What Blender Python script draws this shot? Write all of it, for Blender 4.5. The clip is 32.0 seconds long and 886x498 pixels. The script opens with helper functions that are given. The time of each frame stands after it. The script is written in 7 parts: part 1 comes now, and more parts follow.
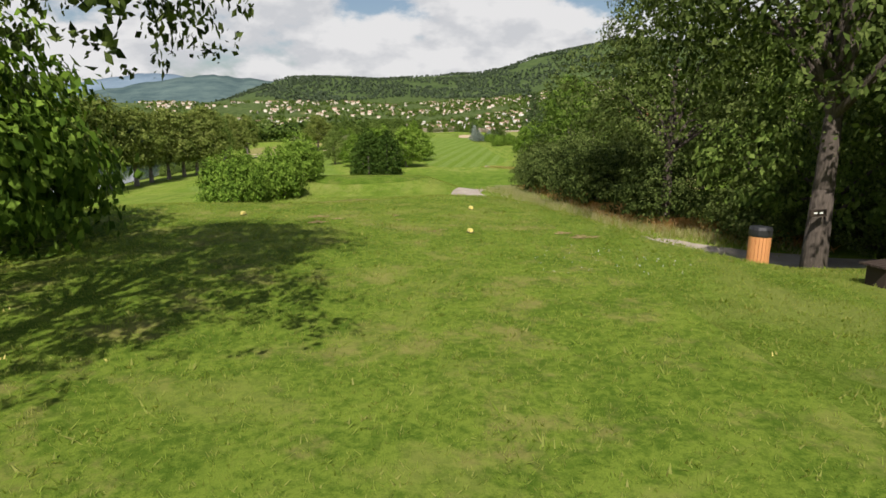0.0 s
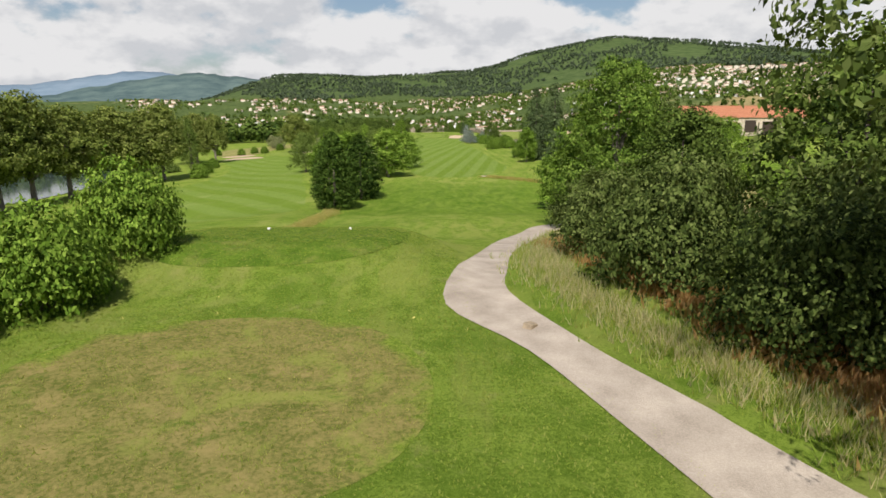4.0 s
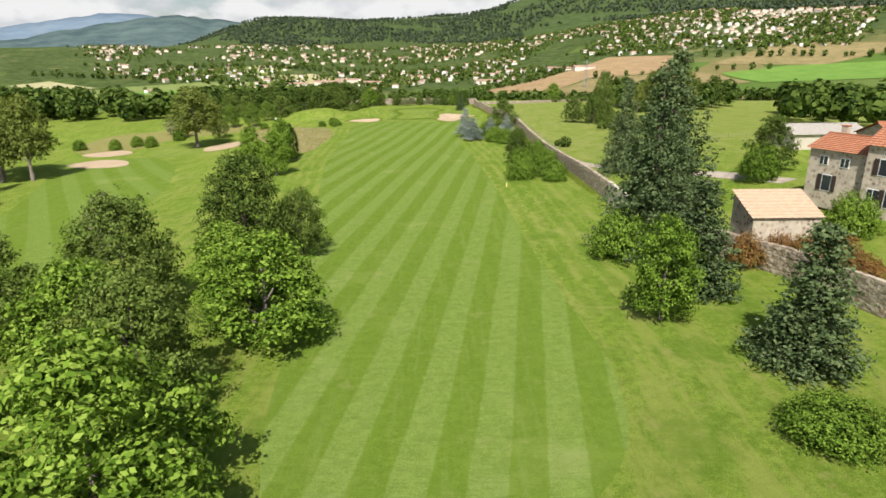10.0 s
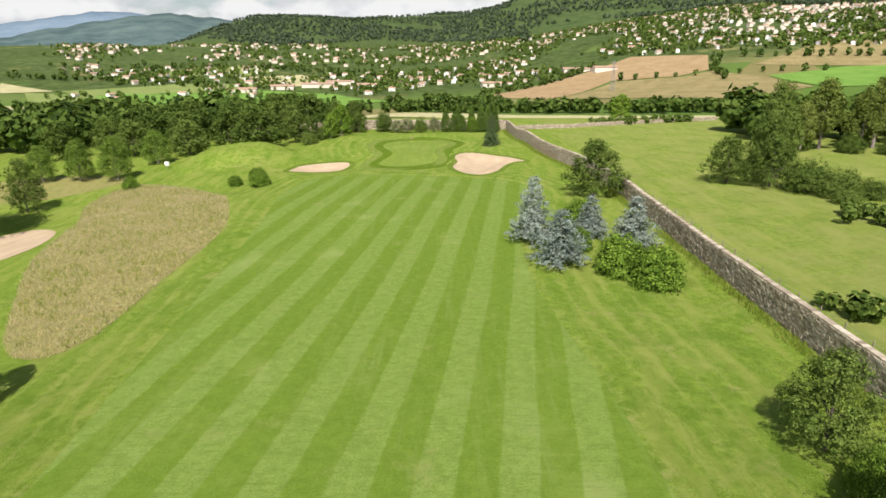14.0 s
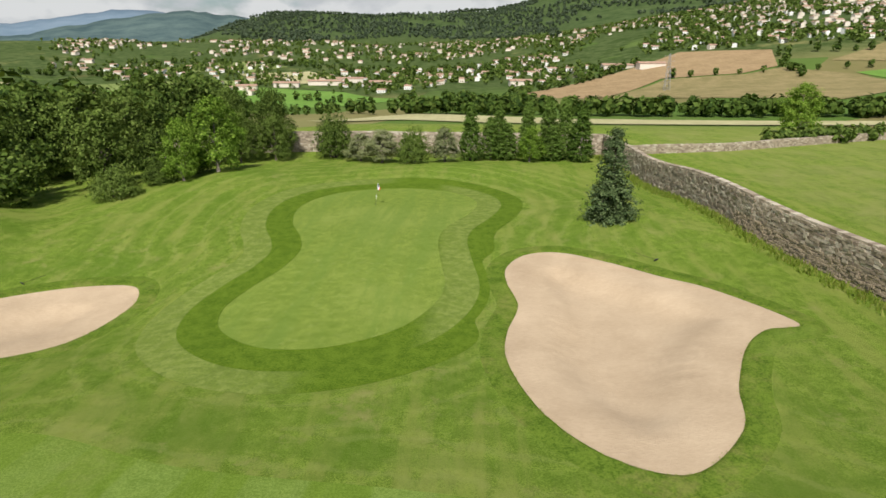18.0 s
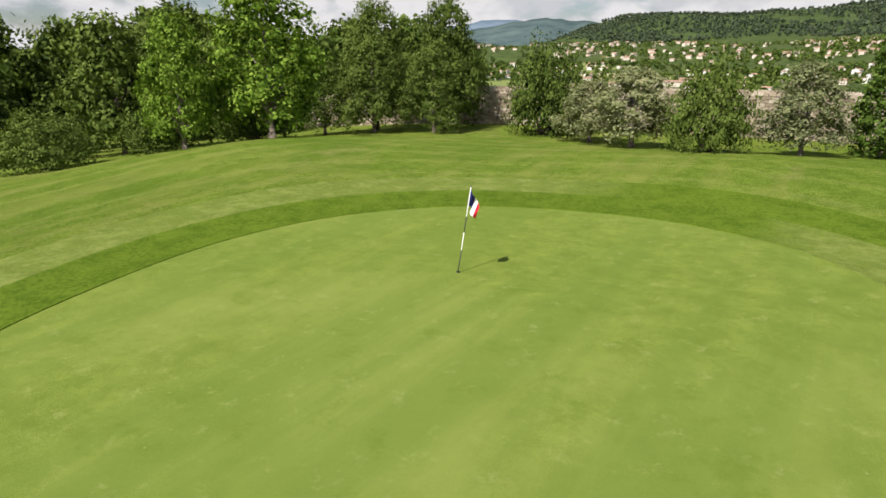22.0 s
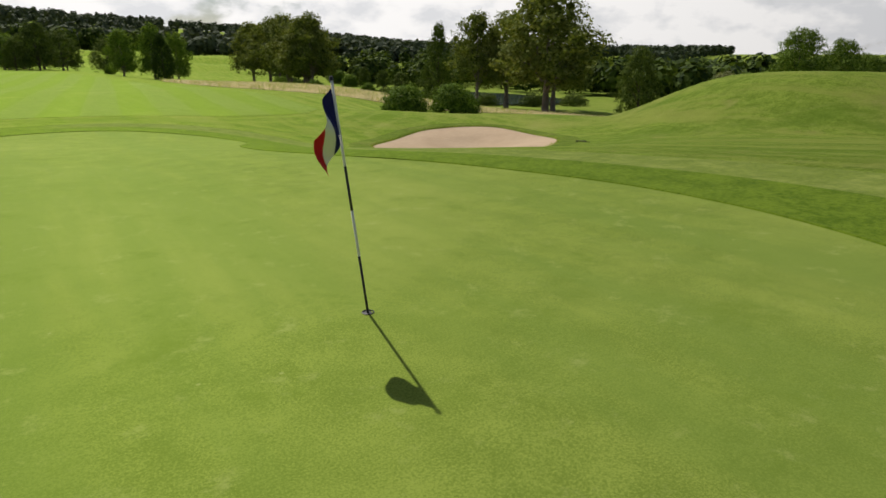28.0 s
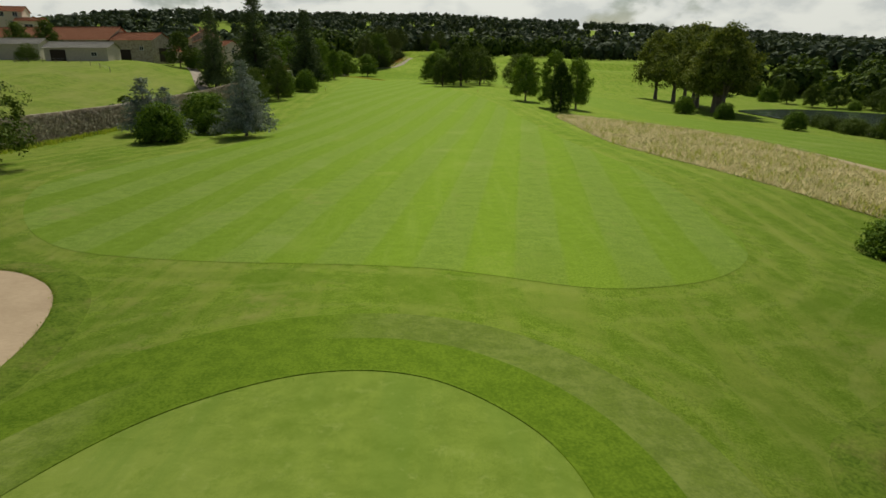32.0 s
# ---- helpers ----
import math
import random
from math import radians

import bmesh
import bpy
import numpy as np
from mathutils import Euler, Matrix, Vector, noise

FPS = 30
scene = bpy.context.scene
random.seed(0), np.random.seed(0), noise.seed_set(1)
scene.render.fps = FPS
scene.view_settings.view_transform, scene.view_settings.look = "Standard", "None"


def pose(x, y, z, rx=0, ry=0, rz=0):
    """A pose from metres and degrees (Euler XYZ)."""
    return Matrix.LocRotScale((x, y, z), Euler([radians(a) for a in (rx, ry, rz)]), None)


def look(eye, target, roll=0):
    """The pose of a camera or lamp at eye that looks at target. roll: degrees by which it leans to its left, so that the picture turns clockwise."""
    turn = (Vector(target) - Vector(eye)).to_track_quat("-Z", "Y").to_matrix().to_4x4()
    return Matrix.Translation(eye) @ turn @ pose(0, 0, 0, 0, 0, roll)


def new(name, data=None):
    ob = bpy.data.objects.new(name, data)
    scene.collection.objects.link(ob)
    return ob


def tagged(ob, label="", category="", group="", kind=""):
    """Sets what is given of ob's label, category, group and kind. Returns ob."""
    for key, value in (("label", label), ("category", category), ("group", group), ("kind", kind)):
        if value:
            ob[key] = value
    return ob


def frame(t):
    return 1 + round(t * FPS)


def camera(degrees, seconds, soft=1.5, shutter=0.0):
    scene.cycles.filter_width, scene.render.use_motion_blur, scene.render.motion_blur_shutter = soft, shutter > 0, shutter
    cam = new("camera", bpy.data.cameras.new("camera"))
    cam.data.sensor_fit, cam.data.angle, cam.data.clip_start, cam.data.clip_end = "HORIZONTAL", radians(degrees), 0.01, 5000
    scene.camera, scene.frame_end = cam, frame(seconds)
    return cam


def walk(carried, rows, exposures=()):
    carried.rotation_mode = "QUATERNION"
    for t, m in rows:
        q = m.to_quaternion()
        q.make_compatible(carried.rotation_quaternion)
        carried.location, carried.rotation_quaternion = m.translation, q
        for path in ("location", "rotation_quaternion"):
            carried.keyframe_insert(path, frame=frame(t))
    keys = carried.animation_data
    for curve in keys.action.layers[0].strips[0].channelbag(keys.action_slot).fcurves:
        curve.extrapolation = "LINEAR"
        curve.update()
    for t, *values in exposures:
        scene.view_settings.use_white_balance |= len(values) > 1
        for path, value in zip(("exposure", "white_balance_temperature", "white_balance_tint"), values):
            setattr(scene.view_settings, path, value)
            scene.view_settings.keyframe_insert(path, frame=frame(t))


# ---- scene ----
cam = camera(72.07, 32.0, soft=1.6)
# seconds, x, y, z, heading (counter-clockwise from +y), tilt below level, roll
PATH = [
    (0.0, 11.16, -432.68, 15.94, 1.42, 12.79, -0.14),
    (0.5, 11.07, -430.46, 15.90, 1.38, 12.83, 0.08),
    (1.0, 10.95, -427.89, 15.88, 1.37, 12.84, 0.03),
    (1.5, 10.78, -424.84, 15.86, 1.37, 12.82, -0.05),
    (2.0, 10.66, -421.14, 15.78, 1.15, 12.84, 0.02),
    (2.5, 10.59, -417.13, 15.66, 1.01, 12.87, 0.01),
    (3.0, 11.12, -412.56, 15.96, 0.92, 12.90, -0.14),
    (3.5, 10.96, -407.88, 15.97, 0.68, 12.92, -0.16),
    (5.5, 10.56, -388.06, 16.49, 0.23, 12.93, -0.24),
    (6.0, 10.72, -381.19, 18.42, 0.20, 13.03, -0.21),
    (6.5, 11.39, -372.42, 20.24, 0.20, 13.06, -0.12),
    (7.0, 12.32, -362.10, 21.90, 0.17, 13.27, -0.14),
    (7.5, 12.78, -349.69, 22.86, 0.11, 14.45, -0.19),
    (8.0, 13.18, -336.71, 23.37, 0.08, 16.17, -0.16),
    (8.5, 13.35, -323.35, 23.62, 0.04, 17.45, -0.15),
    (9.0, 13.38, -309.69, 24.01, 0.00, 17.73, -0.10),
    (9.5, 13.31, -295.68, 24.12, -0.01, 17.72, -0.06),
    (10.0, 13.46, -280.71, 24.12, 0.04, 17.73, 0.03),
    (10.5, 13.32, -265.98, 24.20, 0.08, 17.75, 0.01),
    (11.0, 12.69, -251.46, 24.22, 0.02, 17.73, 0.01),
    (11.5, 11.87, -237.18, 24.16, -0.01, 17.74, 0.08),
    (12.0, 11.09, -222.01, 23.94, 0.01, 17.72, 0.02),
    (12.5, 10.53, -207.11, 23.58, 0.02, 17.72, -0.02),
    (13.0, 9.87, -192.37, 23.36, 0.01, 17.73, 0.05),
    (13.5, 9.10, -178.09, 23.34, -0.05, 17.74, 0.13),
    (14.0, 8.60, -163.11, 22.92, -0.03, 17.74, 0.09),
    (14.5, 8.07, -147.91, 22.18, -0.09, 17.75, 0.17),
    (16.5, 7.47, -96.12, 18.54, 0.02, 17.83, 0.12),
    (17.0, 8.06, -83.09, 17.33, 0.29, 17.75, 0.19),
    (17.5, 8.19, -69.81, 15.66, 0.78, 17.73, 0.27),
    (18.0, 8.54, -57.47, 13.95, 1.93, 17.67, 0.32),
    (18.5, 9.01, -46.31, 12.18, 3.96, 17.63, 0.20),
    (19.0, 9.24, -38.27, 10.43, 7.47, 17.62, -0.00),
    (19.5, 9.09, -32.51, 9.18, 11.59, 17.57, -0.02),
    (20.0, 8.77, -27.22, 8.08, 15.80, 17.46, -0.03),
    (20.5, 8.60, -22.36, 7.37, 20.09, 17.39, 0.00),
    (21.0, 8.30, -18.18, 6.65, 24.35, 17.32, -0.09),
    (21.5, 7.82, -14.87, 5.81, 28.59, 17.26, -0.12),
    (22.0, 7.40, -12.23, 5.02, 32.67, 17.19, -0.21),
    (22.5, 7.31, -10.01, 4.34, 36.81, 17.17, -0.07),
    (23.0, 7.42, -7.82, 3.77, 42.25, 17.28, 0.01),
    (23.5, 7.54, -5.66, 3.40, 49.14, 17.37, 0.21),
    (24.0, 7.65, -3.64, 3.18, 58.08, 17.54, -0.04),
    (24.5, 7.45, -1.82, 2.97, 68.90, 17.65, 0.03),
    (26.5, 5.26, 2.40, 2.43, 110.06, 16.97, 0.07),
    (27.0, 4.47, 3.42, 2.39, 121.45, 17.01, 0.08),
    (27.5, 3.57, 4.22, 2.34, 132.65, 17.02, 0.03),
    (28.0, 2.59, 4.84, 2.30, 144.27, 17.00, 0.04),
    (28.5, 1.63, 5.22, 2.27, 155.36, 17.01, -0.03),
    (29.0, 0.70, 5.33, 2.25, 165.64, 17.01, -0.10),
    (29.5, -0.16, 4.90, 2.28, 172.05, 17.04, -0.16),
    (30.0, -0.89, 3.28, 2.67, 175.18, 17.06, 0.02),
    (30.5, -1.55, 0.42, 3.91, 176.89, 17.13, 0.01),
    (31.0, -2.04, -3.10, 5.36, 177.84, 17.16, -0.01),
    (31.5, -2.41, -7.29, 6.86, 178.58, 17.24, -0.00),
    (32.0, -2.67, -12.33, 8.23, 179.48, 17.33, 0.08),
]
walk(cam, [(t, pose(x, y, z, 90 - tilt, 0, head) @ pose(0, 0, 0, 0, 0, roll)) for t, x, y, z, head, tilt, roll in PATH],
     exposures=((0.0, 0.34, 6500, 11), (3.5, 0.36, 6500, 11), (7.0, 0.36, 6500, 10), (8.0, 0.44, 6500, 10), (14.5, 0.54, 6500, 10), (16.5, 0.44, 6500, 10), (18.0, 0.18, 6400, 8), (19.0, 0.14, 6400, 8), (20.5, 0.38, 6500, 12), (23.0, 0.34, 6500, 13), (24.0, 0.30, 6450, 11), (27.0, -0.14, 6550, 11), (28.5, -0.22, 6750, 10), (30.0, -0.46, 6950, 5), (32.0, -0.56, 6900, 2)))

# ---- world and sun ----
SUN_UP, SUN_TURN = 51.0, 185.0          # height, and the side it stands on, clockwise from +y
world = bpy.data.worlds.new("sky")
scene.world = world
world.use_nodes = True


def link(nt, a, b):
    nt.links.new(a, b)


def build_sky():
    nt = world.node_tree
    nt.nodes.clear()
    out = nt.nodes.new("ShaderNodeOutputWorld")
    sky = nt.nodes.new("ShaderNodeTexSky")
    sky.sky_type = "NISHITA"
    sky.sun_disc = False
    sky.sun_elevation = radians(SUN_UP)
    sky.sun_rotation = radians(SUN_TURN)
    sky.air_density, sky.dust_density, sky.ozone_density = 1.0, 1.2, 1.0
    back = nt.nodes.new("ShaderNodeBackground")
    back.inputs["Strength"].default_value = 0.07
    link(nt, sky.outputs[0], back.inputs["Color"])
    # cumulus banks: noise on the direction of view, flattened towards the horizon
    tc = nt.nodes.new("ShaderNodeTexCoord")
    div = nt.nodes.new("ShaderNodeMapping")
    div.inputs["Scale"].default_value = (1.0, 1.0, 1.9)
    link(nt, tc.outputs["Generated"], div.inputs[0])

    def cloud(offset, scale, detail):
        m = nt.nodes.new("ShaderNodeMapping")
        m.inputs["Location"].default_value = offset
        link(nt, div.outputs[0], m.inputs[0])
        n = nt.nodes.new("ShaderNodeTexNoise")
        n.inputs["Scale"].default_value = scale
        n.inputs["Detail"].default_value = detail
        n.inputs["Roughness"].default_value = 0.55
        link(nt, m.outputs[0], n.inputs["Vector"])
        return n.outputs["Fac"]

    dens = cloud((3.1, 1.7, 0.40), 6.4, 12)
    lit = cloud((3.1, 1.715, 0.445), 6.4, 8)
    # banks of cumulus close up towards the horizon, and stand apart overhead
    sep = nt.nodes.new("ShaderNodeSeparateXYZ")
    link(nt, tc.outputs["Generated"], sep.inputs[0])
    thin = nt.nodes.new("ShaderNodeMath")
    thin.operation = "MULTIPLY_ADD"
    thin.inputs[1].default_value = -0.55
    link(nt, sep.outputs["Z"], thin.inputs[0])
    link(nt, dens, thin.inputs[2])
    mask = nt.nodes.new("ShaderNodeMapRange")
    mask.interpolation_type = "SMOOTHSTEP"
    mask.inputs["From Min"].default_value = 0.285
    mask.inputs["From Max"].default_value = 0.400
    link(nt, thin.outputs[0], mask.inputs["Value"])
    dif = nt.nodes.new("ShaderNodeMath")
    dif.operation = "SUBTRACT"
    link(nt, dens, dif.inputs[0])
    link(nt, lit, dif.inputs[1])
    tone = nt.nodes.new("ShaderNodeValToRGB")
    tone.color_ramp.elements[0].position, tone.color_ramp.elements[0].color = 0.22, (0.76, 0.78, 0.81, 1)
    tone.color_ramp.elements[1].position, tone.color_ramp.elements[1].color = 0.60, (1.0, 1.0, 1.0, 1)
    add = nt.nodes.new("ShaderNodeMath")
    add.operation = "MULTIPLY_ADD"
    add.inputs[1].default_value, add.inputs[2].default_value = 3.0, 0.50
    link(nt, dif.outputs[0], add.inputs[0])
    link(nt, add.outputs[0], tone.inputs[0])
    cb = nt.nodes.new("ShaderNodeBackground")
    # thin cloud lets more light through towards the sun
    up, turn = radians(SUN_UP), radians(SUN_TURN)
    toward = nt.nodes.new("ShaderNodeVectorMath")
    toward.operation = "DOT_PRODUCT"
    toward.inputs[1].default_value = (math.sin(turn) * math.cos(up), math.cos(turn) * math.cos(up), math.sin(up))
    link(nt, tc.outputs["Generated"], toward.inputs[0])
    glow = nt.nodes.new("ShaderNodeMapRange")
    glow.interpolation_type = "SMOOTHSTEP"
    glow.inputs["From Min"].default_value, glow.inputs["From Max"].default_value = -0.2, 0.95
    glow.inputs["To Min"].default_value, glow.inputs["To Max"].default_value = 0.62, 1.20
    link(nt, toward.outputs["Value"], glow.inputs["Value"])
    link(nt, glow.outputs[0], cb.inputs["Strength"])
    link(nt, tone.outputs[0], cb.inputs["Color"])
    mix = nt.nodes.new("ShaderNodeMixShader")
    link(nt, mask.outputs[0], mix.inputs[0])
    link(nt, back.outputs[0], mix.inputs[1])
    link(nt, cb.outputs[0], mix.inputs[2])
    link(nt, mix.outputs[0], out.inputs[0])


build_sky()
sun_data = bpy.data.lights.new("sun", "SUN")
sun_data.energy, sun_data.angle, sun_data.color = 5.0, radians(0.6), (1.0, 0.955, 0.88)
sun = new("sun", sun_data)
sun.matrix_world = look((0, 0, 60), (0.17, 1.78, 60 - 2.2))


# ---- the lie of the land ----
def sm(a, b, v):
    t = min(1.0, max(0.0, (v - a) / (b - a)))
    return t * t * (3 - 2 * t)


def bump(x, y, cx, cy, rx, ry):
    d = ((x - cx) / rx) ** 2 + ((y - cy) / ry) ** 2
    return math.exp(-d) if d < 20 else 0.0


def near_ground(x, y):
    """Height of the golf course and the valley floor."""
    # the long fall from the upper tee to the fairway
    yt=y+10*sm(11.5, 19.5, x)-2.2*sm(6, 10.5, x)*sm(18, 13, x)+8*sm(1, -11, x)
    z=12.7-3.8*sm(-412, -396, yt)-4.9*sm(-382, -338, y)-3.9*sm(-345, -300, y)
    # lower tee platform
    z+=1.4*sm(11.0, 4.5, abs(y+371))*sm(11, 5, abs(x-2))
    # ground drops to the lake side
    w=sm(-10, -75, x)
    z-=w*(5.0+2.0*sm(-390, -330, y))*(1-.45*sm(-75, 0, y))*sm(-470, -330, y)
    z-=3.0*sm(-4, -40, x)*sm(-360, -395, y)
    z-=2.5*sm(-75, -115, x)
    # right side rises to the wall
    z+=1.6*sm(14, 40, x)*sm(-320, -240, y)*sm(-120, -180, y)
    z+=4.6*sm(44, 72, x)*sm(-330, -250, y)*sm(-40, -150, y)
    z+=1.7*sm(58, 76, x)*sm(-188, -170, y)*sm(-95, -125, y)
    # hill of the villa, east of the farm
    z+=10.5*bump(x, y, 158, -252, 52, 42)
    # hollow before the green,  mounds round it
    z-=.9*bump(x, y, 5, -95, 60, 40)
    z+=3.3*sm(16.5, 5.5, math.hypot(x+42, y+13))
    z+=1.1*bump(x, y, -17, 10, 9, 9)
    z+=.9*bump(x, y, 8, 17, 14, 6)
    z-=.35*bump(x, y, 17, -26, 9, 14)
    z-=.8*sm(-8, -28, y)*sm(-75, -40, y)*sm(26, 14, abs(x))
    z+=1.1*bump(x, y, 25, -5, 9, 10)
    z-=1.85*bump(x, y, -18.5, -22.5, 11, 12)
    z+=2.2*bump(x, y, -44, -92, 17, 34)
    z-=.14*bump(x, y, 1, 0, 11, 15)
    z-=.5*bump(x, y, -26.5, -26, 7, 7)
    z-=1.25*bump(x, y, -30, -45, 10, 9)
    # low bank between the upper tee and the path
    if -412 < y < -390:
        z+=.36*max(bump(x, y, a, c, 1.9, 1.9) for a, c in ((29, -408.2), (26, -407.2), (23.2, -406.3), (21, -404.8), (19.2, -402.6), (17.6, -400)))
        z-=.34*max(bump(x, y, a, c, 3.2, 3.2) for a, c in ((33, -405.2), (29.5, -404.3), (26, -403.2), (23.4, -401.8), (20.6, -398.8), (18.2, -394.8)))
    # bed of the lake
    z-=1.6*bump(x, y, -138, -195, 24, 62)
    # valley and the far slopes
    z-=18*sm(45, 260, y)+14*sm(260, 600, y)
    return z


def far_ground(x, y):
    """Valley floor, town slope and wooded hills, added to the near ground."""
    d = math.hypot(x, y + 150)
    z = 0.0
    if d > 350:
        # slope of the town and the ridges behind it
        az = math.degrees(math.atan2(x, y + 300))
        ahead = sm(-70, -30, az) * sm(80, 45, az)
        z += ahead * 80 * sm(750, 1900, d)
        z += ahead * sm(-2, 25, az) * 90 * sm(350, 1500, d)
        ridge = 138 + 10 * math.sin(math.radians(az * 9 + 50)) * sm(-20, -5, az) + 105 * sm(1, 14, az) - 165 * sm(10, 40, az)
        ridge *= sm(-24, -14, az)
        z += ahead * ridge * sm(1750, 3000, d)
        # wooded hills behind the tees
        back = sm(120, 150, abs(az))
        west = sm(178, 135, abs(az)) if az < 0 else 0.0
        z += back * (49 - 26 * west) * sm(380, 950, d)
        if abs(az) > 60:
            z += 11 * sm(60, 110, abs(az)) * sm(500, 1400, d)
        z += 7 * noise.noise((x * 0.0021, y * 0.0021, 3.0)) * sm(600, 1500, d)
        z += 16 * noise.noise((x * 0.0042, y * 0.0042, 7.0)) * sm(1800, 2600, d)
    return z


def ground_z(x, y):
    return near_ground(x, y) + far_ground(x, y)


# ---- materials ----
def node(nt, kind, **kw):
    n = nt.nodes.new(kind)
    for k, v in kw.items():
        if k == "op":
            n.operation = v
        else:
            n.inputs[k].default_value = v
    return n


class Mat:
    """A small builder round one Principled material."""

    def __init__(self, name, rough=0.8, spec=0.3, metal=0.0):
        self.m = bpy.data.materials.new(name)
        self.m.use_nodes = True
        self.nt = self.m.node_tree
        self.b = self.nt.nodes["Principled BSDF"]
        self.b.inputs["Roughness"].default_value = rough
        self.b.inputs["Specular IOR Level"].default_value = spec
        self.b.inputs["Metallic"].default_value = metal
        self.tc = self.nt.nodes.new("ShaderNodeTexCoord")
        self.pos = self.tc.outputs["Object"]

    def link(self, a, b):
        self.nt.links.new(a, b)

    def noise(self, scale, detail=4.0, rough=0.55, stretch=None, vec=None, dist=0.0):
        n = self.nt.nodes.new("ShaderNodeTexNoise")
        n.inputs["Scale"].default_value, n.inputs["Detail"].default_value = scale, detail
        n.inputs["Roughness"].default_value, n.inputs["Distortion"].default_value = rough, dist
        src = vec or self.pos
        if stretch:
            mp = self.nt.nodes.new("ShaderNodeMapping")
            mp.inputs["Scale"].default_value = stretch
            self.link(src, mp.inputs[0])
            src = mp.outputs[0]
        self.link(src, n.inputs["Vector"])
        return n.outputs["Fac"]

    def math(self, op, a, b=0.0):
        n = self.nt.nodes.new("ShaderNodeMath")
        n.operation = op
        for i, v in enumerate((a, b)):
            if isinstance(v, (int, float)):
                n.inputs[i].default_value = v
            else:
                self.link(v, n.inputs[i])
        return n.outputs[0]

    def ramp(self, fac, *stops):
        n = self.nt.nodes.new("ShaderNodeValToRGB")
        e = n.color_ramp.elements
        while len(e) < len(stops):
            e.new(0.5)
        for el, (p, c) in zip(e, stops):
            el.position, el.color = p, (*c, 1)
        self.link(fac, n.inputs[0])
        return n.outputs[0]

    def step(self, fac, lo, hi):
        n = self.nt.nodes.new("ShaderNodeMapRange")
        n.interpolation_type = "SMOOTHSTEP"
        n.inputs["From Min"].default_value, n.inputs["From Max"].default_value = lo, hi
        self.link(fac, n.inputs["Value"])
        return n.outputs[0]

    def mix(self, fac, a, b, kind="MIX"):
        n = self.nt.nodes.new("ShaderNodeMix")
        n.data_type, n.blend_type = "RGBA", kind
        for i, v in ((0, fac), (6, a), (7, b)):
            if isinstance(v, (int, float)):
                n.inputs[i].default_value = v
            elif isinstance(v, tuple):
                n.inputs[i].default_value = (*v, 1)
            else:
                self.link(v, n.inputs[i])
        return n.outputs[2]

    def colour(self, c):
        if isinstance(c, tuple):
            self.b.inputs["Base Color"].default_value = (*c, 1)
        else:
            self.link(c, self.b.inputs["Base Color"])
        return self

    def bumpy(self, fac, strength=0.4, dist=0.05):
        n = self.nt.nodes.new("ShaderNodeBump")
        n.inputs["Strength"].default_value, n.inputs["Distance"].default_value = strength, dist
        self.link(fac, n.inputs["Height"])
        self.link(n.outputs[0], self.b.inputs["Normal"])
        return self

    def lean(self, fac=None, weight=0.03, rough=0.7, tilt=15.0, base=1.25):
        """Leaf-coloured gloss of blades combed towards +y; where fac is 1 they lie the other way and hardly shine."""
        n = self.nt.nodes.new("ShaderNodeCombineXYZ")
        n.inputs[1].default_value, n.inputs[2].default_value = math.sin(math.radians(tilt)), math.cos(math.radians(tilt))
        gl = self.nt.nodes.new("ShaderNodeBsdfGlossy")
        gl.inputs["Color"].default_value = (0.62, 0.90, 0.06, 1)
        gl.inputs["Roughness"].default_value = rough
        self.link(n.outputs[0], gl.inputs["Normal"])
        mx = self.nt.nodes.new("ShaderNodeMixShader")
        mx.inputs[0].default_value = weight
        if fac is not None:
            self.link(self.math("MULTIPLY", self.math("SUBTRACT", base, fac), weight), mx.inputs[0])
        self.link(self.b.outputs[0], mx.inputs[1])
        self.link(gl.outputs[0], mx.inputs[2])
        self.link(mx.outputs[0], self.nt.nodes["Material Output"].inputs["Surface"])
        return self

    def xyz(self):
        s = self.nt.nodes.new("ShaderNodeSeparateXYZ")
        self.link(self.pos, s.inputs[0])
        return s.outputs

    def rand(self):
        return self.nt.nodes.new("ShaderNodeObjectInfo").outputs["Random"]

    def island(self):
        return self.nt.nodes.new("ShaderNodeNewGeometry").outputs["Random Per Island"]


def grass_base(name, dark, light, worn, worn_at=(0.56, 0.72), fine=9.0, speck=0.55):
    g = Mat(name, 0.85, 0.02)
    blades = g.noise(fine, 7, 0.78)
    tufts = g.noise(1.3, 6, 0.68)
    wide = g.noise(0.09, 5, 0.6)
    c = g.ramp(g.math("ADD", g.math("MULTIPLY", blades, 0.68), g.math("MULTIPLY", tufts, 0.32)), (0.44, tuple(v * 0.9 for v in dark)), (0.56, tuple(v * 1.05 for v in light)))
    c = g.mix(g.step(wide, *worn_at), c, worn)
    # single blades and gaps between them
    tip = g.noise(fine * 4.2, 5, 0.8, stretch=(1.6, 1, 1))
    c = g.mix(g.math("MULTIPLY", g.step(tip, 0.52, 0.66), speck), c, tuple(v * 0.42 for v in dark))
    c = g.mix(g.math("MULTIPLY", g.step(tip, 0.47, 0.34), speck), c, tuple(v * 1.28 for v in light))
    g.c, g.blades, g.tufts, g.wide, g.tip = c, blades, tufts, wide, tip
    return g


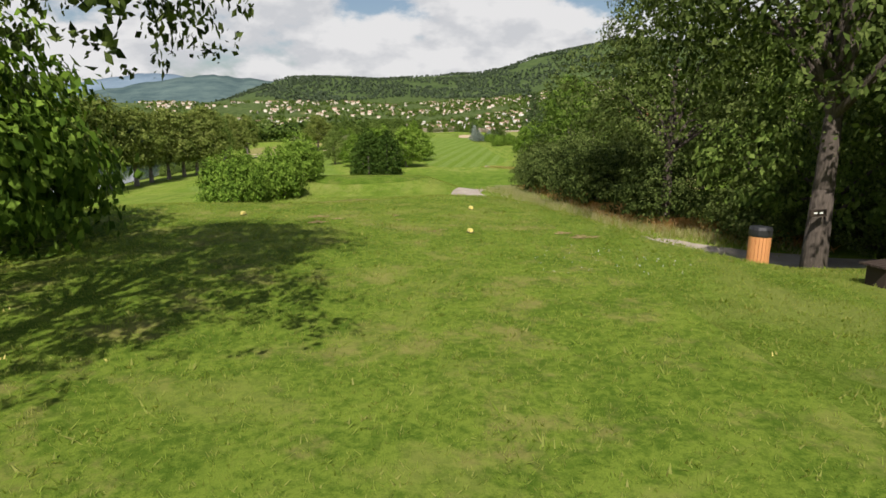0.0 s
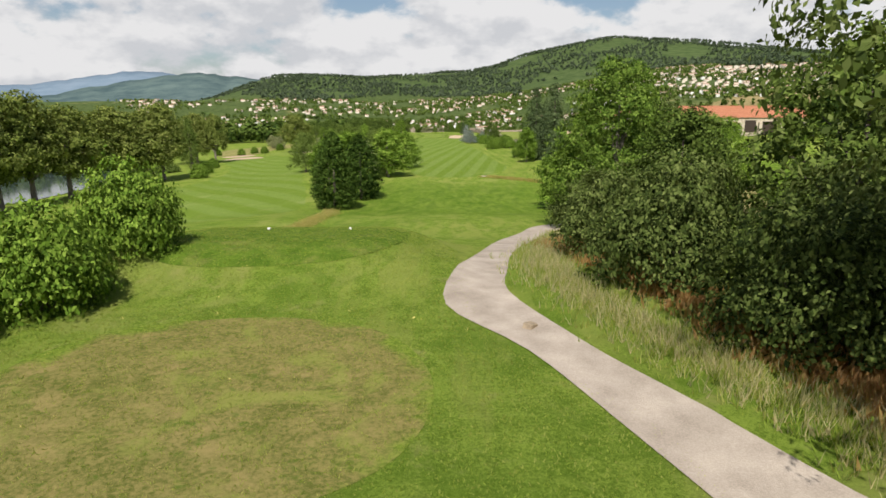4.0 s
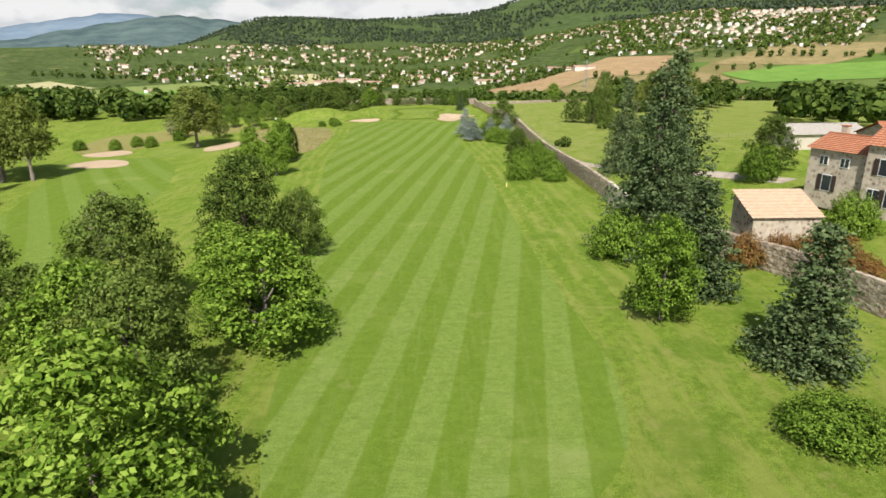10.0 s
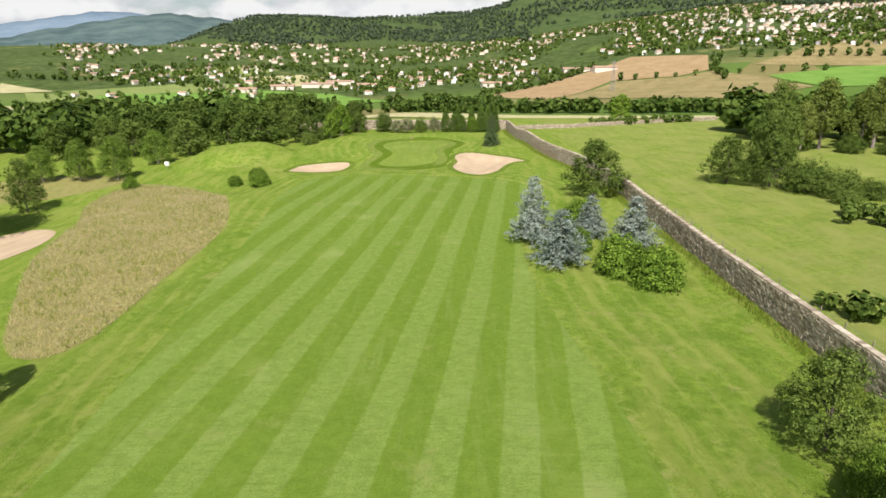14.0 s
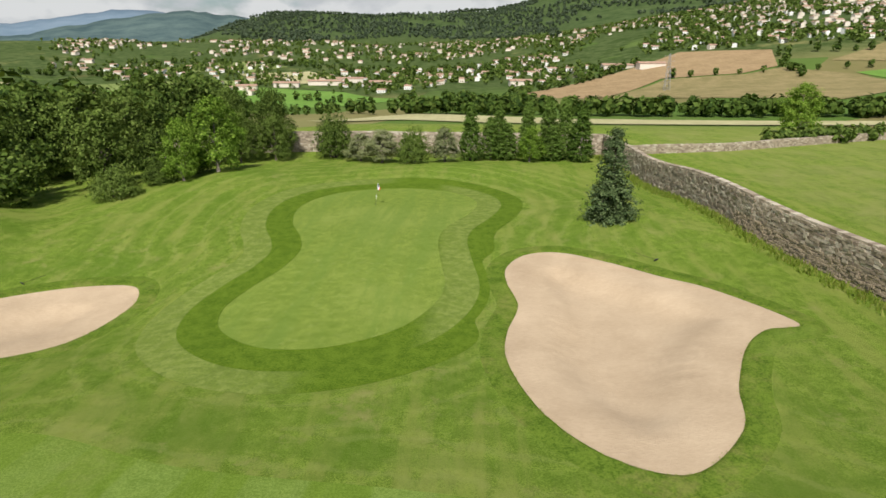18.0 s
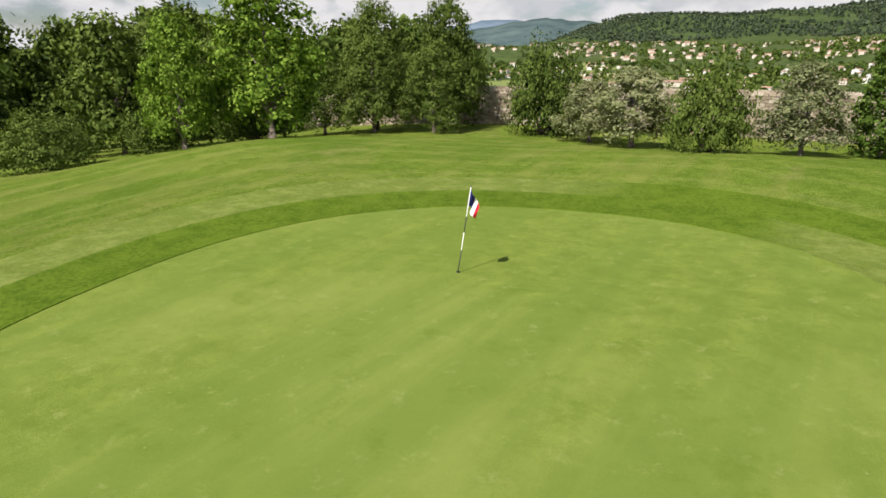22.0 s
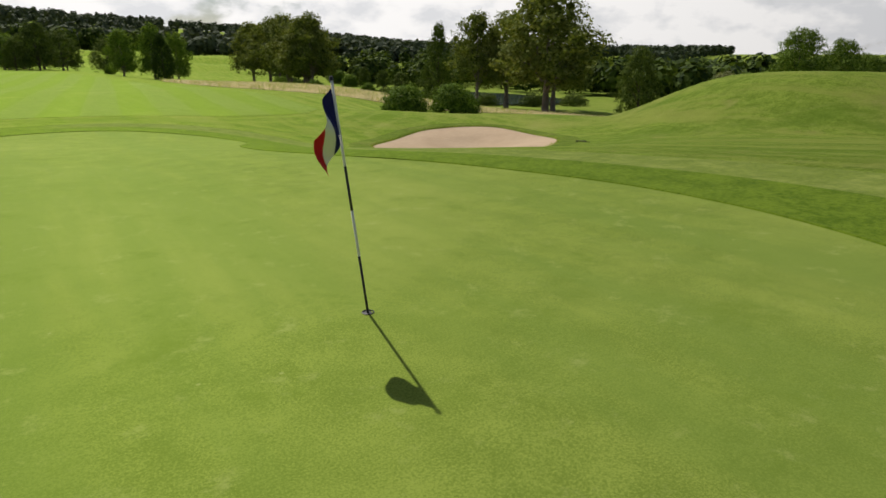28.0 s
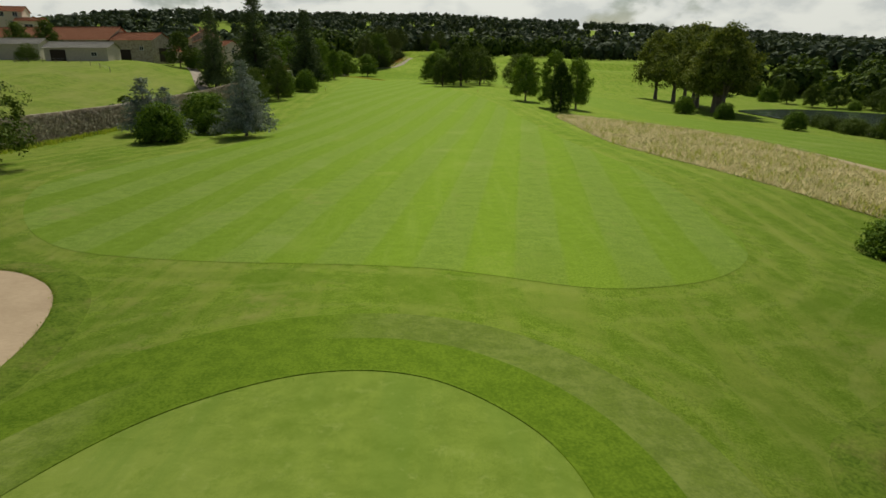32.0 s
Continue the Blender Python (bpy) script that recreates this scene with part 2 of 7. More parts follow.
def make_rough():
    """The ground: mown rough near the course, meadows, ploughland and woodland floor further off."""
    g = grass_base("rough_grass", (0.074, 0.118, 0.013), (0.174, 0.226, 0.034), (0.222, 0.226, 0.060), (0.58, 0.76), 12.0, 0.7)
    x, y, z = g.xyz()
    lane = g.noise(0.55, 5, 0.65, stretch=(1, 0.16, 1))
    dry = g.mix(g.math("MULTIPLY", g.step(lane, 0.45, 0.62), 0.6), g.c, (0.212, 0.220, 0.052))
    dry = g.mix(g.math("MULTIPLY", g.step(g.noise(0.16, 6, 0.7), 0.50, 0.64), 0.5), dry, (0.062, 0.112, 0.011))
    dry = g.mix(g.math("MULTIPLY", g.step(g.noise(0.35, 7, 0.75), 0.56, 0.72), 0.8), dry, (0.235, 0.205, 0.075))
    dry = g.mix(g.math("MULTIPLY", g.step(g.noise(0.11, 6, 0.7, dist=1.5), 0.54, 0.68), 0.55), dry, (0.225, 0.225, 0.062))
    dry = g.mix(g.math("MULTIPLY", g.step(g.noise(2.6, 7, 0.75), 0.55, 0.70), 0.3), dry, (0.225, 0.215, 0.075))
    # grazed pasture beyond the wall
    past = g.math("MULTIPLY", g.step(x, 40, 46), g.step(y, -175, -150))
    dry = g.mix(g.math("MULTIPLY", past, g.math("ADD", 0.08, g.math("MULTIPLY", g.step(g.noise(0.12, 7, 0.75), 0.38, 0.62), 0.42))), dry, (0.225, 0.205, 0.075))
    at = g.nt.nodes.new("ShaderNodeAttribute")
    at.attribute_name = "mown_round"
    away = at.outputs["Fac"]
    lap = g.math("SINE", g.math("MULTIPLY", g.math("ADD", away, g.math("MULTIPLY", g.noise(0.5, 4), 1.4)), 2 * math.pi / 2.1))
    cut = g.math("MULTIPLY", g.step(lap, -0.5, 0.5), g.math("MULTIPLY", g.step(away, 16.0, 9.0), g.step(y, -236, -222)))
    dry = g.mix(g.math("MULTIPLY", cut, 0.26), dry, (0.066, 0.118, 0.012))
    wisp = g.math("MULTIPLY", g.step(g.math("ADD", lap, g.noise(0.9, 6, 0.7)), -0.25, -0.55), g.math("MULTIPLY", g.step(away, 14.0, 8.0), g.step(y, -236, -222)))
    dry = g.mix(g.math("MULTIPLY", wisp, 0.24), dry, (0.235, 0.240, 0.075))
    # longer lush grass on the flat below the tees, cloud shade in its colour
    lush_shade = g.math("MULTIPLY", g.step(g.math("ADD", y, g.math("MULTIPLY", g.noise(0.08, 4), 24.0)), -326, -300), g.step(g.math("ADD", y, g.math("MULTIPLY", g.noise(0.06, 4), 24.0)), -252, -272))
    dry = g.mix(g.math("MULTIPLY", g.math("MULTIPLY", lush_shade, g.step(x, -16, -4)), 0.75), dry, g.mix(g.step(g.noise(0.55, 8, 0.78, stretch=(1, 0.35, 1), dist=0.6), 0.38, 0.62), (0.034, 0.080, 0.006), (0.112, 0.160, 0.020)))
    # fields past the course: patches of their own colour
    vor = g.nt.nodes.new("ShaderNodeTexVoronoi")
    vor.inputs["Scale"].default_value = 0.0058
    vor.inputs["Randomness"].default_value = 0.85
    g.link(g.pos, vor.inputs["Vector"])
    sepc = g.nt.nodes.new("ShaderNodeSeparateColor")
    g.link(vor.outputs["Color"], sepc.inputs[0])
    field = g.ramp(sepc.outputs[0], (0.0, (0.065, 0.12, 0.026)), (0.35, (0.09, 0.145, 0.035)), (0.62, (0.12, 0.15, 0.05)), (0.8, (0.25, 0.20, 0.10)), (1.0, (0.20, 0.145, 0.075)))
    field = g.mix(g.math("MULTIPLY", g.noise(0.05, 6, 0.7), 0.55), field, (0.05, 0.085, 0.02))
    # scrub and gardens on the slope of the town
    scrub = g.ramp(g.noise(0.06, 6, 0.75), (0.38, (0.018, 0.034, 0.012)), (0.64, (0.085, 0.105, 0.045)))
    field = g.mix(g.math("MULTIPLY", g.step(g.noise(0.012, 6, 0.72), 0.32, 0.46), g.step(y, 620, 760)), field, scrub)
    dry = g.mix(1.0, dry, (1.06, 1.10, 1.16), "MULTIPLY")
    far = g.step(y, 60, 150)
    c = g.mix(far, dry, field)
    # wooded hills: by height above the valley
    wood = g.ramp(g.noise(0.03, 8, 0.75), (0.35, (0.022, 0.040, 0.018)), (0.62, (0.070, 0.092, 0.042)))
    hill = g.step(g.math("ADD", z, g.math("MULTIPLY", g.noise(0.006, 4), 60.0)), 80, 105)
    c = g.mix(hill, c, wood)
    g.colour(c)
    g.bumpy(g.math("ADD", g.math("ADD", g.blades, g.tip), g.math("MULTIPLY", g.tufts, 1.5)), 0.8, 0.06)
    g.lean(None, 0.055)
    return g.m


def make_fairway(name, turn, period, shift, contrast=1.0):
    g = grass_base(name, (0.098, 0.150, 0.017), (0.142, 0.200, 0.027), (0.175, 0.215, 0.042), (0.55, 0.75), 11.0, 0.4)
    x, y, z = g.xyz()
    a = math.radians(turn)
    u = g.math("ADD", g.math("MULTIPLY", x, math.cos(a)), g.math("MULTIPLY", y, -math.sin(a)))
    wob = g.math("MULTIPLY", g.math("SUBTRACT", g.noise(0.05, 2), 0.5), 0.5)
    rag = g.math("MULTIPLY", g.math("SUBTRACT", g.noise(1.1, 5, 0.7), 0.5), 0.3)
    u = g.math("ADD", g.math("ADD", g.math("ADD", u, wob), rag), shift)
    s = g.math("SINE", g.math("MULTIPLY", u, 2 * math.pi / period))
    fade = g.math("MULTIPLY", g.math("SUBTRACT", g.noise(0.07, 4, 0.6), 0.5), 0.45)
    band = g.step(g.math("ADD", s, fade), -0.15, 0.15)
    # Lane tones hold part of the sheen of leaning blades in their colour.
    light = g.mix(1.0, g.c, (1 + 0.17 * contrast, 1 + 0.13 * contrast, 1 + 0.6 * contrast), "MULTIPLY")
    dark = g.mix(1.0, g.c, (1 - 0.17 * contrast, 1 - 0.13 * contrast, 1 - 0.2 * contrast), "MULTIPLY")
    c = g.mix(band, dark, light)
    streak = g.noise(1.2, 4, 0.65, stretch=(1, 0.06, 1))
    c = g.mix(g.math("MULTIPLY", g.step(streak, 0.48, 0.72), 0.35), c, (0.165, 0.205, 0.05))
    # marks across the lanes from the reels of the mower
    reel = g.noise(2.2, 4, 0.7, stretch=(0.25, 2.4, 1))
    c = g.mix(g.math("MULTIPLY", g.step(reel, 0.5, 0.7), 0.42), c, (0.062, 0.108, 0.012))
    c = g.mix(g.math("MULTIPLY", g.step(g.noise(4.2, 6, 0.8), 0.53, 0.66), 0.38), c, (0.066, 0.112, 0.012))
    c = g.mix(g.math("MULTIPLY", g.step(g.noise(3.1, 6, 0.8), 0.55, 0.68), 0.35), c, (0.205, 0.245, 0.058))
    c = g.mix(g.math("MULTIPLY", g.step(g.noise(0.22, 7, 0.72), 0.56, 0.72), 0.5), c, (0.205, 0.205, 0.062))
    # the lanes run out unevenly into the surround of the green
    end = g.step(g.math("ADD", y, g.math("MULTIPLY", g.noise(0.35, 5, 0.65), 12.0)), -38, -25)
    c = g.mix(end, c, g.ramp(g.blades, (0.42, (0.078, 0.126, 0.012)), (0.58, (0.160, 0.212, 0.030))))
    g.colour(g.mix(1.0, c, (1.0, 1.0, 1.2), "MULTIPLY"))
    g.bumpy(g.math("ADD", g.blades, g.tip), 0.4, 0.04)
    g.lean(band, 0.024, base=3.2)
    return g.m


def make_green():
    g = grass_base("green_turf", (0.116, 0.160, 0.023), (0.188, 0.232, 0.041), (0.205, 0.242, 0.050), (0.45, 0.68), 55.0, 0.45)
    x, y, z = g.xyz()
    streak = g.noise(0.5, 5, 0.65, stretch=(1, 0.12, 1))
    c = g.mix(g.math("MULTIPLY", g.step(streak, 0.42, 0.62), 0.6), g.c, (0.116, 0.170, 0.028))
    pale = g.step(g.noise(1.9, 8, 0.78), 0.54, 0.70)
    c = g.mix(g.math("MULTIPLY", pale, 0.6), c, (0.265, 0.290, 0.088))
    dark = g.step(g.noise(0.8, 7, 0.75), 0.52, 0.68)
    c = g.mix(g.math("MULTIPLY", dark, 0.6), c, (0.102, 0.148, 0.018))
    c = g.mix(g.math("MULTIPLY", g.step(g.noise(22.0, 7, 0.8), 0.54, 0.68), 0.30), c, (0.085, 0.125, 0.016))
    # small pale scars where balls have pitched
    vor = g.nt.nodes.new("ShaderNodeTexVoronoi")
    vor.inputs["Scale"].default_value = 1.7
    g.link(g.pos, vor.inputs["Vector"])
    mark = g.step(vor.outputs["Distance"], 0.045, 0.020)
    c = g.mix(g.math("MULTIPLY", mark, 0.5), c, (0.30, 0.31, 0.12))
    g.colour(g.mix(1.0, c, (0.98, 1.0, 1.10), "MULTIPLY"))
    g.b.inputs["Roughness"].default_value = 0.7
    g.bumpy(g.noise(110, 5, 0.8), 0.35, 0.010)
    g.lean(None, 0.044)
    return g.m


def make_mown_ring(name, high, lo_x, hi_x):
    """A ring mown in one round: the blades lie to one side on the way out and to the other on the way back."""
    g = grass_base(name, (0.048, 0.088, 0.008), (0.102, 0.150, 0.016), (0.120, 0.165, 0.024), (0.58, 0.75), 10.0, 0.5)
    x, y, z = g.xyz()
    side = g.step(g.math("ADD", x, g.math("MULTIPLY", g.noise(0.6, 4), 1.6)), lo_x, hi_x)
    if not high:
        side = g.math("SUBTRACT", 1.0, side)
    # The pale side is blade sheen, put into the colour.
    pale = g.math("MULTIPLY", g.math("ADD", g.math("MULTIPLY", g.step(g.noise(1.5, 7, 0.75), 0.42, 0.66), 0.42), 0.32), side)
    g.colour(g.mix(pale, g.c, (0.222, 0.258, 0.070)))
    g.bumpy(g.math("ADD", g.blades, g.tip), 0.4, 0.03)
    g.lean(side, 0.036, base=1.5)
    return g.m


def make_ring(name, dark, light, dry=0.0, oval=None):
    g = grass_base(name, dark, light, (0.15, 0.20, 0.04), (0.58, 0.75), 8.0)
    streak = g.noise(1.0, 4, 0.65)
    c = g.mix(g.math("MULTIPLY", g.step(streak, 0.48, 0.7), 0.3), g.c, light)
    if dry:
        c = g.mix(g.math("MULTIPLY", g.step(g.noise(0.55, 7, 0.75), 0.50, 0.66), dry), c, (0.265, 0.205, 0.082))
        c = g.mix(g.math("MULTIPLY", g.step(g.noise(0.30, 6, 0.7, dist=1.0), 0.50, 0.64), dry), c, (0.20, 0.215, 0.05))
        c = g.mix(g.math("MULTIPLY", g.step(g.noise(2.3, 7, 0.75), 0.54, 0.70), dry), c, (0.055, 0.105, 0.010))
    if oval:
        # the dry patch fades out in an uneven edge
        x, y, z = g.xyz()
        d = g.math("ADD", g.math("POWER", g.math("ABSOLUTE", g.math("DIVIDE", g.math("SUBTRACT", x, oval[0]), oval[2])), 2.0), g.math("POWER", g.math("ABSOLUTE", g.math("DIVIDE", g.math("SUBTRACT", y, oval[1]), oval[3])), 2.0))
        d = g.math("ADD", d, g.math("MULTIPLY", g.math("SUBTRACT", g.noise(0.7, 6, 0.7), 0.5), 1.5))
        green = g.ramp(g.blades, (0.42, (0.072, 0.116, 0.013)), (0.58, (0.166, 0.218, 0.032)))
        c = g.mix(g.step(d, 0.75, 1.1), c, green)
    g.colour(c)
    g.bumpy(g.math("ADD", g.blades, g.tip), 0.55, 0.04)
    g.lean(None, 0.022)
    return g.m


def make_sand():
    g = Mat("bunker_sand", 0.9, 0.1)
    rake = g.noise(1.6, 4, 0.6, stretch=(1, 2.6, 1), dist=2.2)
    c = g.ramp(g.math("ADD", g.math("MULTIPLY", g.noise(0.35, 5), 0.6), g.math("MULTIPLY", rake, 0.4)), (0.30, (0.345, 0.255, 0.165)), (0.68, (0.49, 0.375, 0.255)))
    g.colour(c)
    g.bumpy(g.math("ADD", rake, g.math("MULTIPLY", g.noise(25, 4), 0.4)), 0.5, 0.05)
    return g.m


def make_gravel(name="path_gravel", a=(0.24, 0.20, 0.16), b=(0.46, 0.395, 0.325)):
    g = Mat(name, 0.95, 0.1)
    c = g.ramp(g.math("ADD", g.math("MULTIPLY", g.noise(22, 5, 0.75), 0.5), g.math("MULTIPLY", g.noise(0.8, 5), 0.5)), (0.34, a), (0.64, b))
    g.colour(c)
    g.bumpy(g.noise(30, 4, 0.7), 0.6, 0.03)
    return g.m


def make_tall_grass(name, a, b, c3, through_tint=(1.5, 1.45, 0.7)):
    return make_leaf(name, a, b, c3, 0.48, through_tint)


def make_leaf(name, dark, light, warm=None, translucent=0.22, through_tint=(1.5, 1.45, 0.7)):
    """Leaves: each one its own tone, some light coming through."""
    g = Mat(name, 0.7, 0.05)
    r = g.math("ADD", g.math("MULTIPLY", g.island(), 0.75), g.math("MULTIPLY", g.rand(), 0.25))
    c = g.ramp(r, (0.0, dark), (0.45, light), (1.0, warm or light))
    g.colour(c)
    tr = g.nt.nodes.new("ShaderNodeBsdfTranslucent")
    g.link(g.mix(1.0, c, through_tint, "MULTIPLY"), tr.inputs["Color"])
    mx = g.nt.nodes.new("ShaderNodeMixShader")
    mx.inputs[0].default_value = translucent
    out = g.nt.nodes["Material Output"]
    g.link(g.b.outputs[0], mx.inputs[1])
    g.link(tr.outputs[0], mx.inputs[2])
    g.link(mx.outputs[0], out.inputs["Surface"])
    return g.m


def make_bark(name, a, b):
    g = Mat(name, 0.95, 0.1)
    n = g.noise(6, 6, 0.7, stretch=(2.2, 2.2, 0.5))
    g.colour(g.ramp(n, (0.3, a), (0.7, b)))
    g.bumpy(n, 0.9, 0.06)
    return g.m


def make_stone(name, a, b, c3, scale=1.0):
    g = Mat(name, 0.92, 0.12)
    r = g.rand()
    n = g.math("ADD", g.math("MULTIPLY", g.noise(7 * scale, 6, 0.7), 0.5), g.math("MULTIPLY", g.noise(0.9 * scale, 5), 0.5))
    c = g.ramp(n, (0.32, a), (0.55, b), (0.72, c3))
    c = g.mix(g.math("MULTIPLY", r, 0.5), c, b)
    g.colour(c)
    g.bumpy(g.noise(9 * scale, 6, 0.7), 0.7, 0.05)
    return g.m


def make_paint(name, col, rough=0.6, spec=0.3, dirt=0.12, metal=0.0):
    g = Mat(name, rough, spec, metal)
    dk = tuple(v * 0.72 for v in col)
    g.colour(g.mix(g.math("MULTIPLY", g.step(g.noise(2.2, 6, 0.7), 0.42, 0.75), dirt * 3), col, dk))
    return g.m


M_ROUGH = make_rough()
M_FAIRWAY = make_fairway("fairway_turf", 7.69, 4.707, -15.47)
M_FAIRWAY2 = make_fairway("side_fairway_turf", -33.0, 7.0, 0.0, 0.75)
M_GREEN = make_green()
M_APRON = make_mown_ring("apron_turf", 1, 6.2, 8.6)
M_LIP = make_ring("lip_turf", (0.055, 0.098, 0.011), (0.120, 0.172, 0.022), 0.3)
M_COLLAR = make_mown_ring("collar_turf", 0, -1.0, 3.0)
M_TEE = make_ring("tee_turf", (0.062, 0.110, 0.012), (0.140, 0.190, 0.026), 0.55)
M_TEE_LOW = make_ring("short_tee_turf", (0.046, 0.094, 0.009), (0.098, 0.152, 0.018), 0.25)
M_TEE_DRY = make_ring("dry_tee_turf", (0.098, 0.108, 0.024), (0.205, 0.172, 0.060), 0.75, (4.4, -389.0, 6.2, 6.0))
M_WORN = make_ring("worn_turf", (0.165, 0.120, 0.055), (0.320, 0.235, 0.115), 0.35)
M_SAND = make_sand()
M_PATH = make_gravel()
M_SOIL = make_gravel("bare_earth", (0.16, 0.10, 0.06), (0.30, 0.20, 0.12))
M_HAY = make_tall_grass("dry_grass", (0.27, 0.225, 0.100), (0.47, 0.405, 0.235), (0.21, 0.22, 0.085), (2.3, 2.3, 2.4))
M_REED = make_tall_grass("rusty_weeds", (0.28, 0.145, 0.055), (0.41, 0.26, 0.11), (0.17, 0.18, 0.05))
M_DITCH = make_tall_grass("ditch_growth", (0.31, 0.240, 0.085), (0.48, 0.390, 0.150), (0.20, 0.235, 0.055))
M_BLADE = make_tall_grass("grass_blades", (0.130, 0.200, 0.024), (0.225, 0.290, 0.048), (0.36, 0.34, 0.12))
LEAF = {
    "oak": make_leaf("oak_leaves", (0.010, 0.022, 0.005), (0.084, 0.128, 0.022), (0.180, 0.232, 0.056), 0.16),
    # darker oak leaves: the shade over the path thicket put into their colour
    "shaded_oak": make_leaf("shaded_oak_leaves", (0.008, 0.016, 0.004), (0.064, 0.092, 0.020), (0.155, 0.188, 0.056), 0.14),
    "maple": make_leaf("maple_leaves", (0.015, 0.040, 0.005), (0.132, 0.224, 0.024), (0.300, 0.395, 0.072), 0.20),
    "plane": make_leaf("plane_leaves", (0.030, 0.050, 0.009), (0.135, 0.172, 0.034), (0.245, 0.270, 0.076), 0.22),
    "cypress": make_leaf("cypress_sprays", (0.006, 0.016, 0.003), (0.036, 0.070, 0.010), (0.095, 0.145, 0.026), 0.12),
    "cedar": make_leaf("cedar_needles", (0.020, 0.040, 0.015), (0.088, 0.128, 0.050), (0.170, 0.210, 0.092), 0.14),
    "blue": make_leaf("blue_cedar_needles", (0.065, 0.092, 0.074), (0.200, 0.242, 0.208), (0.38, 0.41, 0.365), 0.10),
    "hedge": make_leaf("laurel_leaves", (0.014, 0.036, 0.005), (0.104, 0.180, 0.020), (0.245, 0.345, 0.056), 0.18),
    "grey": make_leaf("willow_leaves", (0.070, 0.088, 0.040), (0.205, 0.228, 0.105), (0.32, 0.33, 0.17)),
    "thuja": make_leaf("thuja_sprays", (0.014, 0.034, 0.005), (0.080, 0.138, 0.022), (0.175, 0.245, 0.055), 0.16),
    "chestnut": make_leaf("chestnut_leaves", (0.014, 0.036, 0.005), (0.100, 0.168, 0.022), (0.240, 0.320, 0.064), 0.18),
    "red": make_leaf("photinia_leaves", (0.10, 0.055, 0.018), (0.25, 0.115, 0.045), (0.20, 0.21, 0.05), 0.2),
    "pine": make_leaf("pine_needles", (0.028, 0.046, 0.026), (0.066, 0.090, 0.050), (0.094, 0.120, 0.068), 0.1),
    "wood": make_leaf("woodland_leaves", (0.012, 0.028, 0.006), (0.070, 0.112, 0.020), (0.140, 0.185, 0.042), 0.2),
}
M_BARK = make_bark("grey_brown_bark", (0.09, 0.075, 0.06), (0.27, 0.23, 0.19))
M_BARK_D = make_bark("dark_bark", (0.045, 0.036, 0.03), (0.13, 0.105, 0.085))
M_STONE = make_stone("field_stone", (0.175, 0.135, 0.092), (0.345, 0.275, 0.190), (0.50, 0.415, 0.30), 1.6)
M_STONE_L = make_stone("pale_stone", (0.30, 0.25, 0.19), (0.46, 0.40, 0.32), (0.60, 0.54, 0.45))
M_RENDER = make_paint("cement_render", (0.54, 0.48, 0.40), 0.9, 0.1, 0.2)
M_TILE = make_stone("clay_tiles", (0.27, 0.115, 0.065), (0.40, 0.175, 0.10), (0.50, 0.27, 0.17), 2.0)
M_WHITE = make_paint("white_paint", (0.78, 0.77, 0.74))
M_CREAM = make_paint("cream_render", (0.66, 0.58, 0.47), 0.9, 0.1)
M_GLASS = make_paint("dark_glass", (0.03, 0.035, 0.04), 0.12, 0.6, 0.0)
M_BLACK = make_paint("black_plastic", (0.02, 0.02, 0.021), 0.45, 0.4)
M_WOODO = make_paint("orange_stained_wood", (0.58, 0.26, 0.10), 0.6, 0.3, 0.2)
M_DARKWOOD_SHADE = make_paint("dark_timber_and_shade", (0.045, 0.032, 0.025), 0.8, 0.2)
M_RED = make_paint("red_cloth", (0.52, 0.02, 0.035), 0.8, 0.1)
M_BLUE = make_paint("blue_cloth", (0.022, 0.024, 0.12), 0.8, 0.1)
M_YELLOW = make_paint("yellow_plastic", (0.80, 0.66, 0.22), 0.5, 0.4)
M_POST = make_paint("weathered_post_wood", (0.26, 0.22, 0.17), 0.9, 0.1, 0.25)
M_STEEL = make_paint("galvanised_steel", (0.42, 0.42, 0.42), 0.45, 0.5, 0.1, 0.8)


# ---- mesh helpers ----
def mesh_from(name, verts, faces, mat, smooth=False):
    me = bpy.data.meshes.new(name)
    me.from_pydata(verts, [], faces)
    me.materials.append(mat)
    if smooth:
        me.polygons.foreach_set("use_smooth", [True] * len(me.polygons))
    me.update()
    return me


def part(name, me, parent, label="", loc=(0, 0, 0), rz=0.0, scale=None):
    ob = new(name, me)
    ob.parent = parent
    ob.location = loc
    ob.rotation_euler = (0, 0, rz)
    if scale:
        ob.scale = scale
    if label:
        tagged(ob, label)
    return ob


def part_bm(name, bm, mat, parent, label="", smooth=False):
    me = bpy.data.meshes.new(name)
    bm.to_mesh(me)
    bm.free()
    me.materials.append(mat)
    if smooth:
        me.polygons.foreach_set("use_smooth", [True] * len(me.polygons))
    return part(name, me, parent, label)


def box(bm, x0, x1, y0, y1, z0, z1, bevel=0.0):
    r = bmesh.ops.create_cube(bm, size=1.0)
    for v in r["verts"]:
        v.co = Vector(((x0 + x1) / 2 + v.co.x * (x1 - x0), (y0 + y1) / 2 + v.co.y * (y1 - y0), (z0 + z1) / 2 + v.co.z * (z1 - z0)))
    if bevel:
        es = list({e for v in r["verts"] for e in v.link_edges})
        bmesh.ops.bevel(bm, geom=es, offset=bevel, segments=2, affect="EDGES")
    return bm


def box_mesh(name, mat, x0, x1, y0, y1, z0, z1, bevel=0.0):
    bm = box(bmesh.new(), x0, x1, y0, y1, z0, z1, bevel)
    me = bpy.data.meshes.new(name)
    bm.to_mesh(me)
    bm.free()
    me.materials.append(mat)
    return me


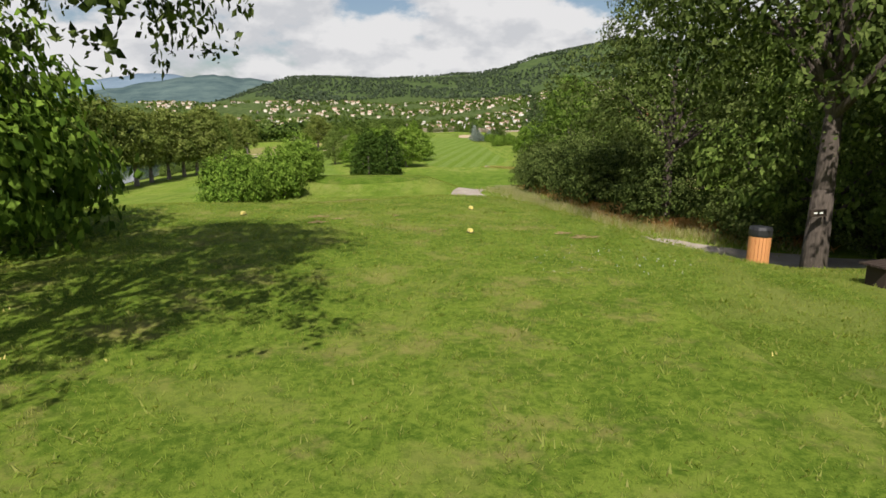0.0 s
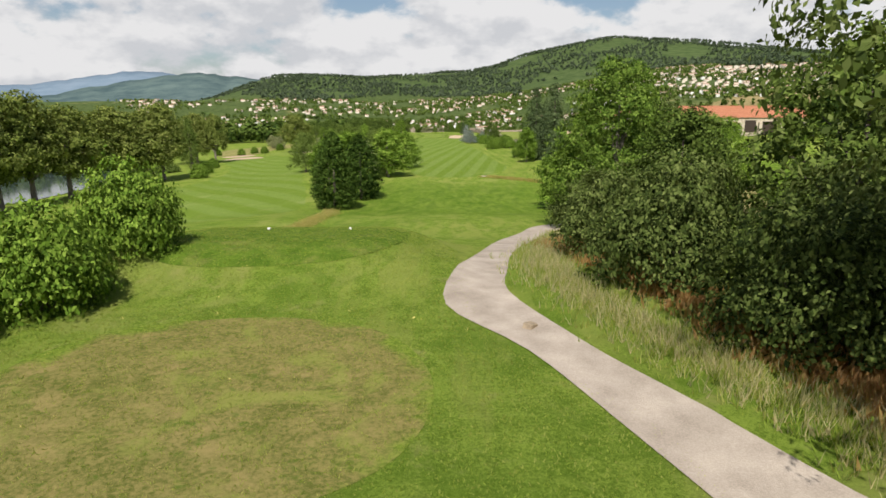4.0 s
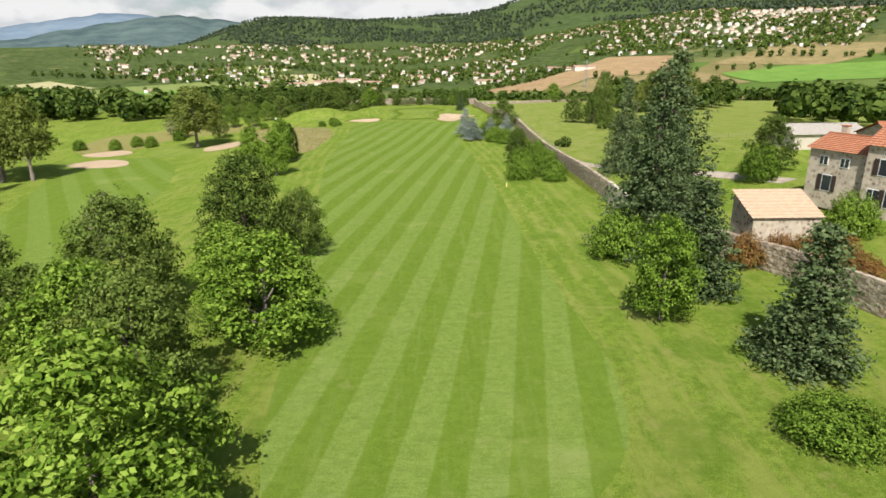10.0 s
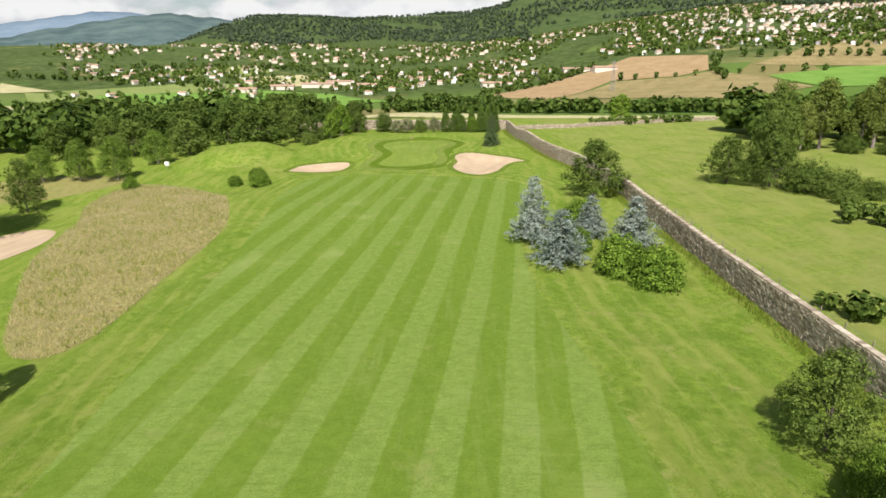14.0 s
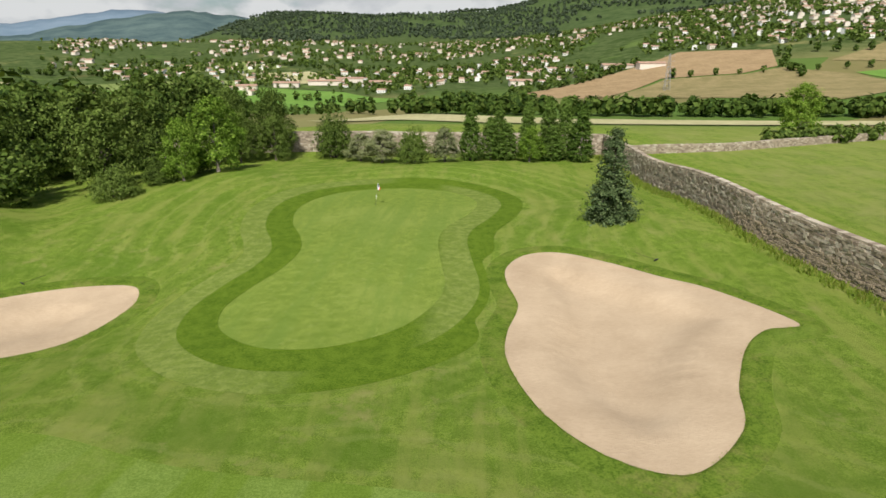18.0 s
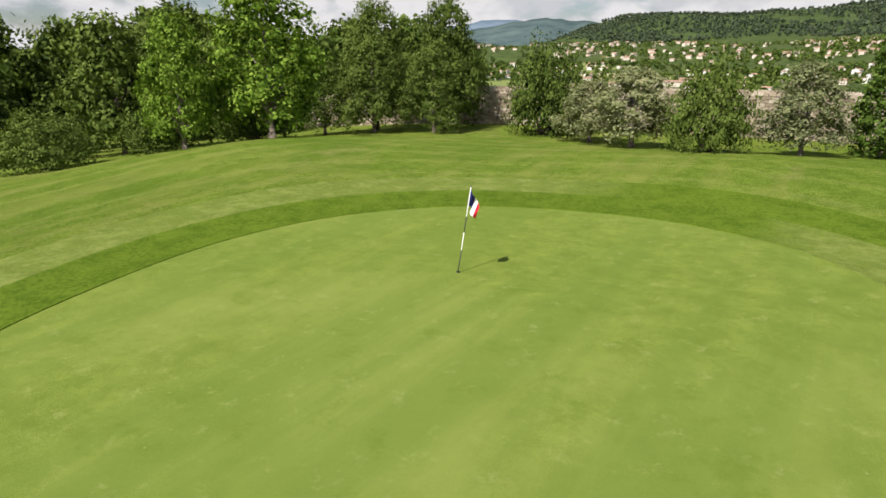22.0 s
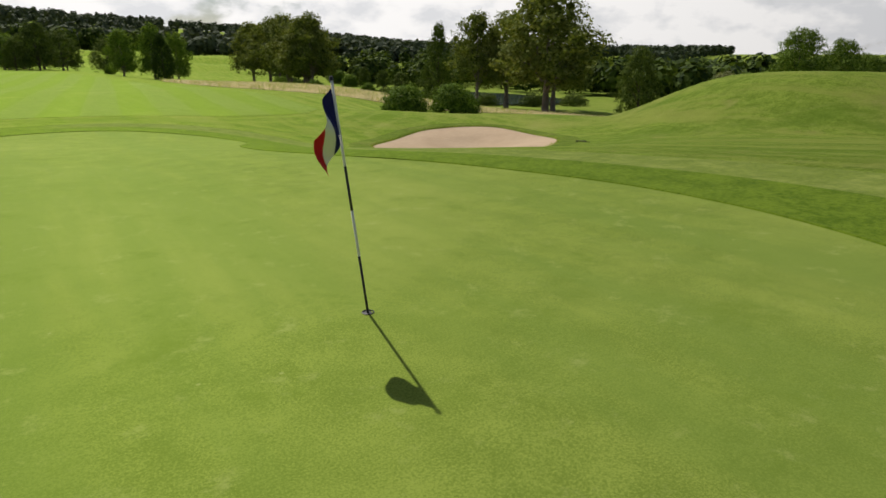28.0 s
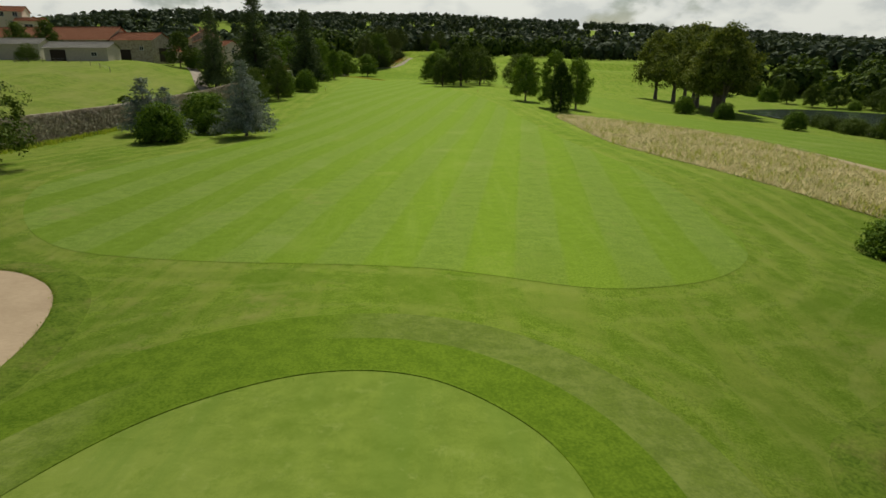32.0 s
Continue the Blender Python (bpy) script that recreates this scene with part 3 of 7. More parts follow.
def tube(verts, faces, a, b, ra, rb, n=7):
    """Adds a tapered tube from a to b to the lists."""
    a, b = Vector(a), Vector(b)
    q = (b - a).to_track_quat("Z", "Y")
    s = len(verts)
    for p, r in ((a, ra), (b, rb)):
        for i in range(n):
            w = 2 * math.pi * i / n
            verts.append(tuple(p + q @ Vector((r * math.cos(w), r * math.sin(w), 0))))
    for i in range(n):
        j = (i + 1) % n
        faces.append((s + i, s + j, s + n + j, s + n + i))
    faces.append(tuple(s + n + i for i in range(n)))


def spline(points, closed=True, steps=8):
    """Catmull-Rom curve through the points, in plan."""
    out, n = [], len(points)
    for i in range(n if closed else n - 1):
        p = [points[(i + k) % n] if closed else points[min(n - 1, max(0, i + k))] for k in (-1, 0, 1, 2)]
        for s in range(steps):
            t = s / steps
            out.append(tuple(0.5 * (2 * b + (c - a) * t + (2 * a - 5 * b + 4 * c - d) * t * t + (3 * b - a - 3 * c + d) * t ** 3)
                             for a, b, c, d in zip(*p)))
    if not closed:
        out.append(tuple(points[-1]))
    return out


def inside(poly, x, y):
    r, j = False, len(poly) - 1
    for i in range(len(poly)):
        (xi, yi), (xj, yj) = poly[i], poly[j]
        if (yi > y) != (yj > y) and x < (xj - xi) * (y - yi) / (yj - yi) + xi:
            r = not r
        j = i
    return r


def grow(poly, d):
    """The outline moved outwards by d (counter-clockwise outlines)."""
    n, out = len(poly), []
    area = sum(poly[i][0] * poly[(i + 1) % n][1] - poly[(i + 1) % n][0] * poly[i][1] for i in range(n))
    s = 1 if area > 0 else -1
    for i in range(n):
        tx, ty = poly[(i + 1) % n][0] - poly[i - 1][0], poly[(i + 1) % n][1] - poly[i - 1][1]
        k = math.hypot(tx, ty) or 1
        out.append((poly[i][0] + s * d * ty / k, poly[i][1] - s * d * tx / k))
    return out


def sheet(name, outline, mat, lift, cell=1.0, dip=None, label="", category="lawn"):
    """A patch of surface lying on the ground within an outline, with its own mesh of triangles."""
    bm = bmesh.new()
    ring = [bm.verts.new((x, y, 0)) for x, y in outline]
    es = [bm.edges.new((ring[i], ring[(i + 1) % len(ring)])) for i in range(len(ring))]
    bmesh.ops.triangle_fill(bm, use_beauty=True, use_dissolve=False, edges=es)
    xs, ys = [p[0] for p in outline], [p[1] for p in outline]
    for axis, lo, hi in ((0, min(xs), max(xs)), (1, min(ys), max(ys))):
        k = math.ceil(lo / cell) * cell
        while k < hi:
            co, no = [0, 0, 0], [0, 0, 0]
            co[axis], no[axis] = k, 1
            bmesh.ops.bisect_plane(bm, geom=bm.verts[:] + bm.edges[:] + bm.faces[:], plane_co=co, plane_no=no, dist=1e-4)
            k += cell
    for v in bm.verts:
        z = ground_z(v.co.x, v.co.y) + lift
        if dip:
            z += dip(v.co.x, v.co.y)
        v.co.z = z
    for f in bm.faces:
        if f.normal.z < 0:
            f.normal_flip()
    bmesh.ops.recalc_face_normals(bm, faces=bm.faces[:])
    if sum(f.normal.z for f in bm.faces) < 0:
        bmesh.ops.reverse_faces(bm, faces=bm.faces[:])
    me = bpy.data.meshes.new(name)
    bm.to_mesh(me)
    bm.free()
    me.materials.append(mat)
    me.polygons.foreach_set("use_smooth", [True] * len(me.polygons))
    ob = new(name, me)
    return tagged(ob, label, category, kind="structure")


# ---- ground ----
def axis_lines(lo, hi, fine_lo, fine_hi, step, growth=1.12):
    out = list(np.arange(fine_lo, fine_hi + step / 2, step))
    s, v = step, fine_lo
    while v > lo:
        s *= growth
        v -= s
        out.insert(0, v)
    s, v = step, fine_hi
    while v < hi:
        s *= growth
        v += s
        out.append(v)
    return [float(v) for v in out]


GREEN = spline([(-2.3, -28.6), (-5.2, -26.2), (-6.2, -23.2), (-5.6, -20.4), (-4.3, -17.2), (-3.8, -13.8), (-4.6, -10.6), (-6.3, -6.6), (-7.0, -1.8), (-5.8, 2.6), (-2.6, 6.2), (2.4, 7.5),
                (6.6, 6.4), (9.2, 3.6), (9.9, 0.4), (9.0, -3.4), (7.2, -7.6), (6.6, -11.4), (7.0, -16.0), (7.4, -20.0), (6.6, -23.4), (4.6, -26.6), (1.2, -28.7)])
BUNKER_R = spline([(11.6, -16.5), (13.2, -14.2), (15.9, -13.9), (19.2, -16.1), (21.9, -18.7), (24.4, -21.1), (27.2, -26.1), (24.9, -27.1), (23.2, -28.9), (21.4, -32.4), (20.2, -35.7),
                   (17.2, -38.3), (14.2, -37.1), (12.0, -34.0), (10.8, -29.5), (11.0, -26.1), (11.9, -22.5), (11.4, -19.1)])
BUNKER_L = spline([(-25.9, -28.2), (-25.4, -22.5), (-22.9, -19.6), (-18.9, -17.7), (-14.8, -17.8), (-13.2, -20.2), (-13.4, -23.0), (-14.5, -26.0), (-17.1, -28.0), (-21.2, -29.8)])


def narrowed(base, wide, slim, obstacles, room):
    """A ring round the base outline that narrows gently beside the obstacles."""
    outer, inner = grow(base, wide), grow(base, slim)
    tight = [1.0 if any(inside(grow(p, room), *c) for p in obstacles) else 0.0 for c in outer]
    for _ in range(14):
        tight = [max(t, (tight[i - 1] + t + tight[(i + 1) % len(tight)]) / 3) for i, t in enumerate(tight)]
    return [(o[0] + (q[0] - o[0]) * sm(0, 1, t), o[1] + (q[1] - o[1]) * sm(0, 1, t)) for o, q, t in zip(outer, inner, tight)]


COLLAR = narrowed(GREEN, 4.4, 3.0, (BUNKER_R, BUNKER_L), 0.6)
FAIRWAY = spline([(16, -257), (24, -250), (26.5, -240), (25.8, -226), (24.5, -205), (23.6, -180), (21.8, -145), (20.6, -122), (18.6, -102), (19.5, -80), (24.6, -64), (24.8, -54),
                             (18.7, -43.5), (10.5, -40.0), (-1.7, -38.6), (-10.8, -36.5), (-18.6, -42), (-20, -58), (-18, -78), (-16.3, -106), (-15.1, -126), (-14.0, -140),
                             (-11.0, -160), (-8.5, -178), (-5, -200), (-1, -222), (1.5, -246), (6, -256)], True, 8)
BUNKERS = [(BUNKER_R, 0.75), (BUNKER_L, 0.45)]


def build_ground():
    xs = axis_lines(-4400, 4400, -64, 64, 1.0, 1.10)
    ys = axis_lines(-1500, 4700, -446, 52, 1.0, 1.10)
    nx, holes = len(xs), [(grow(p, -1.5), min(q[0] for q in p), max(q[0] for q in p), min(q[1] for q in p), max(q[1] for q in p)) for p, _ in BUNKERS]
    verts = []
    for y in ys:
        for x in xs:
            z = ground_z(x, y)
            for p, a, b, c, d in holes:
                if a < x < b and c < y < d and inside(p, x, y):
                    z -= 1.4
            verts.append((x, y, z))
    faces = [(j * nx + i, j * nx + i + 1, (j + 1) * nx + i + 1, (j + 1) * nx + i) for j in range(len(ys) - 1) for i in range(nx - 1)]
    me = mesh_from("ground", verts, faces, M_ROUGH, True)
    # distance to the mown edge: the rough is cut in rounds that follow it
    p = np.array(verts)[:, :2]
    away = np.full(len(p), 40.0)
    near = np.where((np.abs(p[:, 0]) < 60) & (p[:, 1] > -290) & (p[:, 1] < 45))[0]
    for edge in (grow(GREEN, 4.4), FAIRWAY):
        for ex, ey in edge:
            away[near] = np.minimum(away[near], np.hypot(p[near, 0] - ex, p[near, 1] - ey))
    me.attributes.new("mown_round", "FLOAT", "POINT").data.foreach_set("value", away.astype(np.float32))
    ob = new("ground", me)
    tagged(ob, "mown rough grass, fields and wooded hills", "ground", kind="structure")


build_ground()


def bowl(outline, depth):
    """How far the sand sinks below the grass: steep lip, flat floor."""
    def dip(x, y):
        d = min(math.hypot(x - a, y - b) for a, b in outline[::2])
        return -depth * sm(2.2, 4.4, d)
    return dip


def build_course():
    sheet("putting_green", GREEN, M_GREEN, 0.030, 1.0, label="closely mown pale putting green with faint mowing streaks", category="putting green")
    apron = grow(GREEN, 2.3)
    sheet("collar", COLLAR, M_COLLAR, 0.012, 1.0, label="pale mown collar ring round the putting green", category="lawn")
    sheet("apron", apron, M_APRON, 0.021, 1.0, label="dark green apron ring round the putting green", category="lawn")
    sheet("fairway", FAIRWAY, M_FAIRWAY, 0.014, 2.0,
          label="striped mown golf fairway", category="fairway")
    sheet("side_fairway", spline([(-27, -335), (-52, -300), (-70, -262), (-71, -233), (-68, -200), (-72, -172), (-84, -140), (-98, -110), (-110, -92), (-90, -86), (-72, -95), (-58, -120), (-45, -160), (-36, -205),
                                  (-26, -250), (-17, -285), (-14, -310)], True, 5), M_FAIRWAY2, 0.014, 3.0, label="striped mown fairway of the neighbouring hole", category="fairway")
    sheet("tee_lawn", spline([(0, -440), (-1, -420), (1, -411.5), (6, -409.6), (11, -410), (14, -416), (15, -440)], True, 6), M_TEE, 0.012, 1.0, label="mown upper teeing ground", category="lawn")
    sheet("dry_tee_lawn", spline([(-1.3, -392.6), (-1.6, -387.2), (0.4, -384.2), (5.0, -383.2), (8.8, -384.8), (10.4, -388.6), (9.4, -392.4), (5.6, -394.6), (2.0, -394.9)], True, 6), M_TEE_DRY, 0.012, 1.0, label="sun-dried yellowish middle teeing ground", category="lawn")
    sheet("lower_tee_lawn", spline([(-2.6, -377.4), (-3.4, -369.0), (2, -366.4), (8.0, -368.6), (8.0, -376.6), (3, -378.6)], True, 6), M_TEE_LOW, 0.012, 1.0, label="mown lower teeing ground", category="lawn")
    for name, p, depth in (("greenside_bunker", BUNKER_R, 0.55), ("greenside_bunker", BUNKER_L, 0.35)):
        sheet(name, p, M_SAND, 0.03, 0.8, bowl(p, depth), "raked pale sand bunker with a grass lip", "bunker")
    for p in ([(-66, -79), (-68, -69), (-61, -64), (-53, -70), (-48, -82), (-51, -90), (-58, -88)], [(-112, -70), (-104, -64), (-96, -68), (-92, -76), (-100, -78)], [(-104, -92), (-96, -86), (-84, -94), (-80, -104), (-90, -104)]):
        q = spline(p, True, 6)
        sheet("fairway_bunker", q, M_SAND, 0.05, 2.0, None, "pale sand bunker beside the neighbouring green", "bunker")
    sheet("side_green", spline([(-86, -66), (-80, -60), (-72, -62), (-66, -82), (-72, -90), (-82, -84)], True, 6), M_GREEN, 0.03, 3.0, label="putting green of the neighbouring hole", category="putting green")
    left = [(48, -412), (36, -407.5), (28, -405.6), (23.2, -404.2), (20, -401.2), (17.4, -396.7), (15.1, -391.4), (13.2, -386.2), (10.7, -381.8), (11.1, -377), (11.9, -373), (12.9, -367.5), (15.1, -355), (17.7, -346.5), (19.6, -341), (22.5, -338), (27, -336.2), (33, -335.5)]
    right = [(33, -338.6), (27.5, -339.2), (23.8, -340.8), (21.6, -344), (19.2, -350), (17.0, -358.5), (15.6, -364), (14.2, -371), (13.6, -375.5), (13.2, -380), (14.9, -385.2), (16.3, -388.3), (18.7, -392.8), (22, -397.0), (25.2, -400.2), (29, -402.2), (36, -404.2), (48, -408.4)]
    sheet("gravel_path", spline(left, False, 4) + spline(right, False, 4), M_PATH, 0.038, 1.0, None, "pale compacted gravel cart path", "path")


build_course()


# ---- trees ----
def leaf_cloud(rng, centres, radii, count, size, flat=1.0, up=0.35, per=13, spread=1.9, core=16):
    """Leaf blades in small tufts on the outside of a set of clumps: vertices of four-cornered faces, with numpy."""
    centres, radii = np.array(centres), np.array(radii)
    tufts = max(1, count // per)
    pick = rng.choice(len(centres), tufts, p=radii ** 2 / (radii ** 2).sum())
    away = centres[pick] * np.array([1, 1, 0.0])
    away /= (np.linalg.norm(away, axis=1)[:, None] + 0.3)
    d = rng.normal(size=(tufts, 3)) + away * 0.55 + np.array([0, 0, 0.35])
    d /= np.linalg.norm(d, axis=1)[:, None]
    r = radii[pick] * (0.66 + 0.46 * rng.random(tufts) ** 0.6)
    tip = centres[pick] + d * r[:, None] * np.array([1, 1, flat])
    idx = np.repeat(np.arange(tufts), per)
    n = len(idx)
    pos = tip[idx] + rng.normal(scale=size * spread, size=(n, 3)) * np.array([1, 1, 0.6])
    nrm = d[idx] * 1.0 + rng.normal(scale=0.42, size=(n, 3)) + np.array([0, 0, up * 0.5])
    s = size * (0.6 + 0.8 * rng.random(n))[:, None]
    # larger, closer leaves inside each clump, so that little light passes through it
    k = core * 2
    inner = rng.normal(size=(len(centres) * k, 3))
    inner /= np.linalg.norm(inner, axis=1)[:, None]
    rk = np.repeat(radii, k)[:, None]
    pos = np.concatenate([pos, np.repeat(centres, k, axis=0) + inner * rk * 0.34 * np.array([1, 1, flat])])
    nrm = np.concatenate([nrm, inner])
    s = np.concatenate([s, np.minimum(rk * 0.34, size * 1.6)])
    n = len(pos)
    nrm /= np.linalg.norm(nrm, axis=1)[:, None]
    a = np.cross(nrm, rng.normal(size=(n, 3)))
    a /= np.linalg.norm(a, axis=1)[:, None]
    b = np.cross(nrm, a)
    return np.stack([pos - a * s, pos + b * s * 0.6 + nrm * s * 0.2, pos + a * s, pos - b * s * 0.6 + nrm * s * 0.2], 1).reshape(-1, 3)


def quads_mesh(name, v, mat):
    n = len(v) // 4
    me = bpy.data.meshes.new(name)
    me.vertices.add(4 * n)
    me.vertices.foreach_set("co", v.astype(np.float32).ravel())
    me.loops.add(4 * n)
    me.loops.foreach_set("vertex_index", np.arange(4 * n, dtype=np.int32))
    me.polygons.add(n)
    me.polygons.foreach_set("loop_start", np.arange(0, 4 * n, 4, dtype=np.int32))
    me.materials.append(mat)
    me.update(calc_edges=True)
    return me


def wood_mesh(name, limbs, mat):
    v, f = [], []
    for a, b, ra, rb in limbs:
        tube(v, f, a, b, ra, rb, 8 if ra > 0.12 else 5)
    return mesh_from(name, v, f, mat, True)


def limbs_to(rng, h, fork, trunk_r, centres, lean=0.0):
    """Trunk with a fork, and limbs that reach the clumps."""
    out = [((0, 0, -0.4), (lean * 0.5, 0, fork * 0.55), trunk_r * 1.25, trunk_r * 0.92), ((lean * 0.5, 0, fork * 0.55), (lean, 0, fork), trunk_r * 0.92, trunk_r * 0.75),
           ((lean, 0, fork), (lean * 1.3, 0, h * 0.75), trunk_r * 0.75, trunk_r * 0.2)]
    for c in centres:
        base = (lean, 0, min(max(fork, c[2] * 0.55), h * 0.6))
        mid = tuple((p + q) / 2 + (0.06 * h if k == 2 else 0) for k, (p, q) in enumerate(zip(base, c)))
        out += [(base, mid, trunk_r * 0.34, trunk_r * 0.2), (mid, tuple(c), trunk_r * 0.2, trunk_r * 0.06)]
    return out


def broad_tree(seed, h, w, clear, leaves, size, leaf, bark, clumps=46, ragged=0.25, taper=0.0, trunk=None, core=16):
    """Meshes of a broad-leaved tree: height, crown width, clear trunk."""
    rng = np.random.default_rng(seed)
    cs, rs = [], []
    for k in range(clumps):
        u = (k + 0.5) / clumps
        zc = clear + (h - clear) * (0.10 + 0.82 * u)
        e = (zc - clear) / (h - clear)
        half = w / 2 * (math.sin(math.pi * min(1, max(0.02, (e * 0.86 + 0.14) ** (0.72 + taper)))) ** 0.62)
        half *= 1 - taper * 0.5 * e
        ang, rr = k * 2.399963 + rng.normal() * 0.3, math.sqrt(rng.random()) * 0.92
        rad = w * (0.075 + 0.075 * rng.random()) * (0.8 + 0.45 * (1 - e))
        reach = max(0.0, half - rad) * (0.35 + 0.68 * rr) * (1 + ragged * rng.normal() * 0.5)
        cs.append((math.cos(ang) * reach, math.sin(ang) * reach, min(zc, h - rad * 0.8)))
        rs.append(rad)
    v = leaf_cloud(rng, cs, rs, leaves, size, flat=0.85, core=core)
    tr = trunk or h * 0.022 + 0.05
    big = [cs[i] for i in np.argsort(rs)[-14:]]
    return quads_mesh("crown", v, leaf), wood_mesh("trunk", limbs_to(rng, h, max(clear, 0.6), tr, big), bark)


def cone_tree(seed, h, w, tiers, leaves, size, leaf, bark, droop=0.25, gap=0.5, bare=0.06):
    """Meshes of a conifer with tiers of drooping boughs."""
    rng = np.random.default_rng(seed)
    cs, rs, limbs = [], [], [((0, 0, -0.3), (0, 0, h * 0.97), h * 0.018 + 0.05, 0.02)]
    for k in range(tiers):
        e = k / tiers
        z = h * (bare + (0.98 - bare) * e)
        length = w / 2 * (1 - e) ** 0.82 * (0.85 + 0.3 * rng.random()) + 0.08
        n = max(4, int(9 * (1 - e) + 3))
        for j in range(n):
            a = 2 * math.pi * (j + rng.random() * gap) / n + k * 1.3
            ln = length * (0.75 + 0.35 * rng.random())
            tip = (math.cos(a) * ln, math.sin(a) * ln, z - droop * ln)
            limbs.append(((0, 0, z), tip, 0.035 * (1.2 - e), 0.008))
            m = max(2, int(ln / (w * 0.09)))
            for i in range(m):
                f = (i + 1) / m
                cs.append((tip[0] * f, tip[1] * f, z - droop * ln * f * f))
                rs.append(w * 0.055 * (1.25 - 0.6 * f) + 0.04)
    v = leaf_cloud(rng, cs, rs, leaves, size, flat=0.55, up=0.6, core=6)
    return quads_mesh("crown", v, leaf), wood_mesh("trunk", limbs[:1] + limbs[1::3], bark)


def column_tree(seed, h, w, leaves, size, leaf, bark, point=1.0):
    """Meshes of a dense, egg-shaped or pointed evergreen that is clothed to the ground."""
    rng = np.random.default_rng(seed)
    cs, rs = [], []
    n = 70
    for k in range(n):
        e = (k + 0.5) / n
        half = w / 2 * (math.sin(math.pi * (0.10 + 0.88 * e) ** 0.8) ** 0.7 if point < 0.5 else min(1, (e + 0.12) * 4) * (1 - e) ** (0.55 * point))
        rad = w * (0.08 + 0.05 * rng.random())
        reach = max(0, half - rad * 0.8) * (0.8 + 0.25 * rng.random())
        a = k * 2.399963
        cs.append((math.cos(a) * reach, math.sin(a) * reach, min(h * (0.03 + 0.95 * e), h - rad)))
        rs.append(rad)
    v = leaf_cloud(rng, cs, rs, leaves, size, flat=1.7, up=0.3, spread=1.4, core=16)
    return quads_mesh("crown", v, leaf), wood_mesh("trunk", [((0, 0, -0.3), (0, 0, h * 0.8), w * 0.035 + 0.04, 0.03)], bark)


def bush_meshes(seed, h, w, leaves, size, leaf, bark, clumps=22, tidy=0.0):
    """Meshes of a shrub, clipped to a ball where tidy is 1."""
    rng = np.random.default_rng(seed)
    cs, rs = [], []
    for k in range(clumps):
        e = (k + 0.5) / clumps
        a, rr = k * 2.399963, math.sqrt(1 - (e * 0.95) ** 2)
        rad = w * (0.17 + 0.06 * rng.random() * (1 - tidy))
        reach = (w / 2 - rad) * (rr * (1 - tidy * 0.02)) * (1 if tidy else 0.75 + 0.4 * rng.random())
        cs.append((math.cos(a) * reach, math.sin(a) * reach, max(rad * 0.6, (h - rad) * (e if tidy else e * (0.8 + 0.3 * rng.random())))))
        rs.append(rad)
    v = leaf_cloud(rng, cs, rs, leaves, size, flat=0.9)
    v[:, 2] = np.maximum(v[:, 2], 0.03)
    stems = [((0, 0, -0.2), tuple(x * 0.8 for x in c), 0.05 + w * 0.008, 0.015) for c in cs[::4]]
    return quads_mesh("crown", v, leaf), wood_mesh("trunk", stems, bark)


def thing(name, crown_trunk, x, y, label, category, scale=(1, 1, 1), turn=0.0, group="", z=None, names=("crown", "trunk")):
    """One plant: an Empty on the ground with its crown and trunk."""
    e = new(name)
    e.empty_display_size = 0.3
    e.location = (x, y, (ground_z(x, y) if z is None else z))
    e.rotation_euler = (0, 0, turn)
    e.scale = scale
    part(names[0], crown_trunk[0], e)
    part(names[1], crown_trunk[1], e)
    return tagged(e, label, category, group)


OAK = [broad_tree(11 + i, 10, 10, 0.5, 12500, 0.118, LEAF["oak"], M_BARK_D, 62, 0.35) for i in range(3)]
OAKM = [broad_tree(18 + i, 10, 10, 0.3, 6000, 0.19, LEAF["oak"], M_BARK_D, 56, 0.35) for i in range(3)]
BIGOAK = [broad_tree(15 + i, 15, 15, 4.2, 24000, 0.098, LEAF["shaded_oak"], M_BARK_D, 96, 0.4, trunk=0.36, core=12) for i in range(2)]
MAPLE = [broad_tree(21 + i, 10, 8.6, 0.4, 10500, 0.14, LEAF["maple"], M_BARK, 60, 0.25, 0.12) for i in range(3)]
PLANE = [broad_tree(31 + i, 16, 12, 3.4, 8000, 0.22, LEAF["plane"], M_BARK, 64, 0.35) for i in range(3)]
CYPRESS = [column_tree(41 + i, 10, 6.4, 13000, 0.11, LEAF["cypress"], M_BARK_D, 0.3) for i in range(2)]
CONE = [cone_tree(51 + i, 10, 5.2, 24, 15000, 0.115, LEAF["cedar"], M_BARK_D, 0.3, 0.5, 0.02) for i in range(2)]
BIGCON = [cone_tree(61 + i, 22, 13, 26, 15000, 0.20, LEAF["cedar"], M_BARK_D, 0.22, 0.9, 0.08) for i in range(2)]
BLUE = [cone_tree(71 + i, 9, 7.0, 15, 10000, 0.11, LEAF["blue"], M_BARK, 0.12, 0.8, 0.14) for i in range(2)]
HEDGE = [bush_meshes(81 + i, 4, 7, 10000, 0.11, LEAF["hedge"], M_BARK, 34) for i in range(3)]
BALL = [bush_meshes(91 + i, 4, 5, 8000, 0.11, LEAF["hedge"], M_BARK, 30, 1.0) for i in range(2)]
WILD = [bush_meshes(101 + i, 5, 8, 10500, 0.10, LEAF["oak"], M_BARK_D, 40) for i in range(3)]
THICKET = [bush_meshes(104 + i, 5, 8, 10500, 0.10, LEAF["shaded_oak"], M_BARK_D, 40) for i in range(3)]
GREYB = [broad_tree(111 + i, 9, 7, 0.6, 9000, 0.125, LEAF["grey"], M_BARK, 50, 0.4) for i in range(2)]
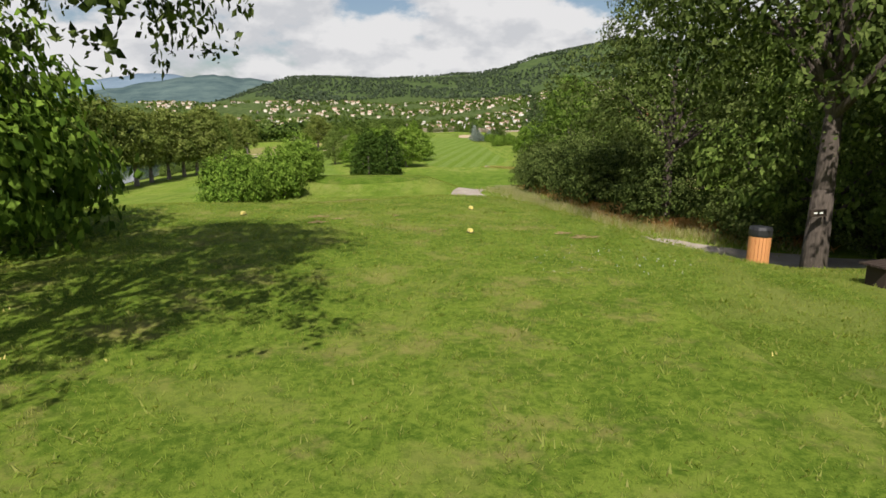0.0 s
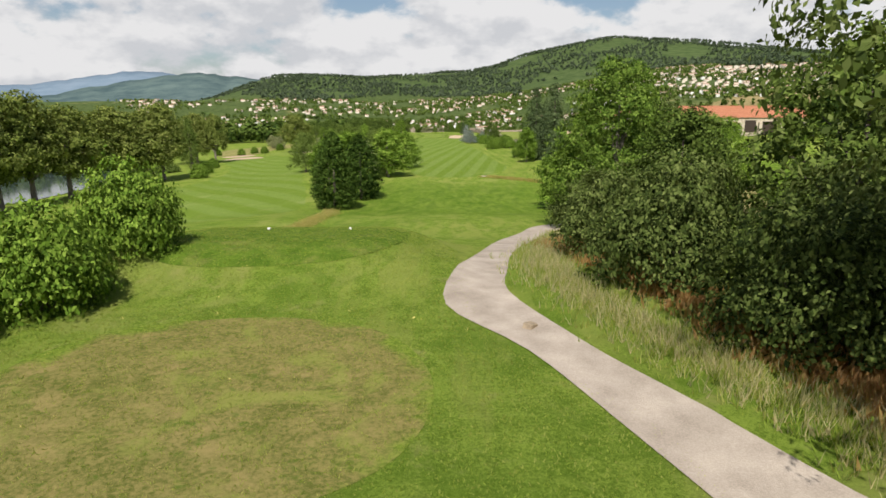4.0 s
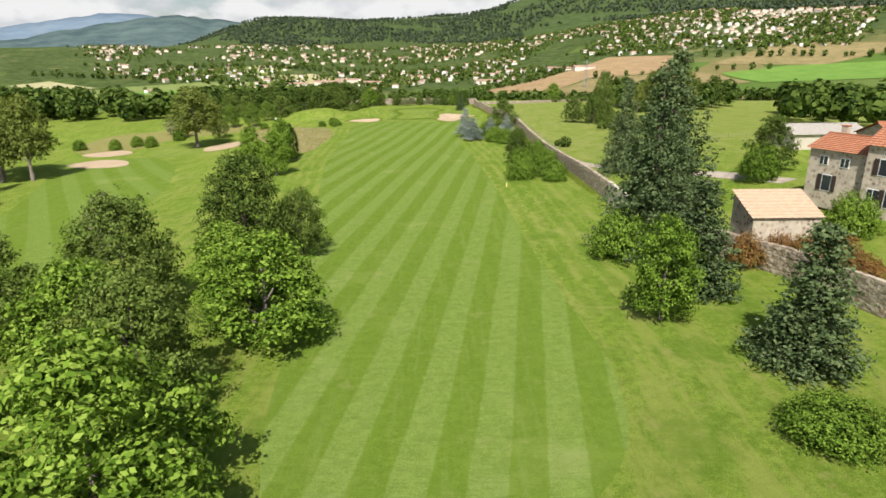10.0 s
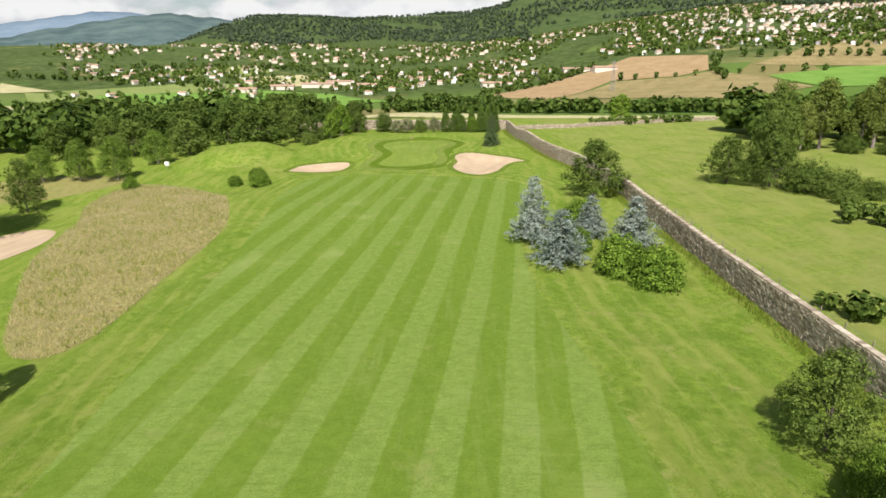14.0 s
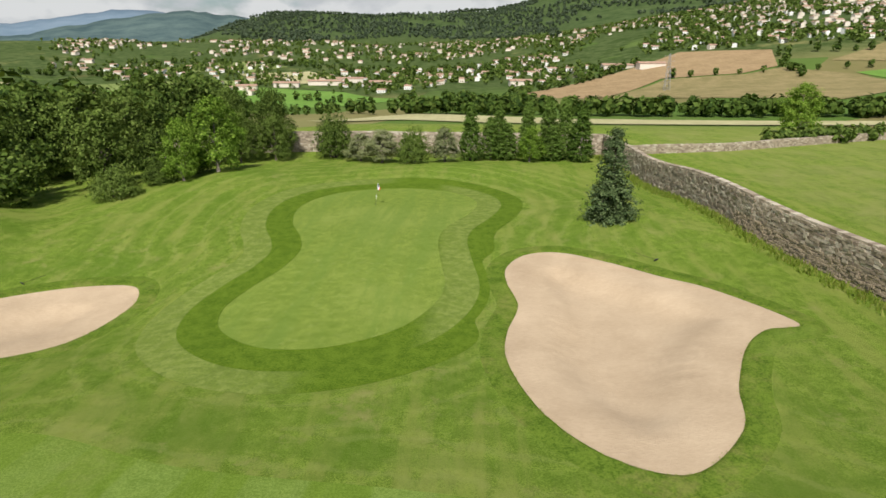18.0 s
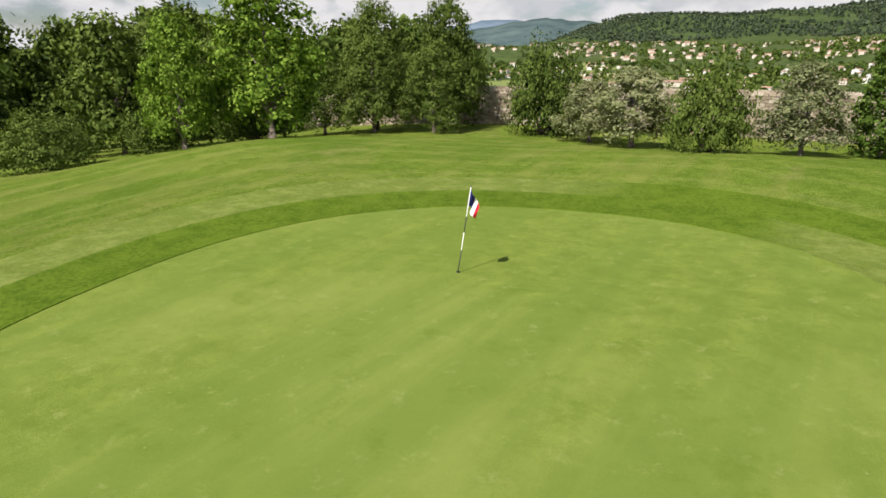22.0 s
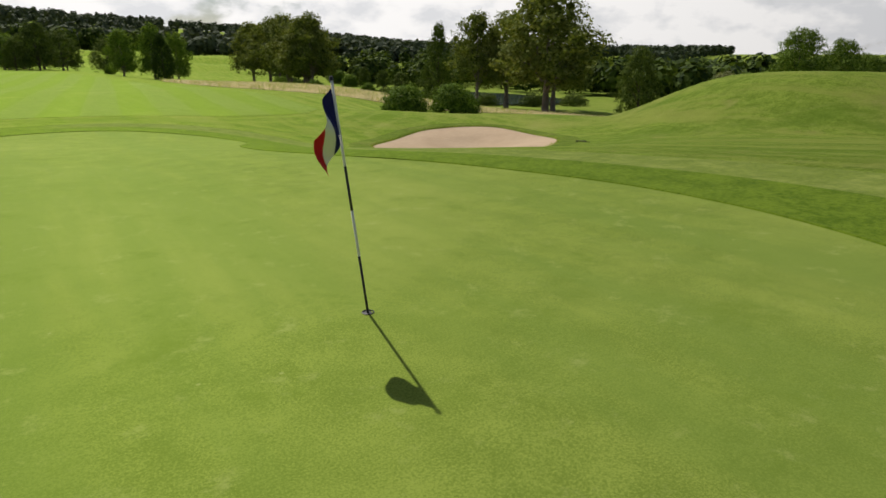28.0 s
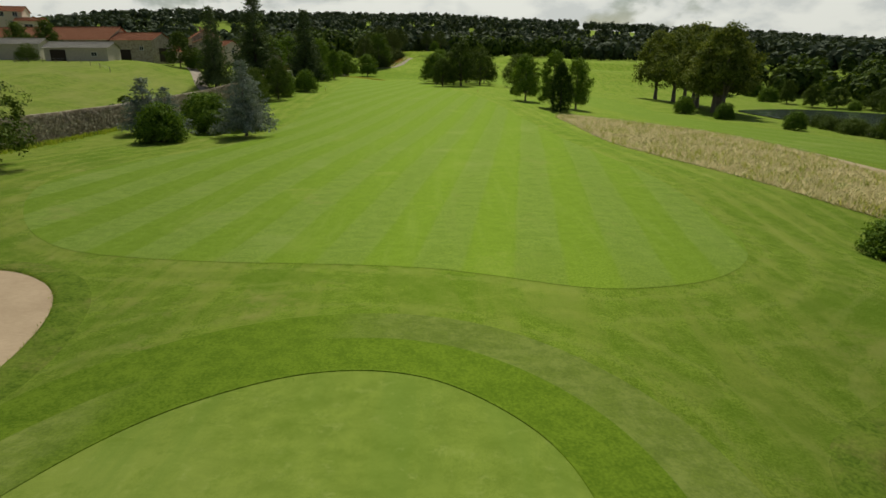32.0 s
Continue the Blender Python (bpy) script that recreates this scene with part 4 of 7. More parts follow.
SLIM = [column_tree(121 + i, 8, 3.6, 9000, 0.10, LEAF["thuja"], M_BARK, 1.0) for i in range(2)]
FAR = [broad_tree(131 + i, 10, 10, 0.4, 2600, 0.33, LEAF["wood"], M_BARK_D, 26, 0.35, core=8) for i in range(3)]
CHESTNUT = [broad_tree(171, 15, 14, 1.0, 30000, 0.125, LEAF["chestnut"], M_BARK, 84, 0.3, core=12)]
OAK_D, MAPLE_D, PLANE_D, CON_D = (10, 10), (10, 8.6), (16, 12), (10, 5.2)
turns = random.Random(5)


def put(kind, dims, name, x, y, h, w, label, category="tree", group="", i=None):
    ms = kind[turns.randrange(len(kind)) if i is None else i]
    return thing(name, ms, x, y, label, category, (w / dims[1], w / dims[1], h / dims[0]), turns.random() * 6.28, group)


def plant_course():
    oak, maple = "dense dark green oak tree on the grass", "bright green maple tree with a full leafy crown"
    # two clipped dark evergreens and the clump of trees behind them
    for x, y, h, w in ((-7.3, -306.6, 11.5, 7.6), (-5.0, -293.2, 11.0, 8.0), (-9.5, -299.5, 10.6, 6.0)):
        put(CYPRESS, (10, 6.4), "evergreen_tree", x, y, h, w, "dense dark egg-shaped evergreen clothed to the ground", "tree", "dark evergreens")
    for x, y, h, w in ((-9.5, -277, 12.0, 12.5), (-3.8, -255.5, 12, 13), (-2.0, -232, 10.4, 11.6), (-14, -262, 10.5, 10.5), (-8, -223.5, 8.6, 9.5), (-13, -240, 10.5, 11), (-20, -247, 10.0, 9.4)):
        put(MAPLE, MAPLE_D, "maple_tree", x, y, h, w, maple, "tree", "clump of trees between the fairways")
    for x, y, h, w in ((-10, -211, 13.5, 13), (-17, -226, 12.5, 12.5), (-7.4, -243.5, 11, 11), (-30, -228, 11.5, 12), (-4.2, -208, 8.6, 7.8)):
        put(OAK, OAK_D, "oak_tree", x, y, h, w, oak, "tree", "clump of trees between the fairways")
    for x, y, h, w in ((-7.8, -264.5, 9.5, 6), (-30.5, -205, 9, 6)):
        put(GREYB, (9, 7), "willow_tree", x, y, h, w, "grey-green willow-like tree in the clump", "tree", "clump of trees between the fairways")
    for x, y, h, w in ((-22.2, -151.5, 10.4, 7.6), (-25.2, -134.5, 11.0, 7.4), (-31, -140, 10.5, 7.6)):
        put(MAPLE, MAPLE_D, "maple_tree", x, y, h, w, maple, "tree", "maples beside the hay meadow")
    put(HEDGE, (4, 7), "young_bush", -22.9, -176.7, 2.6, 2.8, "young leafy bush alone in the rough", "bush")
    put(OAK, OAK_D, "oak_tree", 31.9, -131.4, 7.0, 6.2, "dark small-leaved tree by the stone wall", "tree", "bushes by the wall")
    put(HEDGE, (4, 7), "laurel_bush", 31.8, -136, 3.4, 3.0, "bright yellow-green bush by the stone wall", "bush", "bushes by the wall")
    for x, y, h, w in ((-108, -152, 5, 8), (-113, -158, 5.4, 8), (-117, -166, 5, 8), (-111, -146, 4, 7), (-104, -152, 4, 7), (-105, -163, 4, 8), (-105, -176, 4.4, 8), (-106, -190, 4, 7), (-114, -136, 4, 8), (-124, -126, 4.4, 9), (-136, -122, 4, 9)):
        put(WILD, (5, 8), "wild_bush", x, y, h, w, "dark brushwood at the head of the lake", "bush", "brushwood by the lake")
    put(CYPRESS, (10, 6.4), "evergreen_tree", -25.2, -126.4, 8.2, 4.6, "dark narrow evergreen beside the hay meadow", "tree", "dark evergreens")
    # right of the fairway, before the farm
    for x, y, h, w in ((29.8, -306.5, 10.4, 11), (37, -287, 10.5, 12), (43, -260.5, 14.5, 11.5), (56.5, -266, 13.8, 13), (57.6, -250, 11.2, 10), (32.9, -230.6, 10.0, 6.8)):
        put(MAPLE, MAPLE_D, "maple_tree", x, y, h, w, maple, "tree", "trees before the farm")
    for x, y, h, w in ((49.5, -305, 10, 10), (56, -300, 10, 10), (43, -316, 11, 11), (62.5, -294, 9, 9)):
        put(MAPLE, MAPLE_D, "maple_tree", x, y, h, w, "full green maple on the dry rough ground", "tree", "trees before the farm")
    for x, y, h, w in ((50.7, -264, 9.9, 9.8), (40.5, -275, 8.4, 7), (62, -244, 9, 9)):
        put(OAK, OAK_D, "oak_tree", x, y, h, w, oak, "tree", "trees before the farm")
    for x, y, h, w in ((38.2, -210.5, 21.6, 13), (47.5, -189, 23.4, 17), (49, -160, 18.5, 9.5)):
        put(BIGCON, (22, 13), "conifer_tree", x, y, h, w, "tall dark conifer with ragged layered boughs", "tree", "tall conifers by the wall")
    for x, y, h, w in ((40.6, -239.5, 11.5, 8.4), (38.4, -224, 11.5, 9)):
        put(CONE, CON_D, "fir_tree", x, y, h, w, "grey-green drooping fir tree", "tree", "firs by the farm wall")
    put(CONE, CON_D, "fir_tree", 38.6, -217, 10.5, 6.8, "grey-green drooping fir tree", "tree", "firs by the farm wall")
    for x, y, h, w in ((37.6, -248.5, 2.8, 7), (34, -213, 6, 7), (28.7, -162.6, 5.4, 6.2), (34.6, -166.8, 4.2, 5.0), (34.8, -141, 5.8, 5.4), (30.6, -148.4, 4.8, 5.2), (34.9, -155.6, 5.0, 4.8), (33.2, -160.4, 5.4, 5.4)):
        put(HEDGE, (4, 7), "laurel_bush", x, y, h, w, "large glossy green laurel bush by the stone wall", "bush", "bushes by the wall")
    put(OAK, OAK_D, "oak_tree", 30.2, -142, 8.4, 6.2, "dark small-leaved tree by the stone wall", "tree", "bushes by the wall")
    for x, y, h, w in ((20.3, -86.5, 9.2, 6.6), (22.4, -95, 7.0, 7.6), (33, -88.5, 7.0, 6.8), (28.5, -84, 6.0, 5.4)):
        put(BLUE, (9, 7), "blue_cedar", x, y, h, w, "silver-blue cedar tree with open boughs", "tree", "blue cedars")
    for x, y, h, w in ((28.6, -98.2, 4.6, 5.6), (31.4, -102.2, 4.5, 5.6), (27.8, -80.5, 4.4, 5.4), (25.5, -89.5, 3, 4)):
        put(BALL, (4, 5), "clipped_bush", x, y, h, w, "dense clipped round laurel bush", "bush", "bushes beside the blue cedars")
    put(OAK, OAK_D, "oak_tree", 34.5, -60.7, 9.9, 10.2, "dark leafy tree against the stone wall", "tree")
    for x, y, h, w in ((-27.8, -43.4, 2.6, 4.3), (-29.6, -38.6, 2.7, 3.9), (-33.4, -41.6, 2.2, 3.0)):
        put(BALL, (4, 5), "clipped_bush", x, y, h, w, "small clipped round bush by the bunker", "bush", "round bushes by the bunker")
    put(CONE, CON_D, "fir_tree", 20.9, -7.2, 7.8, 4.7, "young blue-green fir standing alone on the grass", "tree", i=0)
    put(MAPLE, MAPLE_D, "maple_tree", -22.6, 8.4, 7.2, 4.8, maple, "tree", "maples behind the green", 0)
    put(MAPLE, MAPLE_D, "maple_tree", -20.3, 12.6, 9.0, 7.6, "bright yellow-green maple with several bare stems", "tree", "maples behind the green", 1)
    # along the lake
    for x, y in ((-95, -234), (-96, -222), (-94, -213), (-90.6, -208), (-87.5, -203.5), (-86.5, -195), (-113, -108), (-106, -118), (-98, -245), (-99, -256), (-100, -270), (-97, -283)):
        put(PLANE, PLANE_D, "plane_tree", x, y, (27 if y < -240 else 23) + turns.random() * 3, (21 if y < -240 else 18) + 4 * turns.random(), "tall plane tree with a bare pale trunk", "tree", "row of plane trees by the lake")
    for x, y, h in ((-74.8, -194, 5.2), (-79, -177, 4.6), (-85, -154, 4.4), (-91, -62, 4), (-98, -58, 4), (-85, -52, 4), (-104, -62, 4), (-118, -60, 4)):
        put(BALL, (4, 5), "clipped_bush", x, y, h, h * 1.15, "clipped round bush beside the fairway", "bush", "round bushes beside the fairway")
    for x, y, h, w in ((-151, -258, 9, 9), (-157, -252, 8, 9.5), (-171, -322, 13, 13), (-186, -330, 10, 11), (-150, -275, 10, 8)):
        put(OAKM, OAK_D, "garden_tree", x, y, h, w, "small dark round-headed tree on the lawn beyond the lake", "tree", "garden trees by the lake")
    for x, y, h, w in ((-149, -288, 6.5, 9), (-156, -317, 7, 11), (-158, -243, 3.4, 5)):
        put(BALL, (4, 5), "clipped_bush", x, y, h, w, "large clipped round bush on the lawn by the lake", "bush", "round bushes by the lake")
    for x, y, h, w in ((-168, -240, 9, 17), (-103, -168, 4.2, 8), (-101, -157, 4.4, 8)):
        put(WILD, (5, 8), "wild_bush", x, y, h, w, "dark spreading bush at the edge of the lake", "bush", "brushwood by the lake")
    put(PLANE, PLANE_D, "oak_tree", -71.6, -69.3, 21.0, 19.0, "broad grey-green oak with a bare trunk beyond the hay meadow", "tree", "", 0)
    put(PLANE, PLANE_D, "plane_tree", -97.0, -119.0, 23.0, 14.5, "pale tall plane tree with open boughs near the lake", "tree", "", 1)
    put(OAK, OAK_D, "alder_tree", -100.0, -140.0, 22.0, 9.0, "tall slim dark tree near the lake", "tree")
    for x, y, h, w in ((-65.0, -26.8, 10.2, 7.8), (-73.6, -26.3, 9.6, 7.0), (-82, -27, 8.4, 7.0), (-63.5, -9.5, 8.6, 8.0)):
        put(CHESTNUT, (15, 14), "ash_tree", x, y, h, w, "dense green rounded tree behind the grass mound", "tree", "trees behind the mound")
    put(OAK, OAK_D, "oak_tree", -70.6, -50.2, 10.6, 7.2, "grey-green oak beyond the hay meadow", "tree", "trees behind the mound")
    for x, y, h, w in ((-86, -47, 7.6, 6.4), (-90, -42, 7.4, 6.2), (-94, -36, 7.8, 6.6)):
        put(GREYB, (9, 7), "willow_tree", x, y, h, w, "light grey-green willow beyond the grass mound", "tree", "trees behind the mound")
    put(HEDGE, (4, 7), "laurel_bush", -57.2, -36.8, 2.8, 3.6, "bright round bush at the end of the hay meadow", "bush")


def plant_tee():
    for x, y, h, w in ((-5.9, -387, 4.3, 5.4), (-3.9, -382.3, 4.3, 5.0), (-3.2, -377, 4.4, 4.8)):
        put(HEDGE, (4, 7), "hazel_bush", x, y, h, w, "leafy green hazel bush beside the tees", "bush", "bushes beside the tees")
    big = "tall oak with a bare trunk and dark dense crown"
    for x, y, h, w, i in ((20.7, -416.6, 14.5, 11.5, 0), (25.8, -416.4, 15, 13, 1), (31, -410.5, 14, 13, 0)):
        put(BIGOAK, (15, 15), "oak_tree", x, y, h, w, big, "tree", "oaks beside the cart path", i)
    for x, y, h, w in ((33, -387, 14, 12), (30, -401.5, 15, 11), (37, -398, 15, 13), (28.5, -377, 11, 10.5), (26.5, -362, 9.5, 9), (32, -350, 11, 11), (36, -370, 12, 12)):
        put(OAK, OAK_D, "oak_tree", x, y, h, w, "dark oak rising from the thicket by the path", "tree", "oaks beside the cart path")
    for x, y, h, w in ((28, -398.5, 4.6, 6.4), (24.4, -392.6, 4.8, 6.4), (21.6, -386, 5.2, 6.6), (19.6, -379, 5.4, 6.6), (19.4, -371.5, 5.4, 6.6), (21.4, -364, 5.2, 6.4), (23.4, -356, 5.2, 6.8), (25.4, -347, 5.6, 7), (33, -401, 4.5, 7), (24.6, -341.5, 6, 7.4), (29.5, -338.5, 5.5, 7.5), (27, -345.5, 6, 8), (23.6, -371, 6.2, 7), (25.6, -383, 6.4, 8), (39, -405, 4.5, 7)):
        put(THICKET, (5, 8), "wild_bush", x, y, h, w, "tangled wild bush along the path", "bush", "thicket beside the cart path")
    put(HEDGE, (4, 7), "hazel_bush", -0.9, -418.6, 6.6, 7.2, "big leafy hazel bush beside the upper tee", "bush", "bushes beside the tees")
    # First four oaks are added, mostly out of view, to cast shade.
    for x, y, h, w in ((25.5, -428.5, 15, 13), (29.4, -408.6, 14.5, 11), (33.5, -423, 16, 14), (-4.5, -428, 13, 10.5), (24.5, -393.5, 15.5, 14), (33.5, -333, 15, 13)):
        put(BIGOAK, (15, 15), "oak_tree", x, y, h, w, big, "tree", "oaks beside the cart path", 1)
    put(CHESTNUT, (15, 14), "chestnut_tree", 27.6, -342.0, 17.0, 14.4, "large green chestnut tree at the end of the path", "tree", "", 0)
    put(BIGOAK, (15, 15), "oak_tree", 4.3, -426.0, 13.0, 9.6, "oak tree that overhangs the upper tee", "tree", "oaks beside the cart path", 1)


plant_course()
plant_tee()


def plant_back():
    """Trees behind the green and the belt before the valley."""
    for x, y, h, w in ((-29.5, 17, 6, 7), (-33, 11, 9, 8), (-47, 16, 11, 11), (-41.5, 2.5, 12.4, 14), (-37, 24, 10, 9), (-51, 10, 12, 12), (-42, 22, 12, 12), (-60, 2, 10, 11), (-66, 14, 11, 12), (-76, 4, 10, 11), (-86, 12, 11, 12), (-97, 6, 11, 12)):
        put(OAKM if y > 8 or x < -40 else OAK, OAK_D, "oak_tree", x, y, h, w, "dark oak in the belt behind the green", "tree", "belt of trees behind the green")
    for x, y, h, w in ((-9.6, 27.2, 7.0, 5.8), (2.0, 20.6, 5.2, 4.6)):
        put(WILD, (5, 8), "mixed_bush", x, y, h, w, "dense dark green rounded bush behind the green", "bush", "bushes behind the green")
    for x, y, h, w in ((-2.2, 22.2, 4.6, 5.4), (-5.4, 24.4, 3.9, 4.6), (6.0, 22.8, 4.6, 4.4)):
        put(GREYB, (9, 7), "mixed_bush", x, y, h, w, "loose olive-grey bush behind the green", "bush", "bushes behind the green")
    for x, y, h, w in ((9.4, 25.6, 7.6, 3.5), (12.2, 27.2, 5.6, 4.2), (14.4, 27, 5.0, 4.0), (13.4, 29, 7.2, 3.2), (17.6, 30.5, 7.4, 3.4), (20.4, 29.4, 8.2, 3.6), (22.4, 28, 7.8, 3.6), (24.4, 26, 7.4, 3.8), (20.6, 27, 4.6, 3.8)):
        put(SLIM, (8, 3.6), "thuja_tree", x, y, h, w, "pointed green thuja tree", "tree", "thujas behind the green")
    put(MAPLE, MAPLE_D, "maple_tree", 17.4, 25.2, 5.0, 4.0, "young yellow-green maple behind the green", "tree")
    for x, y, h, w in ((-18.4, 28.5, 9.6, 7.4), (-24.0, 27.0, 10.0, 7.6), (-17.2, 25.0, 6.4, 6.0), (-21.6, 23.6, 7.0, 6.4), (-25.6, 22.6, 5.6, 5.6)):
        put(OAK, OAK_D, "oak_tree", x, y, h, w, "grey-green oak before the rubble wall", "tree", "belt of trees behind the green")
    for x, y, h, w in ((-27.5, 3.4, 3.4, 5.2), (-25.2, 8.6, 3.0, 4.2), (-24, 14.5, 4.2, 5)):
        put(WILD, (5, 8), "wild_bush", x, y, h, w, "dark undergrowth bush below the belt of trees", "bush", "undergrowth of the belt")


plant_back()


# ---- flag ----
def build_flag():
    e = new("flagstick")
    e.location = (0, 0, ground_z(0, 0) + 0.03)
    u = Vector((0.30, 0.08, 2.18)).normalized()
    bands = [(-0.1, 0.60, M_BLACK), (0.60, 1.05, M_WHITE), (1.05, 1.46, M_BLACK), (1.46, 2.19, M_WHITE)]
    for a, b, m in bands:
        v, f = [], []
        tube(v, f, u * a, u * b, 0.0125, 0.0125, 10)
        part("pole_band", mesh_from("pole_band", v, f, m, True), e, "black pole band" if m is M_BLACK else "white pole band")
    v, f = [], []
    tube(v, f, u * 2.19, u * 2.225, 0.02, 0.012, 8)
    part("knob", mesh_from("knob", v, f, M_BLACK, True), e)
    # the cloth hangs in folds from the pole: three stripes, blue at the pole, then white, then red
    out = Vector((0.94, 0.34, 0)).normalized()
    wide, tall, nx, nz = 0.47, 0.40, 12, 10
    for lo, hi, mat, nm in ((0, 0.52, M_BLUE, "blue"), (0.52, 0.77, M_WHITE, "white"), (0.77, 1, M_RED, "red")):
        v, f = [], []
        for j in range(nz + 1):
            for i in range(nx + 1):
                s, t = (lo + (hi - lo) * i / nx) * wide, j / nz
                fall = s * (0.92 - 0.16 * t)
                p = u * (2.15 - t * tall) + out * (s * (0.47 - 0.16 * t) + 0.03 * t * math.sin(s * 18)) + Vector((0, 0, -fall)) + Vector((out.y, -out.x, 0)) * 0.065 * math.sin(s * 14 + t * 3.4) * min(1.0, s * 9)
                v.append(tuple(p))
        f += [(j * (nx + 1) + i, j * (nx + 1) + i + 1, (j + 1) * (nx + 1) + i + 1, (j + 1) * (nx + 1) + i) for j in range(nz) for i in range(nx)]
        part("flag_stripe", mesh_from("flag_stripe", v, f, mat, True), e, nm + " cloth stripe of the flag")
    # cup: a dark rim and flat black disc, the hole's shade put into colour
    n, v, f = 24, [], []
    for r, z in ((0.062, 0.004), (0.054, 0.006), (0.052, -0.004), (0.0, -0.003)):
        v += [(r * math.cos(2 * math.pi * i / n), r * math.sin(2 * math.pi * i / n), z + 0.004) for i in range(n)]
    for q in range(3):
        f += [(q * n + i, q * n + (i + 1) % n, (q + 1) * n + (i + 1) % n, (q + 1) * n + i) for i in range(n)]
    part("cup", mesh_from("cup", v, f, M_BLACK), e, "flat black cup disc coloured as the shaded hole")
    tagged(e, "leaning black and white golf flagstick with a hanging tricolour flag", "flagstick")


build_flag()


# ---- stone walls ----
def along(points, step):
    """Even steps along a line of points in plan: place, direction, length so far."""
    out, run = [], 0.0
    for (ax, ay), (bx, by) in zip(points, points[1:]):
        n = max(1, round(math.hypot(bx - ax, by - ay) / step))
        for i in range(n):
            f = i / n
            out.append((ax + (bx - ax) * f, ay + (by - ay) * f, math.atan2(by - ay, bx - ax), run + math.hypot(bx - ax, by - ay) * f))
        run += math.hypot(bx - ax, by - ay)
    return out


def stone_shape(seed, worn=True):
    rng = random.Random(seed)
    bm = bmesh.new()
    bmesh.ops.create_cube(bm, size=1.0)
    for v in bm.verts:
        v.co.x += rng.uniform(-0.09, 0.09)
        v.co.z += rng.uniform(-0.09, 0.09)
        v.co.y *= rng.uniform(0.9, 1.1)
    if worn:
        bmesh.ops.bevel(bm, geom=bm.edges[:], offset=0.10, segments=1, affect="EDGES")
    me = bpy.data.meshes.new("stone")
    bm.to_mesh(me)
    bm.free()
    me.materials.append(M_STONE)
    return me


STONES = [stone_shape(300 + i) for i in range(6)]
ROUGH_STONES = [stone_shape(300 + i, False) for i in range(6)]


def stone_wall(name, points, high, thick, label, near=None, course=0.22, gate=None):
    """A field-stone wall: mortar core, stones on both faces and a row of cap stones. Stones in the stretch 'near' are parts."""
    rng = random.Random(name + label)
    steps = along(points, 1.0)
    v, f = [], []
    for k, (x, y, a, s) in enumerate(steps + [(*points[-1], steps[-1][2], 0)]):
        nx, ny = -math.sin(a), math.cos(a)
        z = ground_z(x, y)
        hh = high + 0.12 * noise.noise((x * 0.12, y * 0.12, 2.0))
        for w, zz in ((-1, -0.6), (-1, hh), (1, hh), (1, -0.6)):
            v.append((x + nx * w * thick * 0.42, y + ny * w * thick * 0.42, z + zz))
        if k:
            o, p = 4 * k, 4 * (k - 1)
            for i in range(3):
                f.append((p + i, o + i, o + i + 1, p + i + 1))
    f += [(0, 1, 2, 3), (4 * len(steps) + 3, 4 * len(steps) + 2, 4 * len(steps) + 1, 4 * len(steps))]
    wall = new(name, mesh_from(name, v, f, M_MORTAR))
    tagged(wall, label, "wall", kind="structure")
    bv, bf, count = [], [], 0
    basev = [np.array([tuple(q.co) for q in m.vertices]) for m in ROUGH_STONES]
    basef = [[tuple(p.vertices) for p in m.polygons] for m in ROUGH_STONES]
    rows = int(high / course)
    for side in (-1, 1):
        for r in range(rows + 1):
            top = r == rows
            if top and side == 1:
                continue
            s = rng.random() * 0.4
            total = steps[-1][3] + 1
            while s < total - 0.2:
                ln = rng.uniform(0.20, 0.52) if not top else rng.uniform(0.35, 0.7)
                x, y, a, _ = steps[min(len(steps) - 1, int((s + ln / 2) / total * len(steps)))]
                d = s + ln / 2 - steps[min(len(steps) - 1, int((s + ln / 2) / total * len(steps)))][3]
                x, y = x + math.cos(a) * d, y + math.sin(a) * d
                s += ln + 0.02
                if gate and gate[0] < y < gate[1]:
                    continue
                nx, ny = -math.sin(a), math.cos(a)
                dep = rng.uniform(0.16, 0.24) if not top else thick * 1.08
                off = side * (thick * 0.42 + rng.uniform(-0.02, 0.05)) if not top else 0
                hgt = course * rng.uniform(0.82, 1.0) if not top else 0.2
                z = ground_z(x, y) + (r + 0.5) * course + (rng.uniform(-0.03, 0.03) if not top else -0.04 + 0.12 * noise.noise((x * 0.12, y * 0.12, 2.0)))
                i = rng.randrange(6)
                if near and near[0] < y < near[1] and side == near[2] and count < 300:
                    ob = new("stone", STONES[i])
                    ob.parent = wall
                    ob.location = (x + nx * off, y + ny * off, z)
                    ob.rotation_euler = (0, 0, a)
                    ob.scale = (ln, dep, hgt)
                    count += 1
                    continue
                p = basev[i] * np.array([ln, dep, hgt])
                c, sn = math.cos(a), math.sin(a)
                p = np.stack([p[:, 0] * c - p[:, 1] * sn + x + nx * off, p[:, 0] * sn + p[:, 1] * c + y + ny * off, p[:, 2] + z], 1)
                o = len(bv)
                bv += p.tolist()
                bf += [tuple(o + q for q in face) for face in basef[i]]
    st = new("stonework", mesh_from("stonework", bv, bf, M_STONE_I))
    st.parent = wall
    tagged(st, "weathered grey-brown field stones", kind="stuff")
    return wall


